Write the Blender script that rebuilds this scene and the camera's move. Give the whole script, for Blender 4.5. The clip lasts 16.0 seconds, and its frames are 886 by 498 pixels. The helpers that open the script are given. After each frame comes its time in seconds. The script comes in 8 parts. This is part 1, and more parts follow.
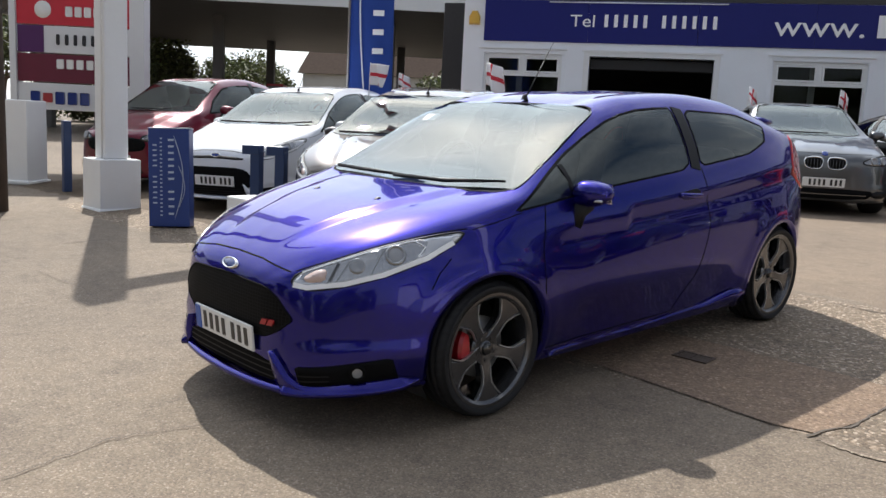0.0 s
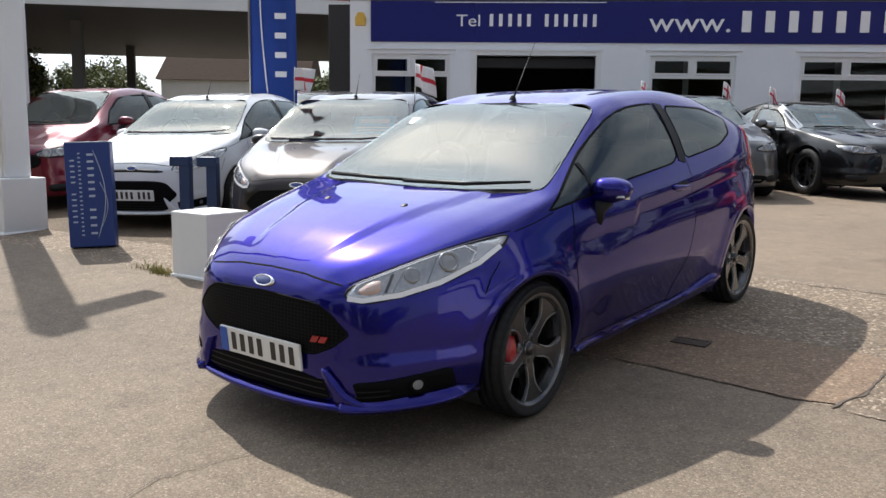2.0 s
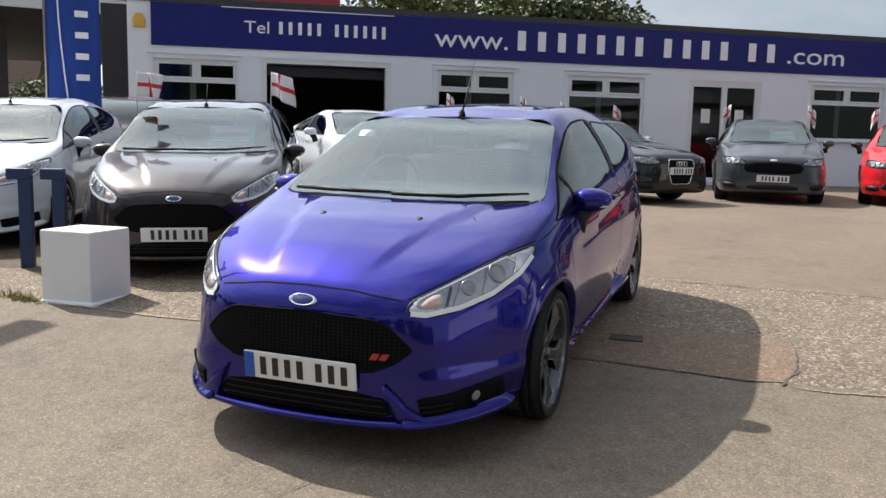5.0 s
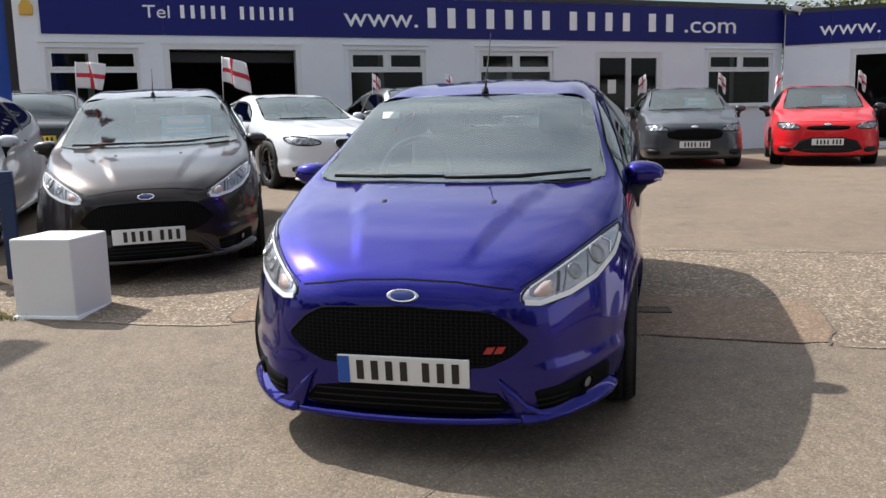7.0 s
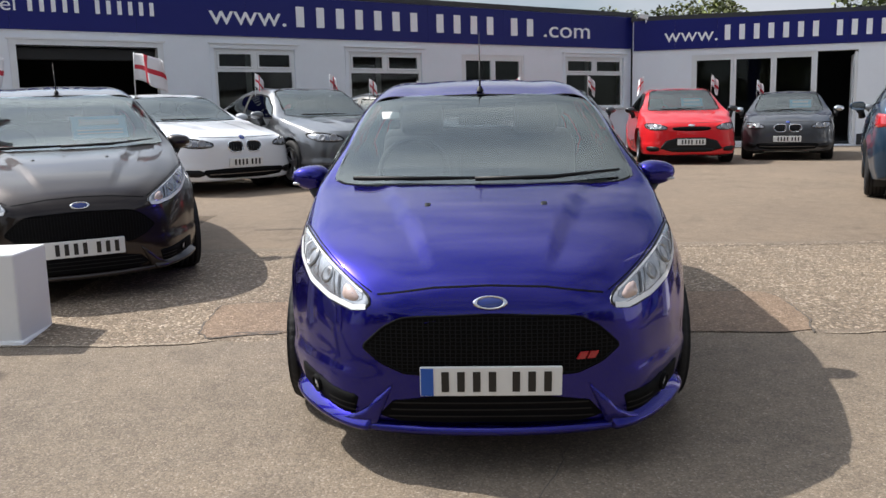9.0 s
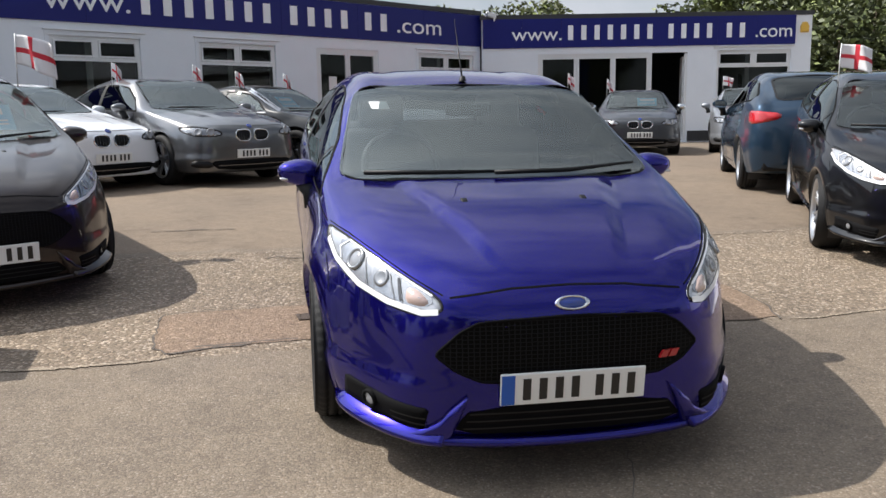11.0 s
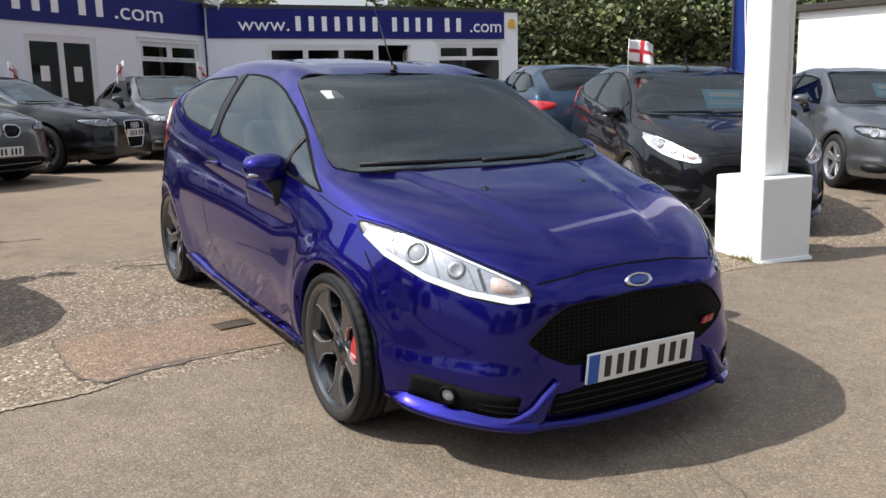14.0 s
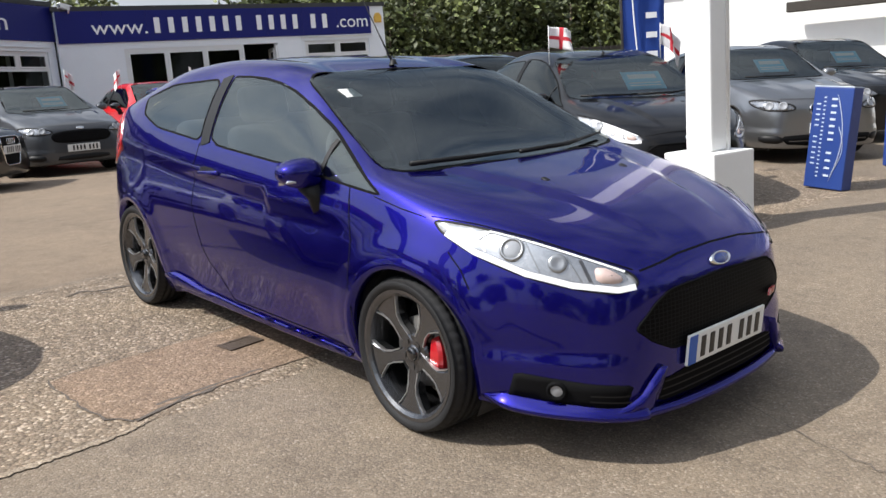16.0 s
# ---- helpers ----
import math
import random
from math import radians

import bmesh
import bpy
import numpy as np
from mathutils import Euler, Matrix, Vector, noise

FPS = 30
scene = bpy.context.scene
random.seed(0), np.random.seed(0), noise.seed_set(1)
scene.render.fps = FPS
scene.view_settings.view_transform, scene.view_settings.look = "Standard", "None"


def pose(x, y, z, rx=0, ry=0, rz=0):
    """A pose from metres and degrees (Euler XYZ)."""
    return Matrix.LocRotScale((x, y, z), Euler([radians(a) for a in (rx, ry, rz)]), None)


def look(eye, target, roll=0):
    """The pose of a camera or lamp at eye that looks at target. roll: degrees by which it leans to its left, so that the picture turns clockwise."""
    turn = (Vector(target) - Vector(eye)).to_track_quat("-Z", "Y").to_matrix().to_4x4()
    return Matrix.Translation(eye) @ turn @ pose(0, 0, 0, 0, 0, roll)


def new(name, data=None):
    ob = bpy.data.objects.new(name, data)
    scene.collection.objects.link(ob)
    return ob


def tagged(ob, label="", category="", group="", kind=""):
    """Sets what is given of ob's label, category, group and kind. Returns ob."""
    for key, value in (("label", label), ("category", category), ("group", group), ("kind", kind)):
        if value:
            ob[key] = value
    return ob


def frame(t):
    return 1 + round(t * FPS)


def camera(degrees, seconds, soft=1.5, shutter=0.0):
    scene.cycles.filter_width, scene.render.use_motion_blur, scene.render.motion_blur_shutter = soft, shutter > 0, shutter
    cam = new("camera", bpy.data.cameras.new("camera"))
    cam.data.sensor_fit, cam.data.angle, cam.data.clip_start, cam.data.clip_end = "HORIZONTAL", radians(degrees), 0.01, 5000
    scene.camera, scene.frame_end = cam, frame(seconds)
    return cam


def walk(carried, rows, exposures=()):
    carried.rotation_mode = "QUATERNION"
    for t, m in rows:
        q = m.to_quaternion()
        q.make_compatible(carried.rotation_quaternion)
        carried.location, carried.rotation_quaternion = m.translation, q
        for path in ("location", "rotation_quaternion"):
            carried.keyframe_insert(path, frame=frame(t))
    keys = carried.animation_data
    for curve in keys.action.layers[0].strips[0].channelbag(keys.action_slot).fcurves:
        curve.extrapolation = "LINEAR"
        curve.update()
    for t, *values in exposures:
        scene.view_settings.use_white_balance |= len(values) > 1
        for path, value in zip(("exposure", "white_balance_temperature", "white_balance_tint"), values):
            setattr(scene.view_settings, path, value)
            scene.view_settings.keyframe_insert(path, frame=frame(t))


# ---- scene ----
cam = camera(55.7, 16.0)
PATH = [
    (0, (3.258, -2.537, 1.175), (1.797, -1.204, 0.88), 2.9),
    (0.5, (3.15, -2.634, 1.188), (1.741, -1.245, 0.896), 3.1),
    (1, (3.031, -2.813, 1.182), (1.675, -1.373, 0.89), 2.6),
    (1.5, (2.898, -2.956, 1.185), (1.606, -1.457, 0.894), 1.6),
    (2, (2.701, -3.018, 1.166), (1.47, -1.467, 0.882), 0.8),
    (2.5, (2.537, -3.137, 1.179), (1.39, -1.52, 0.913), 0.7),
    (3, (2.382, -3.323, 1.181), (1.332, -1.641, 0.921), 0.3),
    (3.5, (2.222, -3.426, 1.17), (1.185, -1.734, 0.919), 0.6),
    (4, (2.024, -3.48, 1.172), (1.011, -1.772, 0.939), 1.3),
    (4.5, (1.853, -3.604, 1.167), (0.998, -1.811, 0.935), 1.8),
    (7, (0.837, -3.722, 1.166), (0.391, -1.796, 0.867), -1.4),
    (7.5, (0.625, -3.647, 1.173), (0.267, -1.703, 0.869), -0.9),
    (8, (0.411, -3.678, 1.171), (0.175, -1.715, 0.867), -0.1),
    (8.5, (0.175, -3.728, 1.181), (0.029, -1.756, 0.877), -0.7),
    (11, (-0.894, -3.414, 1.167), (-0.547, -1.47, 0.847), -1.0),
    (11.5, (-1.075, -3.344, 1.178), (-0.597, -1.43, 0.847), -0.4),
    (12, (-1.332, -3.325, 1.182), (-0.733, -1.448, 0.838), -0.8),
    (12.5, (-1.513, -3.268, 1.176), (-0.85, -1.414, 0.827), -1.2),
    (13, (-1.65, -3.119, 1.167), (-0.852, -1.318, 0.818), -1.6),
    (13.5, (-1.813, -3.008, 1.169), (-0.879, -1.273, 0.823), -0.8),
    (14, (-2.056, -2.93, 1.179), (-1.048, -1.239, 0.826), -1.4),
    (14.5, (-2.227, -2.825, 1.177), (-1.168, -1.167, 0.818), -2.2),
    (15, (-2.345, -2.654, 1.18), (-1.209, -1.052, 0.803), -2.8),
    (15.5, (-2.481, -2.521, 1.194), (-1.269, -0.977, 0.814), -3.1),
    (16, (-2.638, -2.387, 1.212), (-1.363, -0.895, 0.83), -4.3),
]
walk(cam, [(t, look(eye, target, roll)) for t, eye, target, roll in PATH])


# ---- daylight ----
SUN_TO = Vector((-0.93, 0.37, 0.0)).normalized() * math.cos(radians(48.5)) + Vector((0, 0, math.sin(radians(48.5))))
world = bpy.data.worlds.new("world")
scene.world = world
world.use_nodes = True
_nt = world.node_tree
_sky = _nt.nodes.new("ShaderNodeTexSky")
_sky.sky_type = "NISHITA"
_sky.sun_disc = False
_sky.sun_elevation = radians(48.5)
_sky.sun_rotation = math.atan2(SUN_TO.x, SUN_TO.y)
_sky.dust_density = 1.0
_sky.ozone_density = 0.6
# broken bright cloud over the whole sky
_tc = _nt.nodes.new("ShaderNodeTexCoord")
_mp = _nt.nodes.new("ShaderNodeMapping")
_mp.inputs["Scale"].default_value = (1.0, 1.0, 2.4)
_nz = _nt.nodes.new("ShaderNodeTexNoise")
_nz.inputs["Scale"].default_value, _nz.inputs["Detail"].default_value, _nz.inputs["Roughness"].default_value = 2.3, 7.0, 0.58
_rp = _nt.nodes.new("ShaderNodeValToRGB")
_rp.color_ramp.elements[0].position, _rp.color_ramp.elements[1].position = 0.31, 0.62
_mx = _nt.nodes.new("ShaderNodeMix")
_mx.data_type = "RGBA"
_mx.inputs[7].default_value = (7.0, 7.35, 8.1, 1.0)
# thin cloud glows towards the sun
_dt = _nt.nodes.new("ShaderNodeVectorMath")
_dt.operation = "DOT_PRODUCT"
_dt.inputs[1].default_value = SUN_TO
_gr = _nt.nodes.new("ShaderNodeValToRGB")
_gr.color_ramp.interpolation = "EASE"
_gr.color_ramp.elements[0].position, _gr.color_ramp.elements[0].color = 0.45, (1, 1, 1, 1)
_gr.color_ramp.elements[1].position, _gr.color_ramp.elements[1].color = 0.99, (3.2, 3.25, 3.2, 1)
_gl = _nt.nodes.new("ShaderNodeMix")
_gl.data_type, _gl.blend_type = "RGBA", "MULTIPLY"
_gl.inputs[0].default_value = 1.0
for _a, _b in ((_tc.outputs["Generated"], _mp.inputs[0]), (_mp.outputs[0], _nz.inputs["Vector"]), (_nz.outputs[0], _rp.inputs[0]), (_rp.outputs[0], _mx.inputs[0]), (_sky.outputs[0], _mx.inputs[6]), (_mx.outputs[2], _gl.inputs[6]), (_tc.outputs["Generated"], _dt.inputs[0]), (_dt.outputs["Value"], _gr.inputs[0]), (_gr.outputs[0], _gl.inputs[7]), (_gl.outputs[2], _nt.nodes["Background"].inputs[0])):
    _nt.links.new(_a, _b)
_nt.nodes["Background"].inputs[1].default_value = 0.076
_sd = bpy.data.lights.new("sun", "SUN")
_sd.energy, _sd.angle, _sd.color = 4.9, radians(0.6), (1.0, 0.96, 0.90)
sun = new("sun", _sd)
sun.matrix_world = look(SUN_TO * 50, (0, 0, 0))
scene.view_settings.exposure = 0.27


# ---- materials ----
def mat(name):
    m = bpy.data.materials.new(name)
    m.use_nodes = True
    return m, m.node_tree, m.node_tree.nodes["Principled BSDF"]


def link(nt, a, b):
    nt.links.new(a, b)


def noise_node(nt, scale, detail=4.0, rough=0.6, vec=None):
    n = nt.nodes.new("ShaderNodeTexNoise")
    n.inputs["Scale"].default_value, n.inputs["Detail"].default_value, n.inputs["Roughness"].default_value = scale, detail, rough
    if vec is not None:
        link(nt, vec, n.inputs["Vector"])
    return n


def ramp(nt, src, stops):
    r = nt.nodes.new("ShaderNodeValToRGB")
    while len(r.color_ramp.elements) < len(stops):
        r.color_ramp.elements.new(0.5)
    for e, (p, c) in zip(r.color_ramp.elements, stops):
        e.position, e.color = p, (*c, 1.0)
    link(nt, src, r.inputs[0])
    return r


def mixc(nt, fac, a, b, mode="MIX"):
    m = nt.nodes.new("ShaderNodeMix")
    m.data_type, m.blend_type = "RGBA", mode
    for sock, v in ((m.inputs[0], fac), (m.inputs[6], a), (m.inputs[7], b)):
        if hasattr(v, "is_linked"):
            link(nt, v, sock)
        elif isinstance(v, tuple):
            sock.default_value = (*v, 1.0)
        else:
            sock.default_value = v
    return m.outputs[2]


def coords(nt):
    return nt.nodes.new("ShaderNodeTexCoord").outputs["Object"]


def bump(nt, p, height, strength=0.3, dist=0.01):
    b = nt.nodes.new("ShaderNodeBump")
    b.inputs["Strength"].default_value, b.inputs["Distance"].default_value = strength, dist
    link(nt, height, b.inputs["Height"])
    link(nt, b.outputs[0], p.inputs["Normal"])


def plain(name, col, rough=0.5, metal=0.0, var=0.12, scale=6.0, coat=0.0, bumpy=0.0, spec=0.5):
    """A surface with slight mottling at two scales."""
    m, nt, p = mat(name)
    co = coords(nt)
    n1 = noise_node(nt, scale, 5.0, 0.65, co)
    n2 = noise_node(nt, scale * 14, 3.0, 0.6, co)
    lo = tuple(c * (1 - var) for c in col)
    hi = tuple(min(1.0, c * (1 + var * 0.6)) for c in col)
    r = ramp(nt, n1.outputs[0], [(0.3, lo), (0.7, hi)])
    c = mixc(nt, n2.outputs[0], r.outputs[0], tuple(x * (1 - var * 0.5) for x in col))
    link(nt, c, p.inputs["Base Color"])
    p.inputs["Roughness"].default_value, p.inputs["Metallic"].default_value = rough, metal
    p.inputs["Coat Weight"].default_value, p.inputs["Coat Roughness"].default_value = coat, 0.03
    p.inputs["Specular IOR Level"].default_value = spec
    if bumpy:
        bump(nt, p, n2.outputs[0], bumpy, 0.004)
    return m


def car_paint(name, col, flake=0.5, metal=0.45, rough=0.32, edge=(1, 1, 1)):
    m, nt, p = mat(name)
    co = coords(nt)
    n = noise_node(nt, 900.0, 1.0, 0.5, co)
    d = noise_node(nt, 2.2, 4.0, 0.6, co)
    c = ramp(nt, n.outputs[0], [(0.35, tuple(x * (1 - 0.35 * flake) for x in col)), (0.75, tuple(min(1, x * (1 + 0.4 * flake)) for x in col))])
    c2 = mixc(nt, ramp(nt, d.outputs[0], [(0.45, (0, 0, 0)), (0.9, (0.012, 0.012, 0.012))]).outputs[0], c.outputs[0], (0.35, 0.32, 0.28))
    link(nt, c2, p.inputs["Base Color"])
    p.inputs["Metallic"].default_value, p.inputs["Roughness"].default_value = metal, rough
    p.inputs["Specular IOR Level"].default_value = 0.15
    p.inputs["Specular Tint"].default_value = (*edge, 1)
    p.inputs["Coat IOR"].default_value = 1.42
    p.inputs["Coat Weight"].default_value, p.inputs["Coat Roughness"].default_value = 1.0, 0.02
    return m


def glass(name, tint, ior=1.55):
    """Thin pane: tinted see-through with a mirror coat that grows at grazing angles."""
    m, nt, p = mat(name)
    nt.nodes.remove(p)
    t, g, mx, fr = (nt.nodes.new(k) for k in ("ShaderNodeBsdfTransparent", "ShaderNodeBsdfGlossy", "ShaderNodeMixShader", "ShaderNodeFresnel"))
    t.inputs[0].default_value = (*tint, 1)
    g.inputs["Roughness"].default_value = 0.015
    g.inputs["Color"].default_value = (0.93, 1.0, 0.98, 1)
    fr.inputs[0].default_value = ior
    link(nt, fr.outputs[0], mx.inputs[0])
    link(nt, t.outputs[0], mx.inputs[1])
    link(nt, g.outputs[0], mx.inputs[2])
    link(nt, mx.outputs[0], nt.nodes["Material Output"].inputs[0])
    return m


def asphalt(name="worn_asphalt", tint=(1.15, 1.11, 1.075), scale=1.5, pale=0.3, stains=1.0, grain=0.52):
    """Weathered surface dressing: dark binder, stones of many greys, a share of pale ones, stains at larger scales."""
    m, nt, p = mat(name)
    co = coords(nt)

    def cells(size):
        v = nt.nodes.new("ShaderNodeTexVoronoi")
        v.inputs["Scale"].default_value = size
        link(nt, co, v.inputs["Vector"])
        sp = nt.nodes.new("ShaderNodeSeparateColor")
        link(nt, v.outputs["Color"], sp.inputs[0])
        return v, sp.outputs[0], sp.outputs[1]
    v, pick, hue = cells(82.0 * scale)
    v2, pick2, _ = cells(190.0)
    n1, n2, n3, n4 = noise_node(nt, 0.35, 6.0, 0.6, co), noise_node(nt, 2.6, 6.0, 0.7, co), noise_node(nt, 40.0, 3.0, 0.6, co), noise_node(nt, 9.0, 4.0, 0.7, co)
    k = 0.20 + 0.20 * pale
    stone = ramp(nt, pick, [(0.0, (0.062, 0.052, 0.043)), (0.35, (0.128, 0.108, 0.088)), (0.72, (0.20, 0.172, 0.142)), (0.90, (k, k * 0.89, k * 0.76)), (1.0, (0.36 + 0.24 * pale, 0.33 + 0.22 * pale, 0.29 + 0.20 * pale))])
    warm = ramp(nt, hue, [(0.0, (1.08, 0.98, 0.88)), (0.5, (1.0, 1.0, 1.0)), (1.0, (0.95, 1.0, 1.05))])
    c = mixc(nt, 0.7, stone.outputs[0], warm.outputs[0], "MULTIPLY")
    grit = ramp(nt, pick2, [(0.0, (0.10, 0.084, 0.068)), (0.7, (0.19, 0.163, 0.133)), (1.0, (0.33, 0.285, 0.235))])
    c = mixc(nt, 0.36, c, grit.outputs[0])
    c = mixc(nt, grain, (0.165, 0.141, 0.115), c)
    joint = ramp(nt, v.outputs["Distance"], [(0.45, (1.0, 1.0, 1.0)), (0.80, (0.62, 0.60, 0.58))])
    c = mixc(nt, 0.8 * grain, c, joint.outputs[0], "MULTIPLY")
    big = ramp(nt, n1.outputs[0], [(0.3, (0.84, 0.82, 0.80)), (0.7, (1.13, 1.10, 1.04))])
    c = mixc(nt, stains, c, big.outputs[0], "MULTIPLY")
    mid = ramp(nt, n2.outputs[0], [(0.26, (0.66, 0.65, 0.64)), (0.46, (1.0, 1.0, 1.0)), (0.8, (1.12, 1.10, 1.06))])
    c = mixc(nt, 0.75 * stains, c, mid.outputs[0], "MULTIPLY")
    fine = ramp(nt, n4.outputs[0], [(0.30, (0.86, 0.85, 0.85)), (0.65, (1.06, 1.06, 1.05))])
    c = mixc(nt, 1.0, c, fine.outputs[0], "MULTIPLY")
    c = mixc(nt, 1.0, c, tint, "MULTIPLY")
    link(nt, c, p.inputs["Base Color"])
    p.inputs["Roughness"].default_value = 0.86
    p.inputs["Specular IOR Level"].default_value = 0.3
    inv = ramp(nt, v.outputs["Distance"], [(0.0, (1, 1, 1)), (0.8, (0, 0, 0))])
    h = mixc(nt, 0.35, inv.outputs[0], n3.outputs[0])
    bump(nt, p, h, 0.2 + 0.5 * grain, 0.008 / scale)
    return m


ASPHALT = asphalt()
ASPHALT_PINK = asphalt("pinkish_reinstated_asphalt", (1.30, 1.10, 0.97), 1.0, 0.4, 0.6, 0.6)
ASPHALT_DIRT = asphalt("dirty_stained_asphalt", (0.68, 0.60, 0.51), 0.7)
ASPHALT_COARSE = asphalt("coarse_old_asphalt", (1.24, 1.17, 1.10), 0.8, 0.85, 1.0, 0.8)
ASPHALT_BACK = asphalt("smooth_back_asphalt", (1.22, 1.13, 1.06), 1.6, 0.2, 1.0, 0.35)
PALE_EDGE = asphalt("pale_worn_edge", (1.75, 1.70, 1.60), 1.2, 0.4, 0.6)
PAINT_BLUE = car_paint("performance_blue_paint", (0.0078, 0.0054, 0.182), 0.5, 0.88, 0.25, (0.60, 0.56, 0.90))
PAINT_WHITE = car_paint("white_paint", (0.74, 0.76, 0.80), 0.05, 0.0, 0.4)
PAINT_UMBER = car_paint("dark_umber_paint", (0.026, 0.019, 0.017), 0.5, 0.6, 0.35)
PAINT_BLACK = car_paint("black_paint", (0.003, 0.003, 0.004), 0.4, 0.2, 0.3)
PAINT_MAROON = car_paint("dark_red_paint", (0.12, 0.004, 0.018), 0.4, 0.4, 0.35)
PAINT_RED = car_paint("bright_red_paint", (0.62, 0.012, 0.018), 0.1, 0.0, 0.4)
PAINT_GREY = car_paint("mid_grey_metallic", (0.13, 0.132, 0.137), 0.4, 0.85, 0.28)
PAINT_DKGREY = car_paint("dark_grey_metallic", (0.065, 0.068, 0.075), 0.4, 0.5, 0.35)
PAINT_SILVER = car_paint("silver_metallic", (0.34, 0.35, 0.37), 0.4, 0.7, 0.35)
PAINT_PALEGREY = car_paint("pale_grey_metallic", (0.23, 0.235, 0.245), 0.4, 0.85, 0.28)
PAINT_TEAL = car_paint("slate_blue_paint", (0.020, 0.045, 0.080), 0.4, 0.5, 0.35)
GLASS_CLEAR = glass("windscreen_glass", (0.80, 0.86, 0.84), 2.1)
GLASS_ROOM = glass("window_glass", (0.30, 0.32, 0.32), 1.3)
GLASS_MID = glass("lightly_tinted_glass", (0.40, 0.43, 0.43), 1.8)
GLASS_DARK = glass("privacy_glass", (0.07, 0.075, 0.08))
GLASS_LAMP = glass("lamp_lens", (0.88, 0.90, 0.92))
BLACK_TRIM = plain("black_trim", (0.008, 0.008, 0.009), 0.5, 0, 0.2, 9, spec=0.25)
GLOSS_BLACK = plain("gloss_black", (0.006, 0.006, 0.007), 0.12, 0, 0.1, 9, 1.0)
RUBBER = plain("tyre_rubber", (0.011, 0.011, 0.012), 0.7, 0, 0.3, 12, 0, 0.3, spec=0.35)
ALLOY_DARK = plain("anthracite_alloy", (0.115, 0.117, 0.125), 0.26, 0.9, 0.15, 8, 0.4)
ALLOY_SILVER = plain("silver_alloy", (0.52, 0.53, 0.55), 0.3, 0.85, 0.1, 8, 0.3)
CHROME = plain("chrome", (0.78, 0.79, 0.80), 0.08, 1.0, 0.05, 5)
STEEL = plain("brake_steel", (0.33, 0.32, 0.31), 0.35, 0.9, 0.2, 20)
CALIPER = plain("red_caliper_paint", (0.36, 0.006, 0.012), 0.3, 0, 0.1, 9, 0.6)
LAMP_SILVER = plain("lamp_reflector", (0.56, 0.57, 0.59), 0.22, 0.6, 0.08, 20, 0.5)
LAMP_DIM = plain("grey_lamp_bowl", (0.30, 0.305, 0.32), 0.16, 0.75, 0.35, 40, 0.8)
LAMP_WHITE = plain("lamp_white", (0.85, 0.86, 0.88), 0.2, 0.0, 0.05, 20, 0.5)
LAMP_INNER = plain("lamp_inner", (0.43, 0.44, 0.46), 0.26, 0.75, 0.3, 60)
RECESS = plain("recess_black", (0.004, 0.004, 0.0045), 0.75, 0, 0.2, 9, spec=0.1)
LAMP_RING = plain("projector_ring", (0.30, 0.305, 0.315), 0.25, 0.7, 0.1, 20)
HEADLINING = plain("grey_headlining", (0.32, 0.32, 0.33), 0.9, 0, 0.1, 10)
LENS_DARK = plain("dark_lens", (0.05, 0.05, 0.055), 0.15, 0, 0.1, 20, 0.6)
LENS_GREY = plain("projector_lens", (0.26, 0.27, 0.29), 0.08, 0, 0.1, 20, 1.0)
LAMP_AMBER = plain("amber_lens", (0.58, 0.44, 0.40), 0.15, 0, 0.1, 20, 1.0)
TAIL_RED = plain("red_tail_lens", (0.45, 0.008, 0.012), 0.1, 0, 0.15, 30, 1.0)
PLATE_WHITE = plain("plate_white", (0.76, 0.76, 0.74), 0.35, 0, 0.05, 10)
PLATE_YELLOW = plain("plate_yellow", (0.75, 0.55, 0.05), 0.35, 0, 0.05, 10)
PLATE_BLUE = plain("plate_blue", (0.01, 0.09, 0.42), 0.35, 0, 0.05, 10)
BAR_BLACK = plain("plate_bars", (0.012, 0.012, 0.012), 0.4, 0, 0.1, 10)
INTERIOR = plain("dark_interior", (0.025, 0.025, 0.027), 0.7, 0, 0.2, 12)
CABIN = plain("cabin_trim", (0.095, 0.097, 0.102), 0.6, 0, 0.2, 12)
SEAT = plain("seat_fabric", (0.17, 0.17, 0.18), 0.9, 0, 0.25, 30, 0, 0.4)
PAPER = plain("white_paper", (0.78, 0.78, 0.76), 0.7, 0, 0.04, 8)
CARD_BLUE = plain("price_card_blue", (0.22, 0.60, 0.80), 0.4, 0, 0.08, 8)
BADGE_BLUE = plain("badge_blue", (0.01, 0.03, 0.20), 0.2, 0, 0.1, 8, 1.0)
FABRIC_BLACK = plain("soft_top_fabric", (0.012, 0.012, 0.013), 0.9, 0, 0.2, 20, 0, 0.3)
WALL_WHITE = plain("white_render", (0.80, 0.83, 0.88), 0.75, 0, 0.07, 1.2, 0, 0.25)
PLINTH_WHITE = plain("white_masonry_paint", (0.80, 0.80, 0.79), 0.7, 0, 0.06, 2.5, 0, 0.35)
PLINTH_BLACK = plain("black_masonry_paint", (0.03, 0.03, 0.032), 0.7, 0, 0.3, 3, 0, 0.3)
SIGN_BLUE = plain("sign_blue", (0.0095, 0.013, 0.150), 0.45, 0, 0.12, 0.8, spec=0.25)
SIGN_WHITE = plain("sign_letter_white", (0.88, 0.88, 0.90), 0.5, 0, 0.05, 4)
SIGN_PALE = plain("sign_pale_print", (0.46, 0.52, 0.62), 0.5, 0, 0.1, 6)
UPVC = plain("white_upvc", (0.74, 0.75, 0.76), 0.35, 0, 0.05, 3)
ROOF_EDGE = plain("dark_roof_edging", (0.035, 0.036, 0.04), 0.6, 0, 0.25, 2)
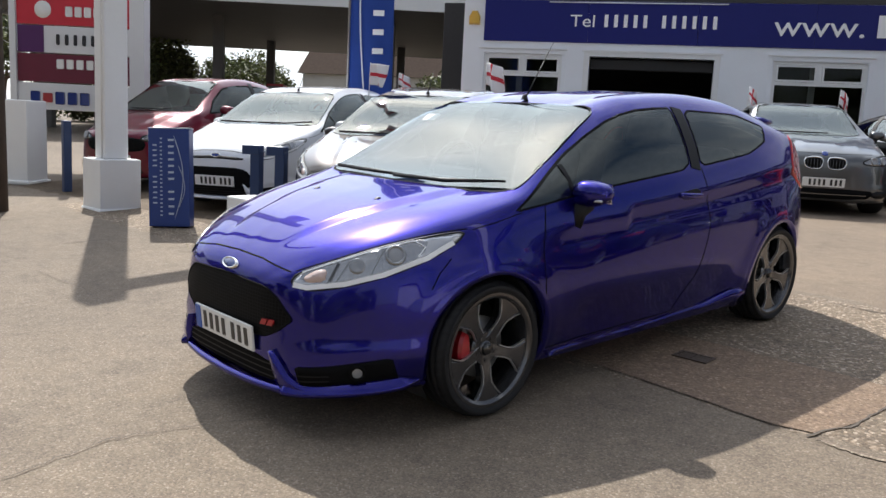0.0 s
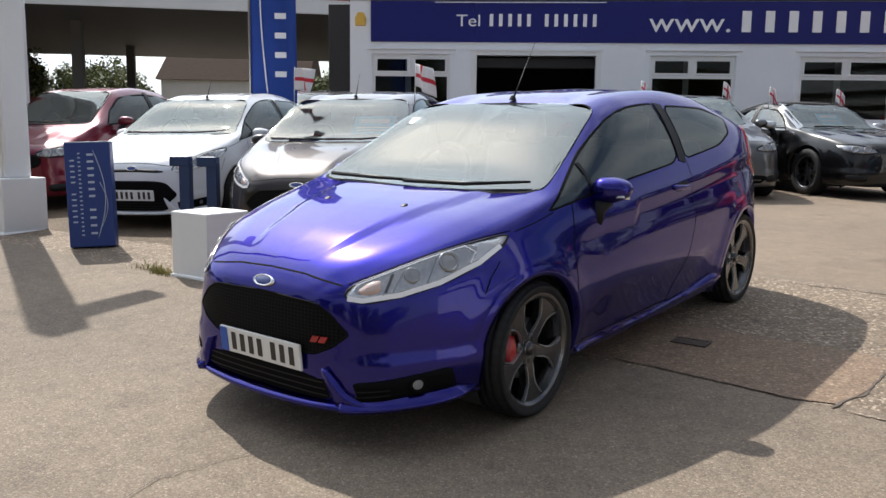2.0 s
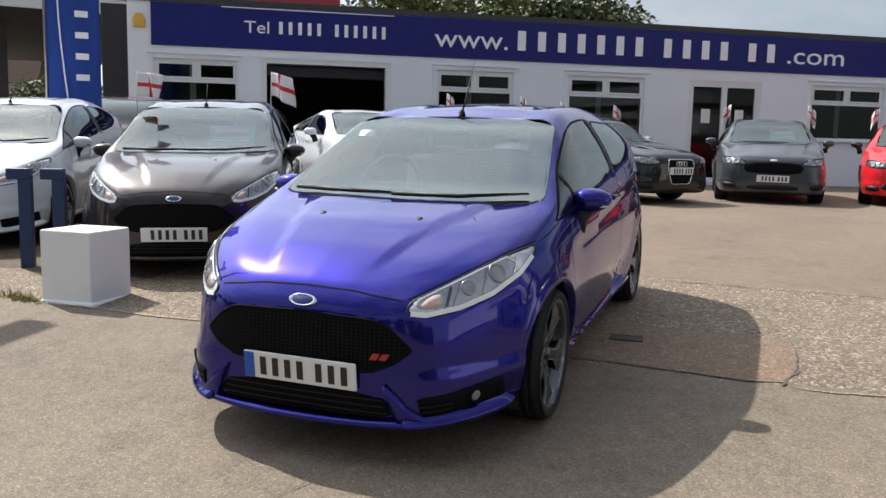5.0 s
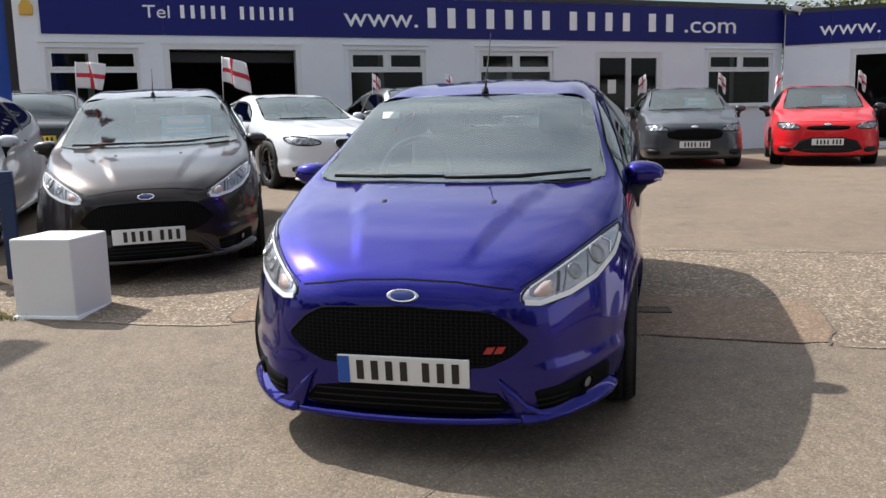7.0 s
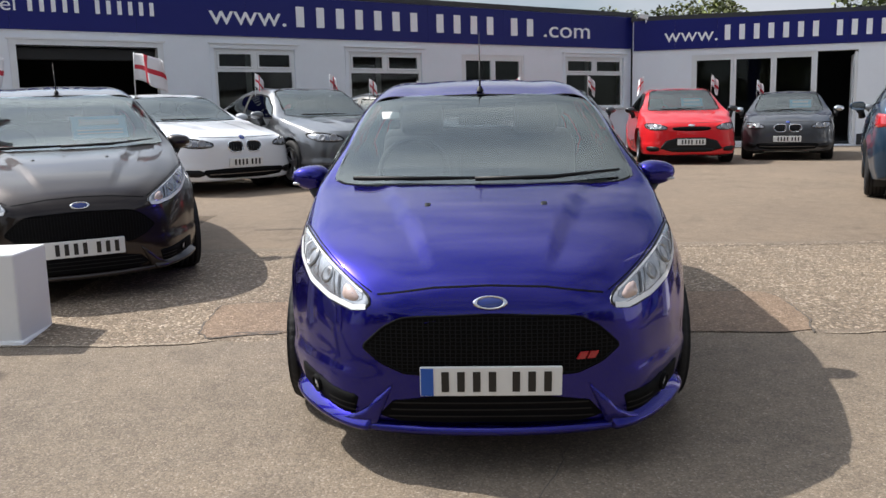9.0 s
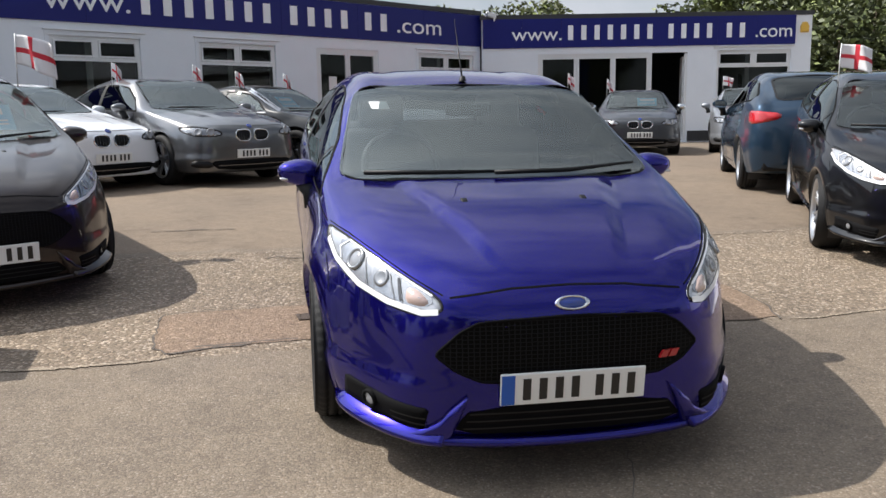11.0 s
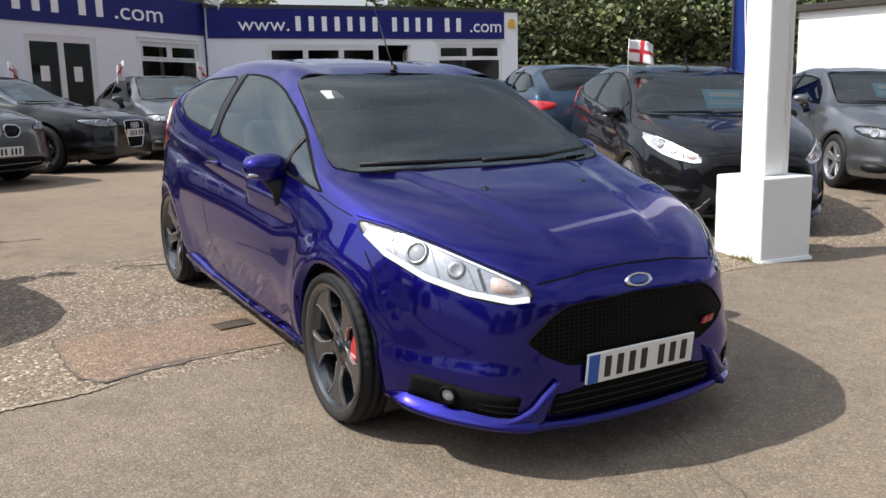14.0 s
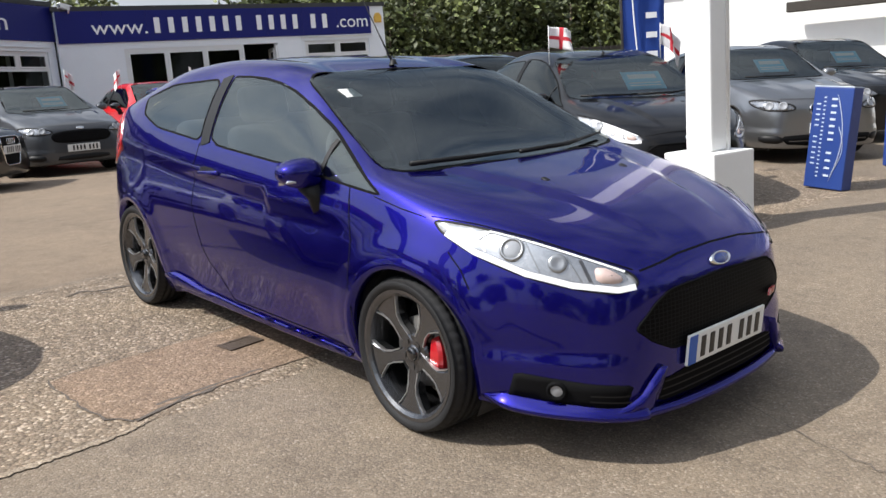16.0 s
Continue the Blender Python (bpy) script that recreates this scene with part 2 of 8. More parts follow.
# near-black base colour stands in for the shade of the unlit rooms
ROOM_SHADE = plain("room_shade", (0.03, 0.03, 0.032), 0.9, 0, 0.3, 1)
BOARD_BLUE = plain("board_blue", (0.016, 0.044, 0.20), 0.4, 0, 0.15, 3)
POST_BLUE = plain("post_blue", (0.012, 0.035, 0.11), 0.45, 0, 0.2, 6)
FLAG_WHITE = plain("flag_white", (0.78, 0.76, 0.77), 0.8, 0, 0.06, 10)
FLAG_RED = plain("flag_red", (0.58, 0.03, 0.05), 0.8, 0, 0.1, 10)
BANNER_BLUE = plain("banner_blue", (0.012, 0.055, 0.30), 0.75, 0, 0.15, 2)
CANOPY_RED = plain("canopy_red", (0.36, 0.03, 0.035), 0.45, 0, 0.1, 1)
CANOPY_WHITE = plain("canopy_white", (0.68, 0.69, 0.70), 0.5, 0, 0.08, 1)
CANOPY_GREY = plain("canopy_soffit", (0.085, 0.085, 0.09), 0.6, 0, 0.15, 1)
COLUMN_GREY = plain("column_grey", (0.12, 0.115, 0.11), 0.6, 0, 0.2, 2)
WOOD_POLE = plain("weathered_pole", (0.075, 0.055, 0.042), 0.9, 0, 0.4, 7, 0, 0.6)
BRICK_WALL = plain("house_render", (0.62, 0.60, 0.56), 0.85, 0, 0.1, 2)
ROOF_TILE = plain("roof_tile", (0.075, 0.055, 0.045), 0.95, 0, 0.3, 5, 0, 0.4, spec=0.03)
IRON = plain("cast_iron", (0.10, 0.075, 0.058), 0.7, 0.4, 0.4, 25, 0, 0.5)
BARK = plain("bark", (0.09, 0.065, 0.045), 0.95, 0, 0.4, 12, 0, 0.6)
FENCE_WOOD = plain("dark_fence_wood", (0.045, 0.038, 0.032), 0.85, 0, 0.35, 3, 0, 0.4)
ALARM_YELLOW = plain("alarm_box_yellow", (0.70, 0.42, 0.06), 0.4, 0, 0.08, 8)


# ---- mesh helpers ----
def gz(x, y):
    """Height of the forecourt: it climbs gently towards the building and levels off."""
    yy = max(-12.0, y)
    yy = yy if yy < 3 else 3 + 4.0 * math.tanh((yy - 3) / 4.0)
    return -0.065 + 0.05 * yy - 0.008 * max(-12.0, min(12.0, x))


def site(x, y, rz=0.0, z=0.0):
    """A pose on the sloping forecourt, turned by rz degrees about its normal."""
    e = 1.2
    nx, ny = (gz(x + e, y) - gz(x - e, y)) / (2 * e), (gz(x, y + e) - gz(x, y - e)) / (2 * e)
    n = Vector((-nx, -ny, 1)).normalized()
    q = Vector((0, 0, 1)).rotation_difference(n).to_matrix().to_4x4()
    return Matrix.Translation((x, y, gz(x, y) + z)) @ q @ pose(0, 0, 0, 0, 0, rz)


def shade(me, smooth=True):
    me.polygons.foreach_set("use_smooth", [smooth] * len(me.polygons))


def mesh_of(name, verts, faces, material, smooth=False):
    me = bpy.data.meshes.new(name)
    me.from_pydata([tuple(v) for v in verts], [], faces)
    for mm in (material if isinstance(material, (list, tuple)) else [material]):
        me.materials.append(mm)
    shade(me, smooth)
    me.update()
    return me


def from_bm(name, bm, material, smooth=False):
    me = bpy.data.meshes.new(name)
    bm.normal_update()
    bm.to_mesh(me)
    bm.free()
    me.materials.append(material)
    shade(me, smooth)
    return me


def part(name, me, parent=None, label="", m=None):
    """Links a mesh as one object, under a thing or a part."""
    ob = new(name, me)
    if parent is not None:
        ob.parent = parent
    if m is not None:
        ob.matrix_basis = m
    if label:
        ob["label"] = label
    return ob


def thing(name, m, label, category, group="", kind=""):
    ob = new(name)
    ob.empty_display_size = 0.2
    ob.matrix_basis = m
    return tagged(ob, label, category, group, kind)


def box_bm(size, at=(0, 0, 0), bevel=0.0, seg=2, bm=None):
    own = bm is None
    bm = bm or bmesh.new()
    r = bmesh.ops.create_cube(bm, size=1.0, matrix=Matrix.Translation(at) @ Matrix.Diagonal((*size, 1)))
    if bevel:
        es = {e for v in r["verts"] for e in v.link_edges}
        bmesh.ops.bevel(bm, geom=list(es), offset=bevel, segments=seg, affect="EDGES", profile=0.5)
    return bm


def box(name, size, at, material, bevel=0.0, seg=2, smooth=False):
    return from_bm(name, box_bm(size, at, bevel, seg), material, smooth)


def cyl_bm(r1, r2, depth, m=None, n=20, bm=None):
    bm = bm or bmesh.new()
    bmesh.ops.create_cone(bm, cap_ends=True, segments=n, radius1=r1, radius2=r2, depth=depth, matrix=m or Matrix())
    return bm


def tube(name, pts, radius, material, n=8, closed=False):
    """A round bar along a polyline; radius may be a list."""
    pts = [Vector(p) for p in pts]
    k = len(pts)
    rad = radius if isinstance(radius, (list, tuple)) else [radius] * k
    verts, faces = [], []
    up = Vector((0.13, 0.21, 0.97)).normalized()
    for i, p in enumerate(pts):
        a = pts[(i - 1) % k] if (i or closed) else p
        b = pts[(i + 1) % k] if (i < k - 1 or closed) else p
        d = (b - a).normalized()
        u = d.cross(up)
        u = u.normalized() if u.length > 1e-4 else d.orthogonal().normalized()
        w = d.cross(u)
        for j in range(n):
            t = 2 * math.pi * j / n
            verts.append(p + (u * math.cos(t) + w * math.sin(t)) * rad[i])
    for i in range(k if closed else k - 1):
        for j in range(n):
            a, b = i * n, ((i + 1) % k) * n
            faces.append((a + j, a + (j + 1) % n, b + (j + 1) % n, b + j))
    if not closed:
        faces.append(tuple(range(n - 1, -1, -1)))
        faces.append(tuple((k - 1) * n + j for j in range(n)))
    return mesh_of(name, verts, faces, material, True)


def lathe(name, prof, material, n=40, smooth=True):
    """Profile of (radius, x) turned about the x axis."""
    verts, faces = [], []
    for r, x in prof:
        for j in range(n):
            t = 2 * math.pi * j / n
            verts.append((x, r * math.cos(t), r * math.sin(t)))
    for i in range(len(prof) - 1):
        for j in range(n):
            a, b = i * n + j, i * n + (j + 1) % n
            faces.append((a, b, b + n, a + n))
    return mesh_of(name, verts, faces, material, smooth)


def merged(name, metas, material, smooth=False):
    """Joins (verts, faces) lists into one mesh."""
    V, F = [], []
    for v, f in metas:
        o = len(V)
        V.extend(v)
        F.extend(tuple(i + o for i in q) for q in f)
    return mesh_of(name, V, F, material, smooth)


def cuboid(x0, x1, y0, y1, z0, z1):
    v = [(x, y, z) for z in (z0, z1) for y in (y0, y1) for x in (x0, x1)]
    f = [(0, 2, 3, 1), (4, 5, 7, 6), (0, 1, 5, 4), (2, 6, 7, 3), (0, 4, 6, 2), (1, 3, 7, 5)]
    return v, f


# ---- forecourt ----
def ground_sheet():
    near = list(np.arange(-14, 26.01, 0.5))
    xs = [-900, -400, -200, -100, -60, -40, -30, -24, -18] + near + [30, 38, 50, 70, 110, 200, 400, 900]
    ys = [-900, -400, -200, -100, -60, -40, -30, -24, -18] + near + [30, 38, 50, 70, 110, 200, 400, 900]
    verts = [(x, y, gz(x, y)) for y in ys for x in xs]
    n = len(xs)
    faces = [(j * n + i, j * n + i + 1, (j + 1) * n + i + 1, (j + 1) * n + i) for j in range(len(ys) - 1) for i in range(n - 1)]
    ob = part("ground", mesh_of("ground", verts, faces, ASPHALT, True))
    tagged(ob, "sun-bleached worn asphalt forecourt with patches and cracks", "ground", kind="structure")


ground_sheet()


# ---- car bodies ----
from mathutils.bvhtree import BVHTree
from mathutils.geometry import delaunay_2d_cdt


def pchip(x, y, q):
    x, y, q = np.asarray(x, float), np.asarray(y, float), np.asarray(q, float)
    h, d = np.diff(x), np.diff(y) / np.diff(x)
    m = np.zeros(len(x))
    for i in range(1, len(x) - 1):
        if d[i - 1] * d[i] > 0:
            w1, w2 = 2 * h[i] + h[i - 1], h[i] + 2 * h[i - 1]
            m[i] = (w1 + w2) / (w1 / d[i - 1] + w2 / d[i])
    m[0], m[-1] = d[0], d[-1]
    k = np.clip(np.searchsorted(x, q) - 1, 0, len(x) - 2)
    t = (q - x[k]) / h[k]
    return ((1 + 2 * t) * (1 - t) ** 2 * y[k] + t * (1 - t) ** 2 * h[k] * m[k] + t * t * (3 - 2 * t) * y[k + 1] + t * t * (t - 1) * h[k] * m[k + 1])


def catmull(pts, per):
    out = []
    P = [np.array(p, float) for p in pts]
    P = [2 * P[0] - P[1]] + P + [2 * P[-1] - P[-2]]
    for i in range(1, len(P) - 2):
        for j in range(per):
            t = j / per
            a, b, c, d = P[i - 1], P[i], P[i + 1], P[i + 2]
            out.append(0.5 * ((2 * b) + (c - a) * t + (2 * a - 5 * b + 4 * c - d) * t * t + (3 * b - a - 3 * c + d) * t ** 3))
    out.append(P[-2])
    return out


class Shape:
    """A car's outer skin, lofted from stations along its length; the nose points to -y, the front axle stands at y = 0."""

    def __init__(self, rows, wheelbase, radius, mod=None, per=6):
        self.rows = np.array(rows, float)
        self.wb, self.radius = wheelbase, radius
        self.mod = mod
        self.mesh_v, self.mesh_f = self.loft(104 if per == 6 else 150, per)
        self.bvh = BVHTree.FromPolygons([Vector(v) for v in self.mesh_v], self.mesh_f)

    def at(self, y):
        return [float(pchip(self.rows[:, 0], self.rows[:, k], [y])[0]) for k in range(1, self.rows.shape[1])]

    def section(self, v, per):
        zb, ws, wm, zm, w4, z4, w5, z5, z7 = v
        half = [(0, zb), (max(0.01, ws - 0.11), zb), (ws, zb + min(0.06, 0.3 * (zm - zb))), (wm, zm), (w4, z4), (w5, z5), (w5 * 0.55, z5 + 0.78 * (z7 - z5)), (0, z7)]
        pts = catmull(half, per)
        pts[-1][0] = pts[0][0] = 0
        return pts

    def loft(self, n=104, per=6):
        r = self.rows
        keys = r[:, 0]
        ys = []
        total = keys[-1] - keys[0]
        for a, b in zip(keys[:-1], keys[1:]):
            k = max(2, int(round(n * (b - a) / total)))
            ys += [a + (b - a) * j / k for j in range(k)]
        ys.append(keys[-1])
        cols = [pchip(keys, r[:, k], ys) for k in range(1, r.shape[1])]
        V, F = [], []
        for i, y in enumerate(ys):
            half = self.section([c[i] for c in cols], per)
            if self.mod:
                half = [self.mod(p[0], y, p[1]) for p in half]
            ring = [(p[0], y, p[1]) for p in half] + [(-p[0], y, p[1]) for p in half[-2:0:-1]]
            m = len(ring)
            V += ring
        for i in range(len(ys) - 1):
            for j in range(m):
                a, b = i * m + j, i * m + (j + 1) % m
                F.append((a, b, b + m, a + m))
        F.append(tuple(range(m - 1, -1, -1)))
        F.append(tuple((len(ys) - 1) * m + j for j in range(m)))
        return V, F

    def hit(self, p, d):
        d = Vector(d).normalized()
        loc, nrm, _, _ = self.bvh.ray_cast(Vector(p) - d * 6.0, d, 14.0)
        if loc is None:
            loc, nrm, _, _ = self.bvh.find_nearest(Vector(p))
        if nrm.dot(d) > 0:
            nrm = -nrm
        return loc, nrm


def inside(poly, u, v):
    c = False
    j = len(poly) - 1
    for i in range(len(poly)):
        (x1, y1), (x2, y2) = poly[i], poly[j]
        if (y1 > v) != (y2 > v) and u < (x2 - x1) * (v - y1) / (y2 - y1) + x1:
            c = not c
        j = i
    return c


def rounded(poly, times=2, cut=0.22):
    for _ in range(times):
        out = []
        for i in range(len(poly)):
            a, b = np.array(poly[i - 1], float), np.array(poly[i], float)
            out += [tuple(a + (b - a) * cut), tuple(b - (b - a) * cut)]
        poly = out
    return poly


def inset(poly, d):
    """A closed outline moved inwards by d."""
    n = len(poly)
    area = sum(poly[i - 1][0] * poly[i][1] - poly[i][0] * poly[i - 1][1] for i in range(n))
    s = 1 if area > 0 else -1
    out = []
    for i in range(n):
        a, b, c = (np.array(poly[(i + k) % n], float) for k in (-1, 0, 1))
        e1, e2 = b - a, c - b
        n1 = np.array((-e1[1], e1[0])) * s / (np.linalg.norm(e1) + 1e-9)
        n2 = np.array((-e2[1], e2[0])) * s / (np.linalg.norm(e2) + 1e-9)
        k = n1 + n2
        k = k / max(0.6, 0.5 * (1 + n1 @ n2)) / 2
        out.append(tuple(b + k * d))
    return out


def frame_axes(d):
    d = Vector(d).normalized()
    u = d.cross(Vector((0, 0, 1)))
    u = u.normalized() if u.length > 0.05 else Vector((1, 0, 0))
    return d, u, u.cross(d)


def patch(name, shape, pts, d, material, off=0.003, step=0.035, skirt=0.006, smooth_times=2, hole=None, mirror=False, cut=0.22, relax=0, fair=False):
    """A piece of skin: the outline pts (3D, laid on the shape along d), lifted by off, with its edge turned in."""
    d, u, v = frame_axes(d)
    poly = [(Vector(p).dot(u), Vector(p).dot(v)) for p in pts]
    poly = rounded(poly, smooth_times, cut) if smooth_times else poly

    def dense(pl):
        out = []
        for i in range(len(pl)):
            a, b = np.array(pl[i - 1]), np.array(pl[i])
            k = max(1, int(np.linalg.norm(b - a) / step))
            out += [tuple(a + (b - a) * j / k) for j in range(k)]
        return out
    outer = dense(poly)
    loops = [outer]
    if hole:
        loops.append(dense(inset(poly, hole)))
    P, E = [], []
    for lp in loops:
        o = len(P)
        P += lp
        E += [(o + i, o + (i + 1) % len(lp)) for i in range(len(lp))]
    us, vs = [p[0] for p in poly], [p[1] for p in poly]
    if not hole:
        core = inset(poly, step * 0.45)
        for gu in np.arange(min(us), max(us), step):
            for gv in np.arange(min(vs), max(vs), step):
                if inside(core, gu, gv):
                    P.append((gu, gv))
    cv, ce, cf, *_ = delaunay_2d_cdt([Vector(p) for p in P], E, [], 1, 1e-5)
    if hole:
        inn = loops[1]
        cf = [f for f in cf if not inside(inn, sum(cv[i][0] for i in f) / len(f), sum(cv[i][1] for i in f) / len(f))]
    V, N = [], []
    for p in cv:
        loc, nrm = shape.hit(u * p[0] + v * p[1], d)
        V.append(loc + nrm * off)
        N.append(nrm)
    if fair:
        A = np.array([[(p[0] ** i) * ((p[1] - 1.0) ** j) for i in range(6) for j in range(4) if i + j <= 5] for p in cv])
        w = np.array([q.dot(d) for q in V])
        k, *_ = np.linalg.lstsq(A, w, rcond=None)
        V = [q + d * float(s - a) for q, s, a in zip(V, A @ k, w)]
        terms = [(i, j) for i in range(6) for j in range(4) if i + j <= 5]
        smooth_n = []
        for p in cv:
            a, b = p[0], p[1] - 1.0
            wu = sum(float(c) * i * a ** (i - 1) * b ** j for c, (i, j) in zip(k, terms) if i)
            wv = sum(float(c) * j * a ** i * b ** (j - 1) for c, (i, j) in zip(k, terms) if j)
            nn = (u + d * wu).cross(v + d * wv).normalized()
            nn = -nn if nn.dot(d) > 0 else nn
            smooth_n.append((-nn.x if mirror else nn.x, nn.y, nn.z))
    if relax:
        near = {}
        for f in cf:
            for i in range(len(f)):
                near.setdefault(f[i], set()).add(f[i - 1])
                near.setdefault(f[i - 1], set()).add(f[i])
        rimv = {i for i, q in enumerate(cv) if min((Vector(q) - Vector(o)).length for o in outer) < 1e-4}
        for k in (0.6, -0.62) * relax:
            W = [p.copy() for p in V]
            for i, nb in near.items():
                if i not in rimv:
                    V[i] = W[i] * (1 - k) + sum((W[j] for j in nb), Vector()) * (k / len(nb))
    F = []
    for f in cf:
        a, b, c = (V[i] for i in f[:3])
        F.append(tuple(f) if (b - a).cross(c - a).dot(N[f[0]]) > 0 else tuple(reversed(f)))
    if skirt:
        cnt = {}
        for f in F:
            for i in range(len(f)):
                e = (f[i - 1], f[i])
                cnt[e] = cnt.get(e, 0) + 1
        rim = [e for e in cnt if (e[1], e[0]) not in cnt]
        low = {}
        for e in rim:
            for i in e:
                if i not in low:
                    low[i] = len(V)
                    V.append(V[i] - N[i] * (skirt + off))
        F += [(b, a, low[a], low[b]) for a, b in rim]
    if mirror:
        V = [Vector((-p.x, p.y, p.z)) for p in V]
        F = [tuple(reversed(f)) for f in F]
    me = mesh_of(name, V, F, material, True)
    if fair:
        me.normals_split_custom_set_from_vertices(smooth_n)
    return me


def ribbon(name, shape, pts, d, width, material, off=0.0015, mirror=False):
    """A narrow band on the skin along a polyline."""
    d, u, v = frame_axes(d)
    line = [np.array((Vector(p).dot(u), Vector(p).dot(v))) for p in pts]
    dense = []
    for a, b in zip(line[:-1], line[1:]):
        k = max(1, int(np.linalg.norm(b - a) / 0.03))
        dense += [a + (b - a) * j / k for j in range(k)]
    dense.append(line[-1])
    V, F = [], []
    for i, p in enumerate(dense):
        t = dense[min(i + 1, len(dense) - 1)] - dense[max(i - 1, 0)]
        t = t / (np.linalg.norm(t) + 1e-9)
        nrm2 = np.array((-t[1], t[0])) * width / 2
        for q in (p - nrm2, p + nrm2):
            loc, nr = shape.hit(u * q[0] + v * q[1], d)
            V.append(loc + nr * off)
    for i in range(len(dense) - 1):
        F.append((2 * i, 2 * i + 1, 2 * i + 3, 2 * i + 2))
    if mirror:
        V = [Vector((-p.x, p.y, p.z)) for p in V]
        F = [tuple(reversed(f)) for f in F]
    return mesh_of(name, V, F, material, True)


def body_mesh(shape, holes, paint):
    """The skin with window openings and wheel arches cut out. holes: (3D outline, direction, inset)."""
    V, F = list(shape.mesh_v), shape.mesh_f
    cuts = []
    for pts, d, grow in holes:
        d, u, v = frame_axes(d)
        poly = rounded([(Vector(p).dot(u), Vector(p).dot(v)) for p in pts], 2, 0.09 if abs(d.x) > 0.5 else 0.16)
        poly = inset(poly, grow)
        us, vs = [q[0] for q in poly], [q[1] for q in poly]
        cuts.append((poly, d, u, v, (min(us), max(us), min(vs), max(vs))))
    keep = []
    R = shape.radius + 0.042

    def gone(c):
        if abs(c.x) > 0.42 and c.z < R + shape.radius + 0.05 and min(math.hypot(c.y, c.z - shape.radius), math.hypot(c.y - shape.wb, c.z - shape.radius)) < R - 0.008:
            return True
        for poly, d, u, v, (u0, u1, v0, v1) in cuts:
            if (abs(d.x) >= 0.5 and c.x * d.x > 0) or (abs(d.x) < 0.5 and ((c.y - 1.3) * d.y > 0 or c.z < 0.6)):
                continue
            pu, pv = c.dot(u), c.dot(v)
            if u0 < pu < u1 and v0 < pv < v1 and inside(poly, pu, pv):
                return True
        return False
    for f in F:
        if len(f) != 4:
            keep.append(f)
            continue
        q = [Vector(V[i]) for i in f]
        tests = [gone(p) for p in q]
        if all(tests):
            continue
        if not any(tests):
            keep.append(f)
            continue
        n = 5
        ids = {}
        for i in range(n):
            for j in range(n):
                s, t = (i + 0.5) / n, (j + 0.5) / n
                c = (q[0] * (1 - s) + q[1] * s) * (1 - t) + (q[3] * (1 - s) + q[2] * s) * t
                if gone(c):
                    continue
                quad = []
                for di, dj in ((0, 0), (1, 0), (1, 1), (0, 1)):
                    k = (i + di, j + dj)
                    if k not in ids:
                        s, t = k[0] / n, k[1] / n
                        ids[k] = len(V)
                        V.append((q[0] * (1 - s) + q[1] * s) * (1 - t) + (q[3] * (1 - s) + q[2] * s) * t)
                    quad.append(ids[k])
                keep.append(tuple(quad))
    used = sorted({i for f in keep for i in f})
    idx = {o: k for k, o in enumerate(used)}
    return mesh_of("body", [V[i] for i in used], [tuple(idx[i] for i in f) for f in keep], paint, True)


def arch_lip(shape, yc, paint, mirror):
    """The turned edge of a wheel opening."""
    R, z0 = shape.radius + 0.034, shape.radius
    V, F = [], []
    n = 40
    for k in range(n + 1):
        t = radians(-32) + radians(244) * k / n
        row = []
        for rr, off, deep in ((R + 0.040, 0.0005, 0), (R + 0.020, 0.004, 0), (R, 0.005, 0), (R, 0.0, 0.05)):
            loc, nr = shape.hit(Vector((0.5, yc + rr * math.cos(t), max(0.10, z0 + rr * math.sin(t)))), (-1, 0, 0))
            p = loc + Vector((1, 0, 0)) * off - Vector((1, 0, 0)) * deep
            p.y, p.z = yc + rr * math.cos(t), max(0.10, z0 + rr * math.sin(t))
            V.append(p)
    for k in range(n):
        for j in range(3):
            a = k * 4 + j
            F.append((a, a + 4, a + 5, a + 1))
    if mirror:
        V = [Vector((-p.x, p.y, p.z)) for p in V]
    else:
        F = [tuple(reversed(f)) for f in F]
    return mesh_of("arch_lip", V, F, paint, True)


def liner(shape, yc, mirror):
    R, z0 = shape.radius + 0.045, shape.radius
    V, F = [], []
    n = 24
    for k in range(n + 1):
        t = radians(-30) + radians(240) * k / n
        for x in (0.42, 0.76):
            V.append(((-x if mirror else x), yc + R * math.cos(t), z0 + R * math.sin(t)))
    for k in range(n):
        F.append((2 * k, 2 * k + 1, 2 * k + 3, 2 * k + 2))
    F.append(tuple(range(0, 2 * n + 2, 2)))
    return mesh_of("wheel_well", V, F, INTERIOR, True)


# ---- wheels ----
WHEELS = {}


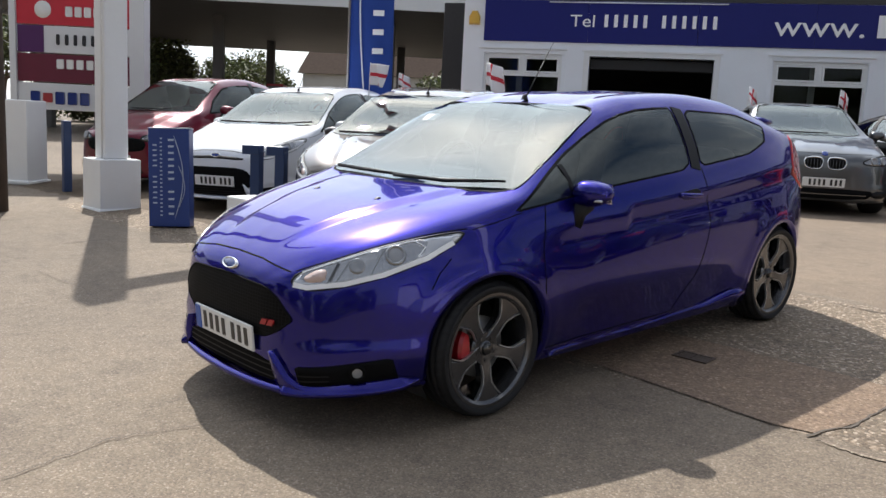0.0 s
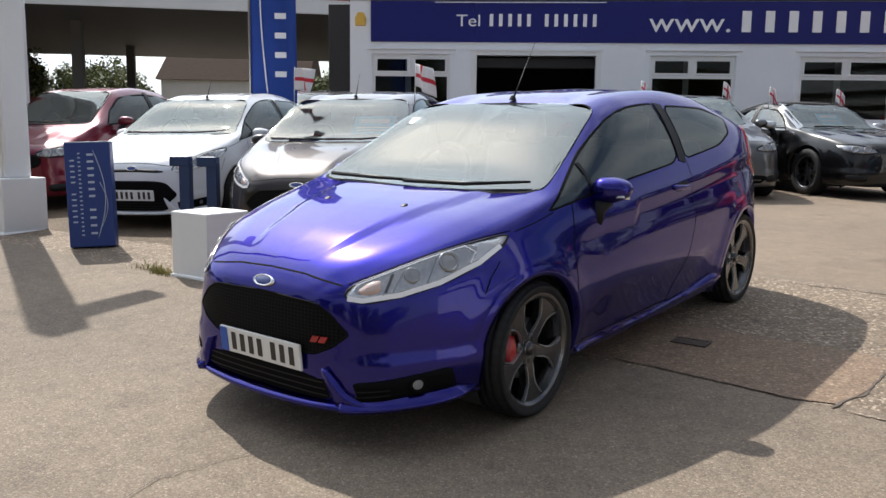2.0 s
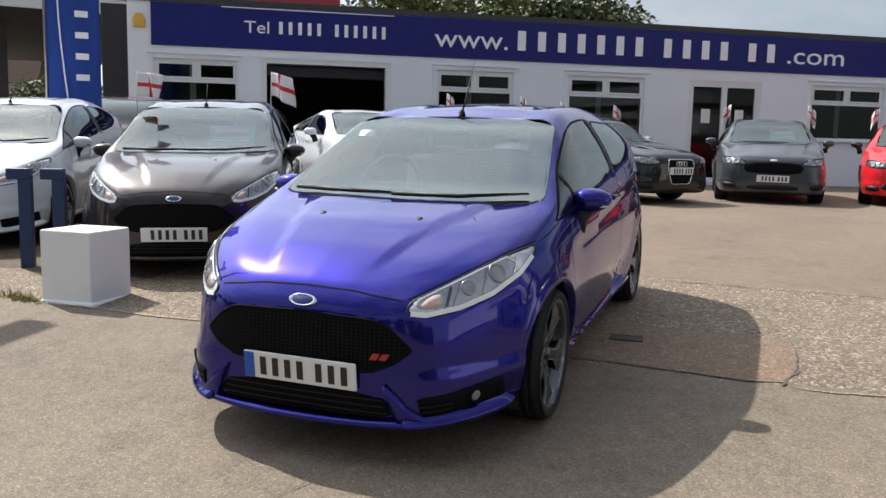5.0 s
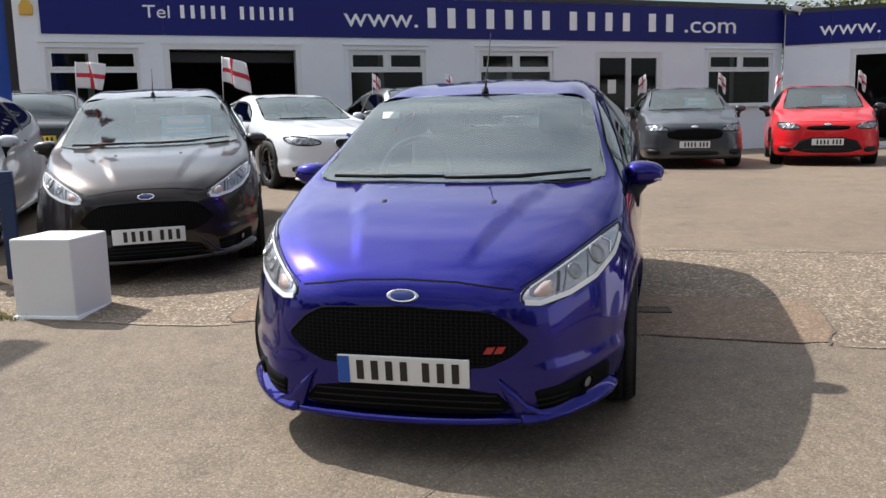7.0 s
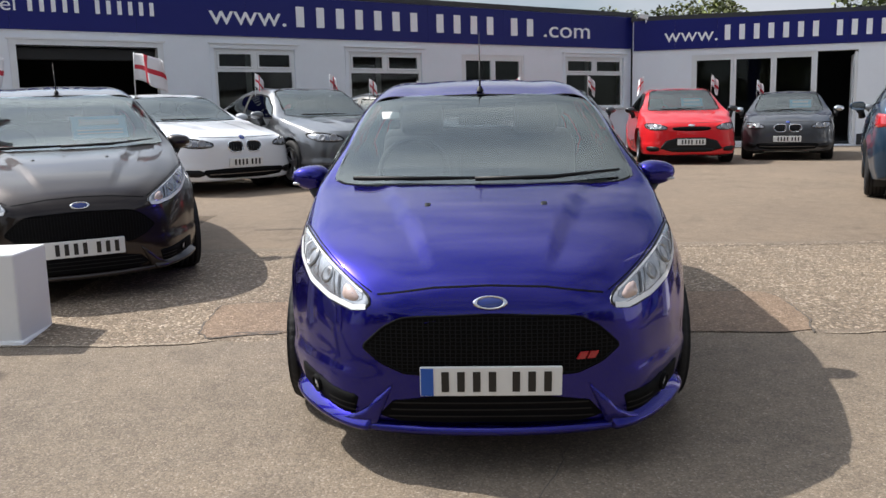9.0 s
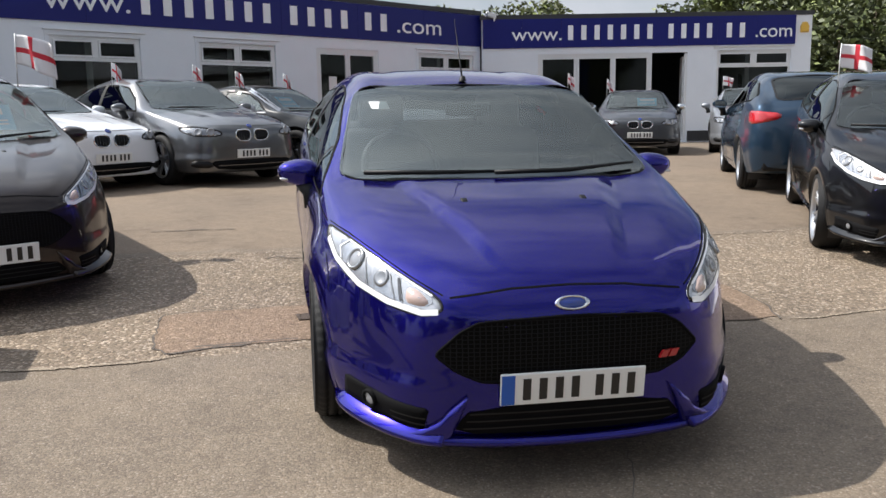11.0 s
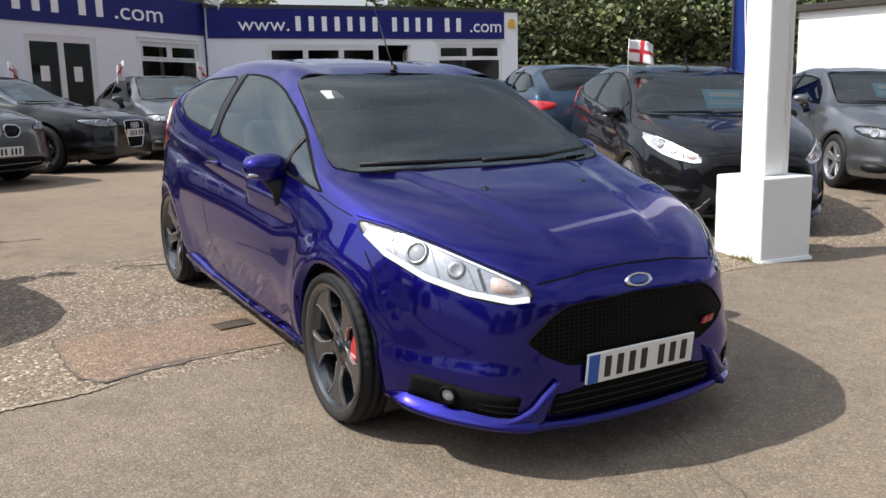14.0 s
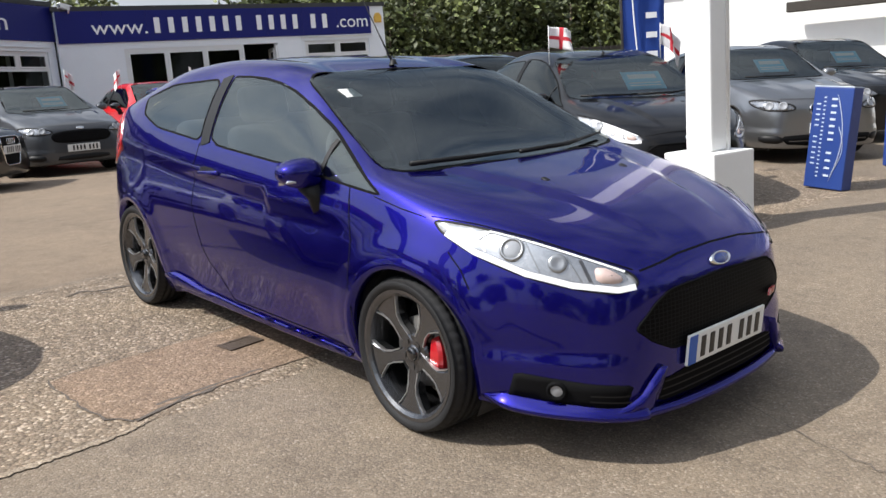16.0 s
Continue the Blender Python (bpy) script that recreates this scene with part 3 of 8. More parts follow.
def wheel_meshes(radius, rim_r, width, style, rim_mat):
    key = (radius, rim_r, width, style, rim_mat.name)
    if key in WHEELS:
        return WHEELS[key]
    w = width / 2
    tread = style == "five"
    tyre = lathe("tyre", [(rim_r - 0.012, -w * 0.82), (rim_r + 0.012, -w * 0.98), (radius - 0.022, -w), (radius - 0.004, -w * 0.82), (radius, -w * 0.4), (radius, w * 0.4), (radius - 0.004, w * 0.80), (radius - 0.020, w * 0.99), (rim_r + 0.03, w * 1.04), (rim_r + 0.008, w * 0.98), (rim_r - 0.004, w * 0.9), (rim_r - 0.012, w * 0.7)], RUBBER, 64) if not tread else lathe("tyre", [(rim_r - 0.012, -w * 0.82), (rim_r + 0.012, -w * 0.98), (radius - 0.022, -w), (radius - 0.004, -w * 0.82)] + [q for c in (-0.55, -0.18, 0.18, 0.55) for q in ((radius, w * (c - 0.05)), (radius - 0.007, w * (c - 0.04)), (radius - 0.007, w * (c + 0.04)), (radius, w * (c + 0.05)))] + [(radius - 0.002, w * 0.74), (radius - 0.008, w * 0.88), (radius - 0.020, w * 0.99), (rim_r + 0.034, w * 1.035), (rim_r + 0.031, w * 1.05), (rim_r + 0.020, w * 1.06), (rim_r + 0.013, w * 1.03), (rim_r + 0.006, w * 0.98), (rim_r - 0.004, w * 0.9), (rim_r - 0.012, w * 0.7)], RUBBER, 192)
    if tread:
        for v in tyre.vertices:
            r = math.hypot(v.co.y, v.co.z)
            j = int(round(math.atan2(v.co.z, v.co.y) * 192 / (2 * math.pi)))
            if r > radius - 0.0085 and abs(v.co.x) > 0.5 * w and j % 4 == 0:
                v.co.y, v.co.z = v.co.y * (1 - 0.0035 / r), v.co.z * (1 - 0.0035 / r)
    barrel = lathe("wheel", [(rim_r - 0.004, w * 0.9), (rim_r - 0.03, w * 0.55), (rim_r - 0.035, -w * 0.85), (rim_r - 0.006, -w * 0.9)], ALLOY_DARK, 48)
    lip = lathe("l", [(rim_r - 0.030, w * 0.62), (rim_r - 0.022, w * 0.88), (rim_r - 0.010, w * 0.97), (rim_r + 0.003, w * 0.98), (rim_r + 0.004, w * 0.88)], rim_mat, 56)
    V = [tuple(v.co) for v in lip.vertices]
    F = [tuple(p.vertices) for p in lip.polygons]
    metas = [(V, F)]

    def spoke(a, prof):
        """prof: rows (r, half width, face x, depth)."""
        v, f = [], []
        ca, sa = math.cos(a), math.sin(a)
        for r, hw, x, dep, sh in prof:
            for s, xx in ((-0.86, x - dep), (-1, x - 0.009), (-0.74, x), (0.74, x), (1, x - 0.009), (0.86, x - dep)):
                t = s * hw + sh
                v.append((xx, r * ca - t * sa, r * sa + t * ca))
        k = len(prof)
        for i in range(k - 1):
            for j in range(5):
                q = i * 6 + j
                f.append((q, q + 1, q + 7, q + 6))
        return v, f
    face = w * 0.80
    edges = []
    if style == "five":
        for i in range(5):
            a = -math.pi / 2 + i * 2 * math.pi / 5
            rows = [(0.03, 0.036, face * 0.72, 0.05, 0), (0.07, 0.028, face * 0.80, 0.05, 0), (rim_r * 0.48, 0.0235, face * 0.90, 0.05, 0), (rim_r * 0.62, 0.029, face * 0.95, 0.05, 0), (rim_r * 0.78, 0.058, face * 0.99, 0.05, 0), (rim_r * 0.87, 0.082, face * 1.02, 0.045, 0), (rim_r * 0.93, 0.122, face * 1.03, 0.04, 0), (rim_r - 0.006, 0.134, face * 1.04, 0.035, 0)]
            metas.append(spoke(a, rows))
            # thin silver strips stand in for sky highlights on the bevelled edges
            for s in (-1, 1):
                edges.append(spoke(a, [(r, 0.0028, x + 0.0004, 0.012, s * (hw - 0.0015)) for r, hw, x, dep, sh in rows[1:6]]))
    elif style == "ten":
        for i in range(5):
            for s in (-1, 1):
                a = math.pi / 2 + i * 2 * math.pi / 5 + s * 0.17
                metas.append(spoke(a, [(0.03, 0.016, face * 0.72, 0.04, 0), (rim_r * 0.5, 0.014, face * 0.9, 0.04, 0), (rim_r - 0.012, 0.020, face * 1.02, 0.03, 0)]))
    else:
        for i in range(7):
            for s in (-1, 1):
                a = i * 2 * math.pi / 7 + s * 0.13
                metas.append(spoke(a, [(0.03, 0.013, face * 0.72, 0.04, 0), (rim_r * 0.45, 0.010, face * 0.85, 0.04, 0), (rim_r - 0.012, 0.013, face * 1.0, 0.03, 0)]))
    hub = lathe("h", [(0.0, face * 0.78), (0.026, face * 0.78), (0.034, face * 0.72), (0.070, face * 0.72), (0.078, face * 0.60), (0.078, face * 0.2)], rim_mat, 30)
    metas.append(([tuple(v.co) for v in hub.vertices], [tuple(p.vertices) for p in hub.polygons]))
    for i in range(5):
        a = i * 2 * math.pi / 5 + math.pi / 2 + 0.6
        v, f = cuboid(face * 0.70, face * 0.80, -0.009, 0.009, -0.009, 0.009)
        metas.append(([(x, y + 0.053 * math.cos(a), z + 0.053 * math.sin(a)) for x, y, z in v], f))
    rim = merged("rim", metas, rim_mat, False)
    trim = merged("edge_highlight", edges, ALLOY_SILVER, False) if edges else None
    disc = lathe("brake_disc", [(0.06, 0.02), (0.135 if radius > 0.25 else 0.1, 0.02), (0.135, 0.0), (0.06, 0.0)], STEEL, 40)
    WHEELS[key] = (barrel, tyre, rim, disc, trim)
    return WHEELS[key]


def add_wheels(car, radius, wb, track, rim_r=None, width=0.205, style="five", rim_mat=None, caliper=None, steer=0.0):
    rim_r = rim_r or radius * 0.745
    cap = lathe("centre_cap", [(0.0, 0.080), (0.020, 0.079), (0.027, 0.074), (0.028, 0.06)], GLOSS_BLACK, 24) if style == "five" else None
    b, t, r, dsc, trim = wheel_meshes(radius, rim_r, width, style, rim_mat or ALLOY_DARK)
    for y in (0.0, wb):
        for s in (1, -1):
            m = pose(s * (track / 2), y, radius, 0, 0, (0 if s > 0 else 180) + (steer if y == 0 else 0))
            w = part("wheel", b, car, "", m)
            part("tyre", t, w)
            part("rim", r, w)
            if trim:
                part("edge_highlight", trim, w, "silver strips standing in for highlights on the spoke edges")
            part("brake_disc", dsc, w)
            if cap:
                part("centre_cap", cap, w, "dark centre cap")
            if caliper and y == 0:
                fwd = -1 if (s > 0) else 1
                V, F = [], []
                for k in range(11):
                    a = radians(-34 + 6.8 * k)
                    e = 0.014 * (abs(k - 5) / 5) ** 2
                    for rr, xx in ((0.088 + e, 0.026), (0.088 + e, 0.052 - e), (0.100 + e, 0.062 - e), (0.146 - e, 0.062 - e), (0.158 - e, 0.050 - e), (0.158 - e, 0.0)):
                        V.append((xx, fwd * rr * math.cos(a), rr * math.sin(a) + 0.01))
                for k in range(10):
                    for j in range(5):
                        q = k * 6 + j
                        F.append((q, q + 1, q + 7, q + 6))
                F += [tuple(range(6)), tuple(range(65, 59, -1))]
                part("brake_caliper", mesh_of("brake_caliper", V, F, caliper, False), w, "red brake caliper")


# ---- small car parts ----
PLATE_BAR = mesh_of("plate_bar", *cuboid(0.004, 0.031, -0.0085, -0.0055, -0.038, 0.038), BAR_BLACK)


def plate(car, y, z, tilt, face="white", w=0.505, rz=0.0, band=False):
    """Number plate with plain bars in place of its characters."""
    s = 1 if face == "white" else -1
    m = pose(0, y, z, tilt, 0, rz if s > 0 else 180 + rz)
    p = part("number_plate", box("number_plate", (w, 0.012, 0.112), (0, 0, 0), PLATE_WHITE if face == "white" else PLATE_YELLOW, 0.004, 2), car, "", m)
    k = w / 0.505
    if band:
        part("plate_band", box("plate_band", (0.045 * k, 0.003, 0.104), (-0.227 * k, -0.0075, 0), PLATE_BLUE), p, "blue end band")
    x = -0.180 * k
    for i in range(7):
        part("plate_bar", PLATE_BAR, p, "", pose(x, 0, 0))
        x += (0.056 + (0.028 if i == 3 else 0)) * k
    return p


def mirror_part(car, side, at, paint, amber=True, size=(0.235, 0.13, 0.15)):
    """Door mirror: shell, glass, foot and indicator."""
    x, y, z = at
    bm = bmesh.new()
    bmesh.ops.create_uvsphere(bm, u_segments=20, v_segments=14, radius=0.5)
    for v in bm.verts:
        c = v.co
        p = [math.copysign(abs(2 * q) ** 0.80, q) / 2 for q in c]
        taper = 1.0 - 0.34 * max(0.0, p[0] + 0.5) ** 1.5
        yy = p[1] if p[1] < 0.12 else 0.12 + (p[1] - 0.12) * 0.15
        v.co = (p[0] * size[0] * 1.0, yy * size[1] * 1.25, p[2] * size[2] * taper + 0.012 * p[0])
    me = from_bm("mirror", bm, paint, True)
    mm = pose(side * x, y, z, 0, 0, 0) @ Matrix.Diagonal((side, 1, 1, 1)) @ pose(0, 0, 0, 0, 0, 12)
    shell = part("door_mirror", me, car, "", mm)
    part("mirror_glass", box("mirror_glass", (size[0] * 0.78, 0.004, size[2] * 0.66), (0, 0.032, 0.0), CHROME, 0.0), shell)
    part("mirror_foot", tube("mirror_foot", [(-0.03, -0.01, -0.04), (-0.06, -0.03, -0.09), (-0.075, -0.05, -0.15)], [0.050, 0.040, 0.046], BLACK_TRIM, 10), shell, "black mirror foot")
    if amber:
        part("indicator", box("indicator", (size[0] * 0.44, 0.016, 0.014), (size[0] * 0.17, -size[1] * 0.49, -size[2] * 0.17), LAMP_SILVER, 0.006, 2, True), shell, "clear indicator lens")


def antenna(car, at, length=0.34, lean=35):
    x, y, z = at
    base = part("aerial", lathe("aerial", [(0.0, 0.03), (0.012, 0.025), (0.022, 0.0)], BLACK_TRIM, 14), car, "", pose(x, y, z, 0, -90, 0))
    d = Vector((0, math.sin(radians(lean)), math.cos(radians(lean))))
    part("aerial_rod", tube("aerial_rod", [(x, y, z), Vector((x, y, z)) + d * 0.12, Vector((x, y, z)) + d * length], [0.0065, 0.0042, 0.0013], BLACK_TRIM, 6), car)


def wiper(car, shape, pts, d):
    line = []
    for p in pts:
        loc, nr = shape.hit(Vector(p), d)
        line.append(loc + nr * 0.022)
    part("wiper", tube("wiper", line, [0.011] * (len(line) - 1) + [0.006], BLACK_TRIM, 6), car)


def seat_part(car, x, y, z):
    bm = box_bm((0.48, 0.50, 0.16), (0, 0, 0), 0.06, 3)
    s = part("seat", from_bm("seat", bm, SEAT, True), car, "", pose(x, y, z))
    part("seat_back", from_bm("seat_back", box_bm((0.48, 0.14, 0.62), (0, 0.29, 0.34), 0.06, 3), SEAT, True), s, "", pose(0, 0, 0, -14))
    part("head_rest", from_bm("head_rest", box_bm((0.27, 0.10, 0.19), (0, 0.30, 0.76), 0.04, 3), SEAT, True), s, "", pose(0, 0, 0, -14))


def cabin(car, shape, yc, wheel_side=-1, seats=True, ye=2.2):
    """Floor tub, dashboard, steering wheel and seats."""
    v = shape.at(1.0)
    w, zbelt = v[4] - 0.07, v[5]
    part("cabin_floor", box("cabin_floor", (2 * w, ye - 0.1, 0.30), (0, 0.15 + ye / 2 + 0.1, 0.40), CABIN, 0.05), car)
    part("dashboard", from_bm("dashboard", box_bm((2 * w - 0.06, 0.46, 0.30), (0, yc + 0.28, zbelt - 0.20), 0.08, 3), CABIN, True), car)
    ring = [(math.cos(t) * 0.185, 0, math.sin(t) * 0.185) for t in np.linspace(0, 2 * math.pi, 24, endpoint=False)]
    sw = part("steering_wheel", tube("steering_wheel", ring, 0.016, CABIN, 8, True), car, "", pose(0.36 * wheel_side, yc + 0.60, zbelt - 0.02, -25))
    part("wheel_boss", box("wheel_boss", (0.34, 0.03, 0.06), (0, 0.01, 0), CABIN, 0.015), sw)
    if seats:
        for s in (-1, 1):
            seat_part(car, 0.36 * s, yc + 1.02, 0.50)
        part("rear_bench", from_bm("rear_bench", box_bm((2 * w - 0.2, 0.18, 0.55), (0, yc + 1.95, 0.80), 0.06, 3), SEAT, True), car, "", pose(0, 0, 0))


def price_card(car, at, m_rot, w=0.42, h=0.26):
    c = part("price_card", box("price_card", (w, 0.004, h), (0, 0, 0), CARD_BLUE), car, "pale blue price card with bars", pose(*at, *m_rot))
    metas = [cuboid(-w * 0.36, w * 0.36, -0.005, -0.002, h * 0.10, h * 0.34)]
    metas += [cuboid(-w * 0.4, w * 0.4, -0.005, -0.002, -h * (0.12 + 0.14 * i) - h * 0.05, -h * (0.12 + 0.14 * i)) for i in range(2)]
    part("card_bars", merged("card_bars", metas, PAPER), c)


def honeycomb():
    m, nt, p = mat("honeycomb_grille")
    co = coords(nt)
    mp = nt.nodes.new("ShaderNodeMapping")
    mp.inputs["Scale"].default_value = (1.0, 0.0, 1.35)
    link(nt, co, mp.inputs[0])
    v = nt.nodes.new("ShaderNodeTexVoronoi")
    v.feature = "DISTANCE_TO_EDGE"
    v.inputs["Scale"].default_value = 52.0
    v.inputs["Randomness"].default_value = 0.12
    link(nt, mp.outputs[0], v.inputs["Vector"])
    r = ramp(nt, v.outputs["Distance"], [(0.05, (0.010, 0.010, 0.011)), (0.14, (0.0008, 0.0008, 0.0008))])
    link(nt, r.outputs[0], p.inputs["Base Color"])
    p.inputs["Roughness"].default_value = 0.6
    p.inputs["Specular IOR Level"].default_value = 0.08
    bump(nt, p, r.outputs[0], 0.8, 0.01)
    return m


GRILLE = honeycomb()


def mirrored(pts):
    return [(-x, y, z) for x, y, z in pts]


def both(fn):
    """Calls fn for the car's left side and then, mirrored, for its right."""
    fn(False)
    fn(True)


# ---- the blue hatchback ----
FIESTA_ROWS = [
    (-0.805, 0.33, 0.06, 0.07, 0.39, 0.06, 0.44, 0.03, 0.46, 0.47),
    (-0.792, 0.205, 0.30, 0.33, 0.39, 0.28, 0.545, 0.18, 0.585, 0.595),
    (-0.768, 0.175, 0.44, 0.45, 0.40, 0.39, 0.59, 0.285, 0.635, 0.650),
    (-0.72, 0.165, 0.525, 0.532, 0.42, 0.467, 0.625, 0.35, 0.68, 0.705),
    (-0.62, 0.165, 0.605, 0.617, 0.44, 0.557, 0.665, 0.435, 0.735, 0.760),
    (-0.45, 0.17, 0.705, 0.728, 0.47, 0.668, 0.725, 0.53, 0.795, 0.820),
    (-0.2, 0.18, 0.780, 0.815, 0.53, 0.753, 0.785, 0.615, 0.862, 0.884),
    (0.0, 0.18, 0.805, 0.848, 0.56, 0.785, 0.822, 0.665, 0.900, 0.915),
    (0.2, 0.17, 0.805, 0.855, 0.56, 0.795, 0.862, 0.700, 0.940, 0.945),
    (0.5, 0.16, 0.805, 0.858, 0.56, 0.808, 0.905, 0.655, 1.078, 1.082),
    (0.97, 0.155, 0.805, 0.860, 0.57, 0.812, 0.945, 0.582, 1.290, 1.318),
    (1.3, 0.155, 0.805, 0.860, 0.58, 0.812, 0.968, 0.566, 1.338, 1.383),
    (1.775, 0.155, 0.805, 0.862, 0.59, 0.808, 1.005, 0.560, 1.352, 1.405),
    (2.2, 0.16, 0.81, 0.862, 0.60, 0.800, 1.045, 0.572, 1.325, 1.390),
    (2.5, 0.17, 0.805, 0.850, 0.60, 0.778, 1.070, 0.580, 1.270, 1.345),
    (2.8, 0.19, 0.76, 0.805, 0.60, 0.720, 1.080, 0.550, 1.195, 1.275),
    (2.93, 0.21, 0.72, 0.765, 0.59, 0.690, 1.045, 0.520, 1.120, 1.205),
    (3.02, 0.24, 0.66, 0.71, 0.57, 0.650, 0.955, 0.480, 1.010, 1.060),
    (3.08, 0.27, 0.57, 0.63, 0.55, 0.580, 0.830, 0.420, 0.880, 0.915),
    (3.12, 0.32, 0.40, 0.46, 0.53, 0.42, 0.70, 0.30, 0.735, 0.750),
    (3.14, 0.42, 0.15, 0.18, 0.51, 0.15, 0.58, 0.10, 0.60, 0.605),
]
def step01(t):
    t = max(0.0, min(1.0, t))
    return t * t * (3 - 2 * t)


def fiesta_creases(x, y, z):
    """Shoulder line, door scallop, raised bonnet centre and swollen arches."""
    if x > 0.5 and z < 1.0:
        fade = step01((y - 0.25) / 0.35) * step01((3.0 - y) / 0.4)
        d = 0.715 + 0.085 * y - z
        if 0 <= d < 0.22:
            x -= 0.020 * (1 - d / 0.22) ** 1.4 * fade
        elif -0.10 < d < 0:
            x += 0.006 * (1 + d / 0.10) * fade
        if 0.19 < z < 0.47:
            x -= 0.020 * math.sin(math.pi * (z - 0.19) / 0.28) * step01((y - 0.42) / 0.25) * step01((2.08 - y) / 0.25)
        for yc in (0.0, 2.489):
            r = math.hypot(y - yc, z - 0.30)
            x += 0.010 * step01((0.47 - r) / 0.09) if z > 0.2 else 0
    if y < -0.1 and x > 0.2 and z < 0.6:
        x += 0.016 * step01((0.405 - z) / 0.045) * step01((-0.12 - y) / 0.2) * step01((x - 0.3) / 0.15)
    if y < 0.24 and z > 0.62 and x < 0.6:
        xc = 0.20 + 0.27 * (y + 0.72) / 0.92
        z += 0.015 * step01((xc + 0.012 - x) / 0.024) * step01((y + 0.70) / 0.25) * step01((0.24 - y) / 0.12)
    return (x, z)


FIESTA = Shape(FIESTA_ROWS, 2.489, 0.299, fiesta_creases, 10)
F_SCREEN = [(0.0, 0.135, 0.935), (0.40, 0.155, 0.935), (0.64, 0.20, 0.938), (0.705, 0.27, 0.968), (0.648, 0.60, 1.128), (0.574, 0.985, 1.292), (0.30, 1.012, 1.318), (0.0, 1.02, 1.326)]
F_SCREEN = F_SCREEN + [(-x, y, z) for x, y, z in F_SCREEN[-2:0:-1]]
F_DOOR = [(0.8, 0.15, 0.870), (0.8, 0.70, 0.938), (0.8, 1.50, 0.998), (0.8, 1.575, 1.318), (0.8, 1.42, 1.317), (0.8, 1.25, 1.307), (0.8, 1.10, 1.284), (0.8, 0.95, 1.248), (0.8, 0.78, 1.186), (0.8, 0.60, 1.107), (0.8, 0.38, 0.993)]
F_QUARTER = [(0.8, 1.60, 1.006), (0.8, 2.12, 1.052), (0.8, 2.36, 1.115), (0.8, 2.455, 1.205), (0.8, 2.22, 1.278), (0.8, 1.68, 1.308)]
F_REAR = [(0.0, 3.0, 1.0), (0.48, 3.0, 1.01), (0.50, 2.95, 1.09), (0.45, 2.9, 1.175), (0.0, 2.9, 1.195), (-0.45, 2.9, 1.175), (-0.50, 2.95, 1.09), (-0.48, 3.0, 1.01)]
F_LAMP = [(0.722, -0.045, 0.800), (0.668, -0.22, 0.785), (0.590, -0.40, 0.748), (0.495, -0.57, 0.695), (0.405, -0.678, 0.650), (0.383, -0.695, 0.606), (0.43, -0.68, 0.582), (0.49, -0.655, 0.584), (0.575, -0.57, 0.603), (0.665, -0.43, 0.640), (0.722, -0.26, 0.695), (0.742, -0.12, 0.755)]
DIAG = (-0.62, 0.72, -0.30)
F_GRILLE = [(0.468, 0, 0.480), (0.385, 0, 0.560), (0.315, 0, 0.596), (0.0, 0, 0.607), (-0.315, 0, 0.596), (-0.385, 0, 0.560), (-0.468, 0, 0.480), (-0.40, 0, 0.425), (-0.30, 0, 0.380), (0.30, 0, 0.380), (0.40, 0, 0.425)]
F_INTAKE = [(0.335, 0, 0.305), (0.425, 0, 0.205), (0.0, 0, 0.198), (-0.425, 0, 0.205), (-0.335, 0, 0.305)]
F_FOG = [(0.455, -0.72, 0.295), (0.60, -0.62, 0.310), (0.735, -0.46, 0.335), (0.742, -0.44, 0.240), (0.62, -0.62, 0.222), (0.485, -0.72, 0.214)]
FDIR = (0, 1, 0)
SCREEN_DIR = (0, 0.5, -0.866)
SDIR = (-1, 0, 0)
FOGDIR = (-0.5, 0.86, 0)


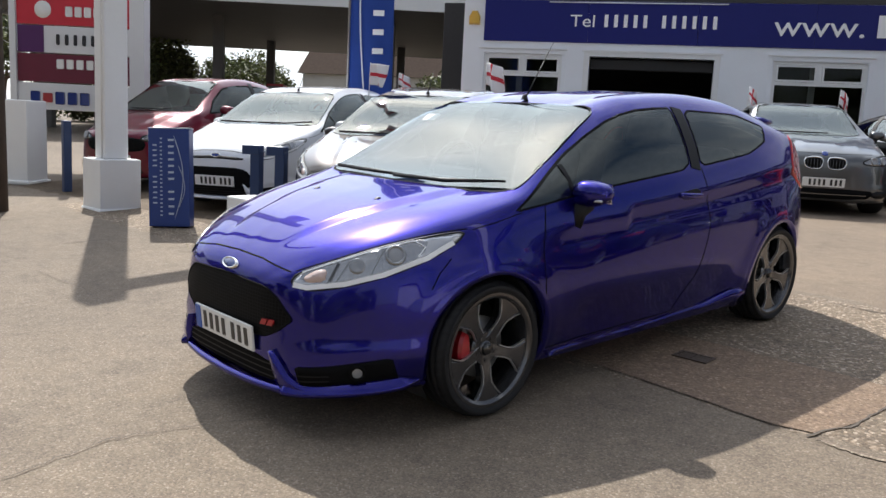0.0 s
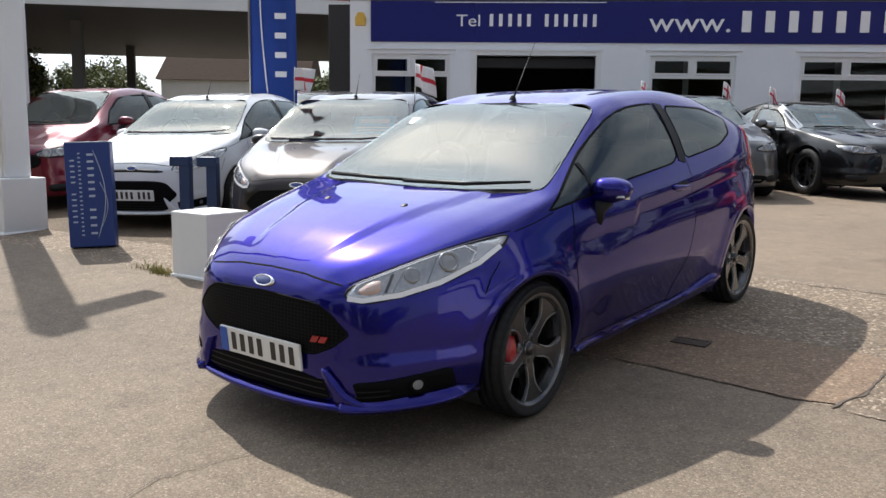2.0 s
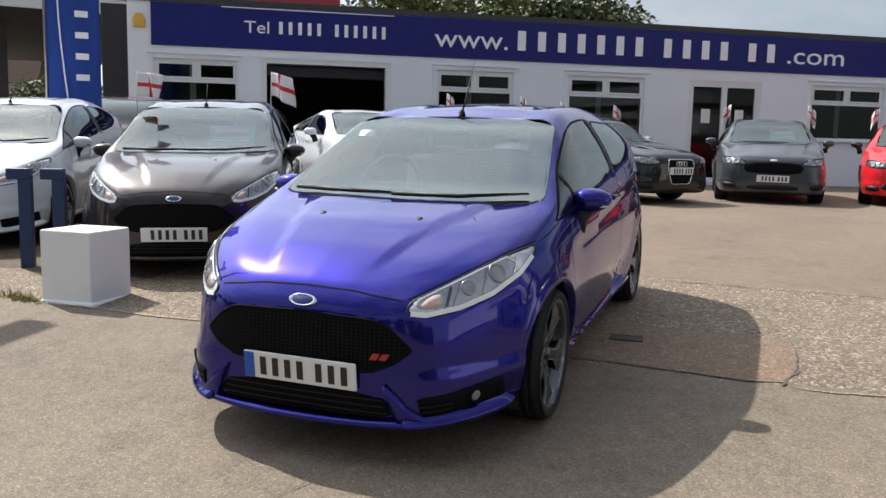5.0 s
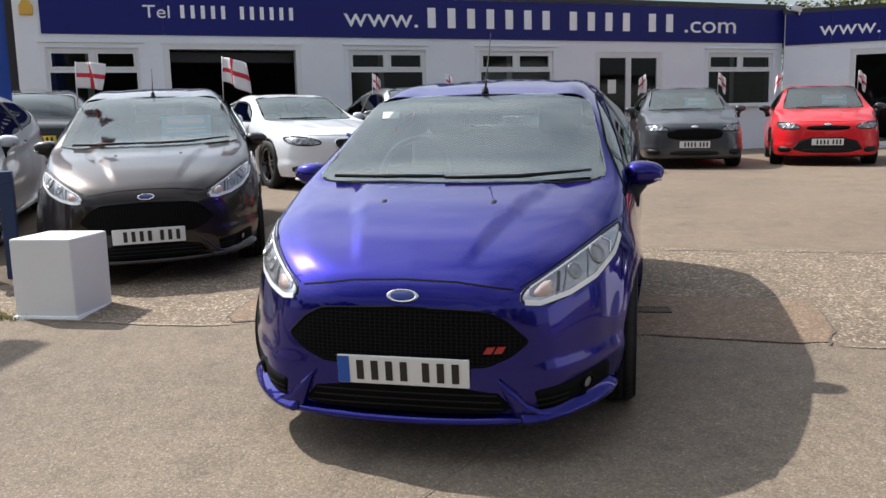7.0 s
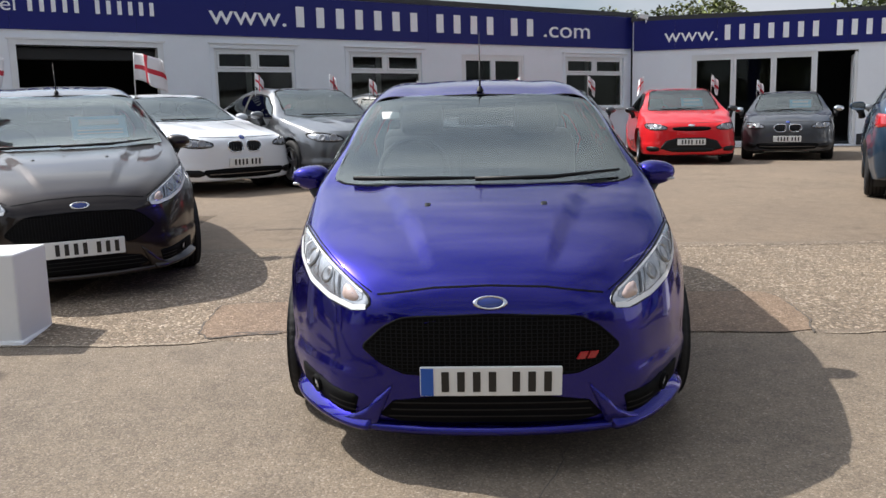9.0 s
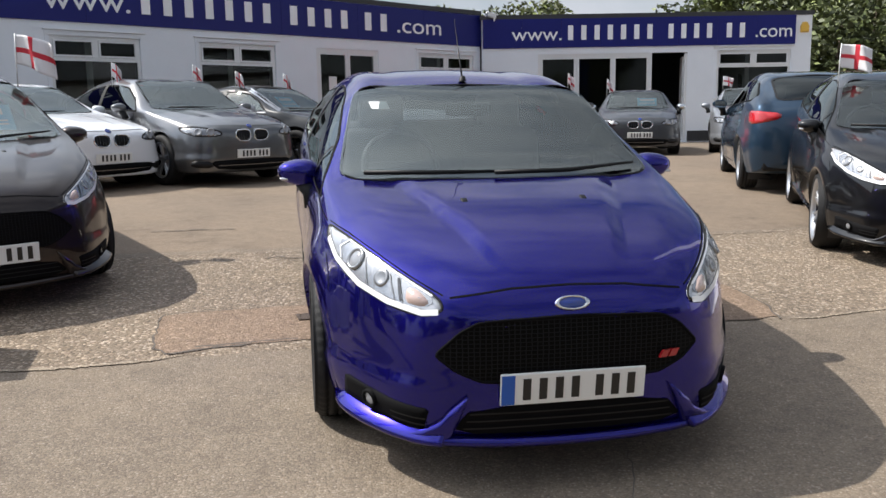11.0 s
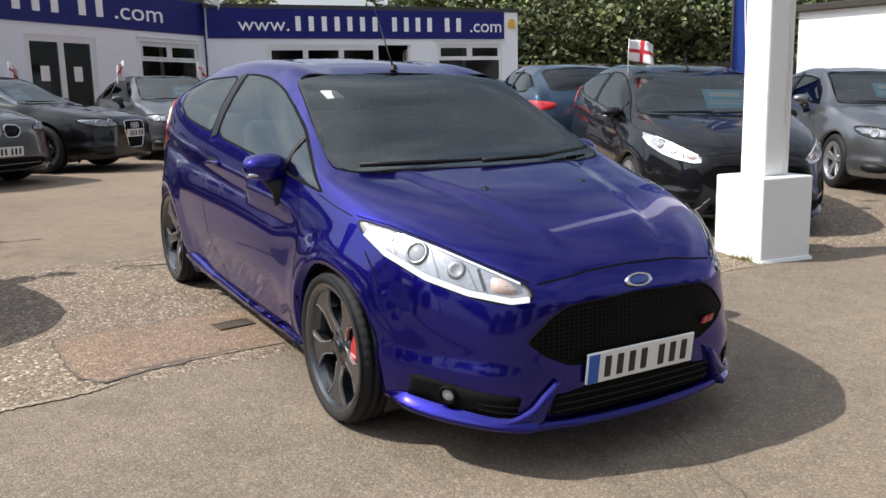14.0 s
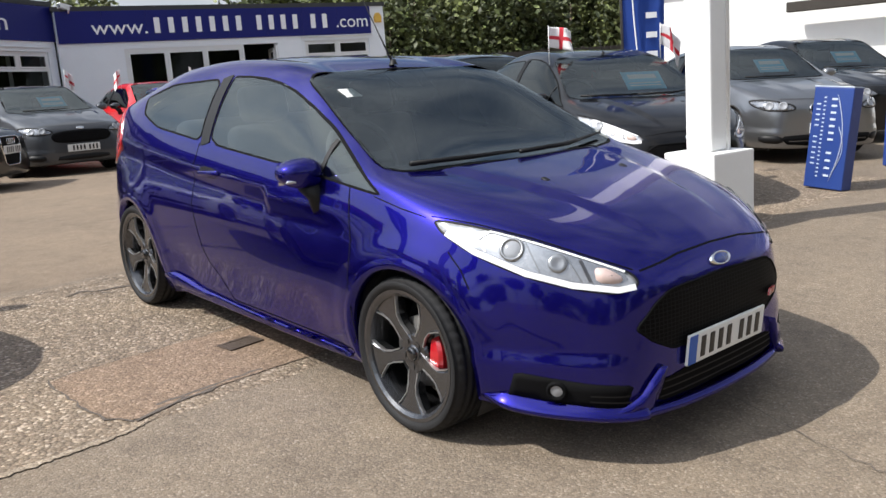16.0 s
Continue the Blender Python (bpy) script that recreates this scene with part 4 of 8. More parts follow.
def hatchback(m, paint, label, hero=False, rim_mat=None, roof=None, front="dark", rim_style="five", card=False, caliper=None, plate_tilt=4, rear_glass=GLASS_DARK):
    """Three-door hatchback with all its parts."""
    S = FIESTA
    car = thing("hatchback", m, label, "car")
    holes = [(F_SCREEN, SCREEN_DIR, 0.004), (F_DOOR, SDIR, 0.006), (F_QUARTER, SDIR, 0.006), (mirrored(F_DOOR), (1, 0, 0), 0.006), (mirrored(F_QUARTER), (1, 0, 0), 0.006), (F_REAR, (0, -1, 0), 0.006)]
    part("body", body_mesh(S, holes, paint), car)
    ws = part("windscreen", patch("windscreen", S, F_SCREEN, SCREEN_DIR, GLASS_CLEAR, 0.001, 0.05, 0.0, fair=True, cut=0.16), car)
    part("screen_border", patch("screen_border", S, F_SCREEN, SCREEN_DIR, RECESS, 0.002, 0.03, 0.0, hole=0.013, cut=0.16), ws, "black border")
    rg = part("rear_window", patch("rear_window", S, F_REAR, (0, -1, 0), rear_glass, 0.001, 0.05, 0.0, cut=0.16, fair=True), car)
    part("screen_border", patch("screen_border", S, F_REAR, (0, -1, 0), GLOSS_BLACK, 0.0025, 0.04, 0.0, hole=0.03, cut=0.16), rg, "black border")

    def sides(mi):
        g = part("door_window", patch("door_window", S, F_DOOR, SDIR, rear_glass, 0.001, 0.06, 0.0, 2, mirror=mi, cut=0.09, fair=True), car)
        part("window_seal", patch("window_seal", S, F_DOOR, SDIR, RECESS, 0.002, 0.04, 0.0, 2, hole=0.009, mirror=mi, cut=0.09), g, "black rubber seal")
        q = part("quarter_window", patch("quarter_window", S, F_QUARTER, SDIR, rear_glass, 0.001, 0.06, 0.0, 2, mirror=mi, cut=0.09, fair=True), car)
        part("window_seal", patch("window_seal", S, F_QUARTER, SDIR, RECESS, 0.002, 0.04, 0.0, 2, hole=0.009, mirror=mi, cut=0.09), q, "black rubber seal")
        part("door_pillar", ribbon("door_pillar", S, [(0.8, 1.550, 0.998), (0.8, 1.588, 1.156), (0.8, 1.628, 1.314)], SDIR, 0.080, BLACK_TRIM, 0.004, mi), car, "black door pillar")
        part("window_divider", ribbon("window_divider", S, [(0.8, 0.545, 0.925), (0.8, 0.538, 1.060)], SDIR, 0.024, BLACK_TRIM, 0.003, mi), g)
        # headlamp: bright bowl, projector, inner strip, clear cover
        lamp = part("headlamp", patch("headlamp", S, F_LAMP, DIAG, LAMP_SILVER, 0.003, 0.03, 0.01, mirror=mi), car)
        part("lamp_border", patch("lamp_border", S, F_LAMP, DIAG, BLACK_TRIM, 0.0045, 0.03, 0.012, hole=0.007, mirror=mi), lamp, "thin black edge")
        part("daylight_strip", ribbon("daylight_strip", S, [(0.40, -0.685, 0.598), (0.46, -0.665, 0.595), (0.57, -0.57, 0.617), (0.655, -0.44, 0.652), (0.712, -0.26, 0.706), (0.726, -0.13, 0.757)], DIAG, 0.020, LAMP_WHITE, 0.007, mi), lamp, "white daylight strip")
        part("lamp_bowl", patch("lamp_bowl", S, [(0.662, -0.20, 0.770), (0.588, -0.39, 0.733), (0.49, -0.57, 0.682), (0.425, -0.66, 0.648), (0.42, -0.672, 0.618), (0.50, -0.635, 0.612), (0.58, -0.55, 0.632), (0.655, -0.42, 0.665), (0.702, -0.27, 0.715)], DIAG, LAMP_INNER, 0.005, 0.03, 0.0, 1, mirror=mi), lamp, "grey reflector bowl")
        part("indicator", patch("indicator", S, [(0.462, -0.62, 0.660), (0.43, -0.665, 0.628), (0.455, -0.66, 0.613), (0.508, -0.615, 0.620), (0.495, -0.59, 0.665)], DIAG, LAMP_AMBER, 0.006, 0.03, 0.004, 1, mirror=mi), lamp, "amber indicator")
        for top, foot in (((0.530, -0.500, 0.690), (0.545, -0.590, 0.622)), ((0.505, -0.545, 0.678), (0.520, -0.615, 0.615)), ((0.592, -0.375, 0.728), (0.620, -0.470, 0.650))):
            part("lamp_rib", ribbon("lamp_rib", S, [top, foot], DIAG, 0.005, LAMP_RING, 0.0075, mi), lamp)
        part("lamp_divider", ribbon("lamp_divider", S, [(0.512, -0.545, 0.684), (0.522, -0.602, 0.624)], DIAG, 0.010, LENS_DARK, 0.0085, mi), lamp, "dark divider")
        part("bezel", ribbon("bezel", S, [(0.425, -0.662, 0.648), (0.49, -0.57, 0.683), (0.588, -0.39, 0.735), (0.640, -0.26, 0.760), (0.676, -0.235, 0.738), (0.692, -0.29, 0.710)], DIAG, 0.006, LAMP_WHITE, 0.009, mi), lamp, "bright bezel line")
        bowl_at, nr = S.hit(Vector((0.622, -0.34, 0.708)), DIAG)
        for bx, by, bz in ((0.548, -0.475, 0.668),):
            r_at, r_n = S.hit(Vector((bx, by, bz)), DIAG)
            if mi:
                r_at, r_n = Vector((-r_at.x, r_at.y, r_at.z)), Vector((-r_n.x, r_n.y, r_n.z))
            part("reflector", lathe("reflector", [(0.0, 0.002), (0.018, 0.003), (0.030, 0.007), (0.033, 0.0)], LAMP_RING, 20), lamp, "small reflector", Matrix.Translation(r_at + r_n * 0.003) @ r_n.to_track_quat("X", "Z").to_matrix().to_4x4())
        d = Vector((0.15, -0.95, 0.05)).normalized()
        ring = lathe("projector", [(0.0, 0.001), (0.030, 0.001), (0.032, 0.006), (0.039, 0.008), (0.043, 0.0)], LAMP_RING, 28)
        eye = part("projector", ring, lamp, "round projector lens")
        q4 = nr.to_track_quat("X", "Z").to_matrix().to_4x4()
        mm = Matrix.Translation(bowl_at + nr * 0.005) @ q4
        if mi:
            nm = Vector((-nr.x, nr.y, nr.z))
            mm = Matrix.Translation(Vector((-bowl_at.x, bowl_at.y, bowl_at.z)) + nm * 0.005) @ nm.to_track_quat("X", "Z").to_matrix().to_4x4()
        eye.matrix_basis = mm
        part("lens", lathe("lens", [(0.0, 0.007), (0.012, 0.0065), (0.024, 0.0045), (0.031, 0.001)], LENS_GREY, 24), eye)
        # bumper corners
        fog = part("fog_recess", patch("fog_recess", S, F_FOG, FOGDIR, RECESS, 0.003, 0.03, 0.002, 1, mirror=mi, cut=0.1), car, "black fog lamp recess")
        f_at, f_n = S.hit(Vector((0.64, -0.55, 0.278)), FOGDIR)
        if mi:
            f_at, f_n = Vector((-f_at.x, f_at.y, f_at.z)), Vector((-f_n.x, f_n.y, f_n.z))
        fm = Matrix.Translation(f_at + f_n * 0.004) @ f_n.to_track_quat("X", "Z").to_matrix().to_4x4()
        fl = part("fog_lamp", lathe("fog_lamp", [(0.0, 0.004), (0.022, 0.003), (0.026, 0.010), (0.034, 0.009), (0.036, -0.01)], RECESS, 24), fog, "round fog lamp", fm)
        part("lens", lathe("lens", [(0.0, 0.006), (0.012, 0.0055), (0.021, 0.003)], LENS_GREY, 20), fl)
        for k in range(2):
            part("recess_slat", ribbon("recess_slat", S, [(0.47, -0.72, 0.262 - 0.022 * k), (0.575, -0.64, 0.268 - 0.020 * k)], FOGDIR, 0.006, BLACK_TRIM, 0.010, mi), fog)
        # tail lamp
        part("tail_lamp", patch("tail_lamp", S, [(0.7, 2.70, 0.93), (0.7, 2.76, 1.03), (0.7, 2.82, 1.15), (0.7, 2.90, 1.12), (0.7, 2.96, 0.95), (0.7, 2.99, 0.80), (0.7, 2.90, 0.80)], SDIR, TAIL_RED, 0.006, 0.03, 0.008, mirror=mi), car, "tall red tail lamp")
        # shut lines
        part("door_seam", ribbon("door_seam", S, [(0.8, 0.345, 0.895), (0.8, 0.30, 0.70), (0.8, 0.305, 0.30), (0.8, 0.36, 0.235), (0.8, 1.40, 0.235), (0.8, 1.56, 0.40), (0.8, 1.66, 0.70), (0.8, 1.605, 1.0)], SDIR, 0.0045, RECESS, 0.0015, mi), car)
        part("wing_seam", ribbon("wing_seam", S, [(0.735, -0.07, 0.795), (0.77, 0.05, 0.83), (0.78, 0.20, 0.862)], (-0.8, 0, -0.6), 0.004, RECESS, 0.0015, mi), car)
        part("bumper_seam", ribbon("bumper_seam", S, [(0.735, -0.20, 0.715), (0.78, -0.26, 0.66), (0.82, -0.30, 0.60)], SDIR, 0.004, RECESS, 0.0015, mi), car)
        skirt = [(0.8, 0.36, 0.150), (0.8, 1.2, 0.150), (0.8, 2.13, 0.160), (0.8, 2.12, 0.262), (0.8, 2.02, 0.275), (0.8, 1.75, 0.226), (0.8, 1.2, 0.205), (0.8, 0.40, 0.208)]
        part("side_skirt", patch("side_skirt", S, skirt, SDIR, paint, 0.020, 0.05, 0.012, 1, mirror=mi, cut=0.12), car)
        x = -1 if mi else 1
        h = part("door_handle", from_bm("door_handle", box_bm((0.03, 0.21, 0.030), (0, 0, 0), 0.011, 3), paint, True), car, "", pose(x * 0.845, 1.46, 0.865, -4))
        part("handle_cup", patch("handle_cup", S, [(0.8, 1.38, 0.84), (0.8, 1.55, 0.85), (0.8, 1.55, 0.90), (0.8, 1.38, 0.89)], SDIR, BLACK_TRIM, 0.001, 0.03, 0.0, mirror=mi), car)
        mirror_part(car, x, (0.868, 0.60, 0.936), paint, size=(0.195, 0.13, 0.14))
        for y in (0.0, S.wb):
            part("arch_lip", arch_lip(S, y, paint, mi), car)
            part("wheel_well", liner(S, y, mi), car)
        part("bonnet_seam", ribbon("bonnet_seam", S, [(0.400, -0.680, 0.656), (0.492, -0.572, 0.701), (0.587, -0.402, 0.754), (0.665, -0.222, 0.791), (0.720, -0.045, 0.806)], DIAG, 0.004, RECESS, 0.0015, mi), car)
        part("washer_jet", from_bm("washer_jet", box_bm((0.026, 0.035, 0.014), (0, 0, 0), 0.005, 2), BLACK_TRIM, True), car, "", pose(x * 0.243, -0.17, 0.899, 20))
    both(sides)
    # nose
    if front == "old":
        slot = [(0.36, 0, 0.622), (0.0, 0, 0.640), (-0.36, 0, 0.622), (-0.34, 0, 0.595), (0.0, 0, 0.608), (0.34, 0, 0.595)]
        gr = part("grille", patch("grille", S, slot, FDIR, BLACK_TRIM, 0.003, 0.03, 0.004, 1), car, "thin black upper slot")
        jaw = [(0.36, 0, 0.515), (-0.36, 0, 0.515), (-0.50, 0, 0.37), (-0.36, 0, 0.255), (0.36, 0, 0.255), (0.50, 0, 0.37)]
        part("grille_mouth", patch("grille_mouth", S, jaw, FDIR, GRILLE, 0.003, 0.03, 0.006, 2, cut=0.14), car, "wide black lower grille")
    else:
        gr = part("grille", patch("grille", S, F_GRILLE, FDIR, GRILLE, 0.002, 0.035, 0.0, 2, cut=0.12), car, "black honeycomb grille")
        part("grille_frame", patch("grille_frame", S, F_GRILLE, FDIR, RECESS, 0.004, 0.03, 0.004, 2, hole=0.009, cut=0.12), gr, "gloss black grille surround")
    inn = part("lower_intake", patch("lower_intake", S, F_INTAKE, FDIR, RECESS, 0.002, 0.035, 0.0, 1), car, "black lower intake")
    for k in range(3):
        z = 0.228 + 0.026 * k
        part("intake_slat", ribbon("intake_slat", S, [(-0.37 + 0.01 * k, 0, z), (0, 0, z), (0.37 - 0.01 * k, 0, z)], FDIR, 0.006, BLACK_TRIM, 0.010), inn)
    part("bonnet_edge_seam", ribbon("bonnet_edge_seam", S, [(-0.405, 0, 0.663), (-0.2, 0, 0.688), (0, 0, 0.694), (0.2, 0, 0.688), (0.405, 0, 0.663)], FDIR, 0.005, RECESS, 0.0015), car)
    b_at, b_n = S.hit(Vector((0, 0, 0.640)), FDIR)
    bm_ = Matrix.Translation(b_at + b_n * 0.004) @ b_n.to_track_quat("X", "Z").to_matrix().to_4x4() @ Matrix.Diagonal((1, 1, 0.42, 1))
    bd = part("badge", lathe("badge", [(0.0, 0.004), (0.047, 0.004), (0.052, 0.008), (0.060, 0.006), (0.062, -0.004)], CHROME, 36), car, "chrome oval badge", bm_)
    part("badge_field", lathe("badge_field", [(0.0, 0.007), (0.040, 0.0065), (0.046, 0.005)], BADGE_BLUE, 32), bd, "plain blue oval")
    # lip under the nose
    low = [(-0.735, -0.40, 0.20), (-0.625, -0.60, 0.185), (-0.525, -0.70, 0.178), (-0.44, -0.765, 0.178), (-0.25, -0.80, 0.172), (0, -0.812, 0.170), (0.25, -0.80, 0.172), (0.44, -0.765, 0.178), (0.525, -0.70, 0.178), (0.625, -0.60, 0.185), (0.735, -0.40, 0.20)]
    dn = catmull(low, 5)
    V, F = [], []
    for p in dn:
        o = np.array((p[0], p[1] - 0.05, 0))
        o = o / np.linalg.norm(o)
        for k, h in ((0.0, 0.022), (0.022, 0.016), (0.026, 0.002), (0.015, -0.010), (-0.08, -0.012)):
            V.append((p[0] + o[0] * k, p[1] + o[1] * k, p[2] + h))
    for i in range(len(dn) - 1):
        for j in range(4):
            a = i * 5 + j
            F.append((a, a + 1, a + 6, a + 5))
    part("front_lip", mesh_of("front_lip", V, F, paint, True), car)

    def blade(mi):
        # a shelf that runs from the arch along the bumper corner and kicks up beside the intake
        path = catmull([(0.775, -0.33, 0.232), (0.748, -0.45, 0.212), (0.690, -0.56, 0.200), (0.610, -0.665, 0.192), (0.545, -0.730, 0.188), (0.490, -0.770, 0.186), (0.440, -0.795, 0.186)], 5)
        V, F = [], []
        n = len(path)
        for i, p in enumerate(path):
            t = i / (n - 1)
            o = Vector((p[0], p[1] + 0.10, 0)).normalized()
            wide = 0.036 * step01(t / 0.12) + 0.002
            up = Vector((0, 0, 1))
            p = Vector(p) + o * (0.020 * step01(t / 0.15))
            for q in (p + up * wide * 0.95 - o * 0.040, p + up * 0.010 - o * 0.004, p, p - up * 0.010 - o * 0.004, p - up * 0.016 - o * 0.05):
                V.append(q)
        for i in range(n - 1):
            for j in range(4):
                q = i * 5 + j
                F.append((q, q + 5, q + 6, q + 1))
        F += [tuple(range(5)), tuple(range(5 * n - 1, 5 * n - 6, -1))]
        if mi:
            V = [Vector((-q.x, q.y, q.z)) for q in V]
            F = [tuple(reversed(f)) for f in F]
        bl = part("bumper_blade", mesh_of("bumper_blade", V, F, paint, True), car, "painted blade at the bumper corner")
        fin = [(0.357, -0.80, 0.345), (0.392, -0.80, 0.262), (0.424, -0.79, 0.185), (0.505, -0.765, 0.180), (0.575, -0.70, 0.196), (0.500, -0.765, 0.222), (0.452, -0.785, 0.252), (0.420, -0.79, 0.290)]
        part("blade_fin", patch("blade_fin", S, fin, (-0.35, 0.94, 0), paint, 0.024, 0.02, 0.02, 1, mirror=mi, cut=0.08), bl)
    both(blade)
    plate(car, -0.815, 0.365, plate_tilt, band=hero)
    # rear
    sp = [(0.50, 2.80, 1.245), (0.38, 2.84, 1.275), (0.0, 2.86, 1.285), (-0.38, 2.84, 1.275), (-0.50, 2.80, 1.245)]
    V, F = [], []
    dn = catmull(sp, 6)
    for p in dn:
        p = Vector((p[0], p[1], S.hit(Vector((p[0], p[1], 1.2)), (0, 0, -1))[0].z + 0.004))
        for dy, dz in ((-0.12, 0.004), (0.0, 0.022), (0.12, 0.004), (0.135, -0.012), (0.12, -0.022), (-0.02, -0.02)):
            V.append((p[0], p[1] * 1.0 + dy + 0.02, p[2] + dz + 0.010))
    for i in range(len(dn) - 1):
        for j in range(6):
            a, b = i * 6 + j, i * 6 + (j + 1) % 6
            F.append((a, b, b + 6, a + 6))
    F += [tuple(range(5, -1, -1)), tuple((len(dn) - 1) * 6 + j for j in range(6))]
    part("roof_spoiler", mesh_of("roof_spoiler", V, F, paint, True), car)
    plate(car, 3.135, 0.62, 0, "yellow")
    antenna(car, (0, 1.055, 1.345), 0.40 if hero else 0.3)
    wiper(car, S, [(-0.04, 0.16, 0.94), (0.30, 0.19, 0.95), (0.63, 0.27, 0.97)], SCREEN_DIR)
    wiper(car, S, [(-0.60, 0.22, 0.95), (-0.3, 0.20, 0.95), (0.06, 0.19, 0.94)], SCREEN_DIR)
    cabin(car, S, 0.25)
    part("rear_view_mirror", from_bm("rear_view_mirror", box_bm((0.24, 0.04, 0.07), (0, 0, 0), 0.02, 3), BLACK_TRIM, True), car, "", pose(0, 0.90, 1.205, -15))
    part("headlining", patch("headlining", S, [(0.46, 1.06, 0), (0.46, 2.70, 0), (-0.46, 2.70, 0), (-0.46, 1.06, 0)], (0, 0, -1), HEADLINING, -0.02, 0.12, 0.0, 1), car, "grey headlining")
    part("underbody", box("underbody", (1.2, 3.3, 0.10), (0, 1.2, 0.22), INTERIOR, 0.04), car)
    add_wheels(car, 0.299, S.wb, 1.475, 0.249, 0.205, rim_style, rim_mat or ALLOY_DARK, caliper)
    if hero:
        k_at, k_n = S.hit(Vector((-0.47, 0.80, 1.19)), SCREEN_DIR)
        part("sticker", box("sticker", (0.09, 0.003, 0.07), (0, 0, 0), PAPER), ws, "small white screen sticker", Matrix.Translation(k_at - k_n * 0.006) @ pose(0, 0, 0, -62, 0, 10))
        # red emblem drawn as a plain slanted shape
        e_at, e_n = S.hit(Vector((0.345, 0, 0.455)), FDIR)
        em = [cuboid(-0.036 + 0.038 * k, -0.006 + 0.038 * k, -0.004, 0.004, -0.012, 0.012) for k in range(2)]
        em = [([(x + 0.6 * z, y, z) for x, y, z in v], f) for v, f in em]
        part("emblem", merged("emblem", em, CALIPER), gr, "small red emblem", pose(e_at.x, e_at.y - 0.012, e_at.z, 0, 0, 14))
    if card:
        price_card(car, (0.28, 0.70, 1.075), (-50, 0, 0))
    return car


hero = hatchback(site(0, 0), PAINT_BLUE, "metallic blue three-door hatchback with dark alloy wheels, parked on asphalt", True, ALLOY_DARK, caliper=CALIPER, rear_glass=GLASS_MID)


# ---- the showroom ----
def local_facade(x, y, deg, name, length, depth, z0, z1, openings, label):
    """A rendered wall with real openings. Local x runs along the wall, -y faces the forecourt. openings: (s0, s1, za, zb)."""
    metas = []
    cuts = sorted({0.0, length, *[o[0] for o in openings], *[o[1] for o in openings]})
    for a, b in zip(cuts[:-1], cuts[1:]):
        o = [q for q in openings if q[0] <= a + 1e-6 and q[1] >= b - 1e-6]
        if not o:
            metas.append(cuboid(a, b, 0, depth, z0, z1))
        else:
            if o[0][2] > z0 + 0.01:
                metas.append(cuboid(a, b, 0, depth, z0, o[0][2]))
            metas.append(cuboid(a, b, 0, depth, o[0][3], z1))
    me = merged(name, metas, WALL_WHITE)
    ob = part(name, me, None, label, pose(x, y, 0, 0, 0, deg))
    return tagged(ob, label, "wall", kind="structure")


FA = pose(-10.37, 10.98, 0, 0, 0, 33.96)
LB = 9.58
FB = pose(4.7, 20.9, 0, 0, 0, -9.61)


def window_unit(number, base, s0, s1, za, zb, style="fanlights"):
    """A plastic window set back in its opening: frame, mullions, panes, sill, head trim."""
    w, h = s1 - s0, zb - za
    win = thing("window_%d" % number, base @ pose(s0, 0, za), "white plastic framed window with small top lights, dark room behind", "window", kind="structure")
    fr = 0.065
    bars = [cuboid(0, fr, 0.03, 0.10, 0, h), cuboid(w - fr, w, 0.03, 0.10, 0, h), cuboid(fr, w - fr, 0.03, 0.10, 0, fr), cuboid(fr, w - fr, 0.03, 0.10, h - fr, h)]
    split = h - 0.45
    bars.append(cuboid(fr, w - fr, 0.032, 0.10, split - 0.035, split + 0.035))
    bars.append(cuboid(w / 2 - 0.045, w / 2 + 0.045, 0.028, 0.10, split + 0.035, h - fr))
    part("window_frame", merged("window_frame", bars, UPVC), win)
    for a, b in ((fr, w / 2 - 0.045), (w / 2 + 0.045, w - fr)):
        sash = [cuboid(a + 0.004, a + 0.045, 0.020, 0.06, split + 0.04, h - fr - 0.004), cuboid(b - 0.045, b - 0.004, 0.020, 0.06, split + 0.04, h - fr - 0.004), cuboid(a + 0.045, b - 0.045, 0.020, 0.06, split + 0.04, split + 0.08), cuboid(a + 0.045, b - 0.045, 0.020, 0.06, h - fr - 0.045, h - fr - 0.004)]
        part("top_light", merged("top_light", sash, UPVC), win)
        part("pane", mesh_of("pane", [(a + 0.045, 0.05, split + 0.08), (b - 0.045, 0.05, split + 0.08), (b - 0.045, 0.05, h - fr - 0.045), (a + 0.045, 0.05, h - fr - 0.045)], [(0, 1, 2, 3)], GLASS_ROOM), win)
    part("pane", mesh_of("pane", [(fr, 0.06, fr), (w - fr, 0.06, fr), (w - fr, 0.06, split - 0.035), (fr, 0.06, split - 0.035)], [(0, 1, 2, 3)], GLASS_ROOM), win)
    part("window_sill", box("window_sill", (w + 0.12, 0.16, 0.05), (w / 2, -0.03, -0.012), UPVC, 0.01), win)
    part("surround", merged("surround", [cuboid(-0.09, w + 0.09, -0.014, 0.03, h, h + 0.09), cuboid(-0.09, -0.006, -0.014, 0.03, -0.02, h), cuboid(w + 0.006, w + 0.09, -0.014, 0.03, -0.02, h)], WALL_WHITE), win, "raised white surround")
    part("head_trim", box("head_trim", (w + 0.24, 0.05, 0.025), (w / 2, -0.03, h + 0.105), UPVC, 0.006), win)
    part("blind", box("blind", (0.13, 0.01, h - 0.2), (w * 0.45, 0.22, h / 2), PAPER, 0.0), win, "pale hanging blind")
    return win


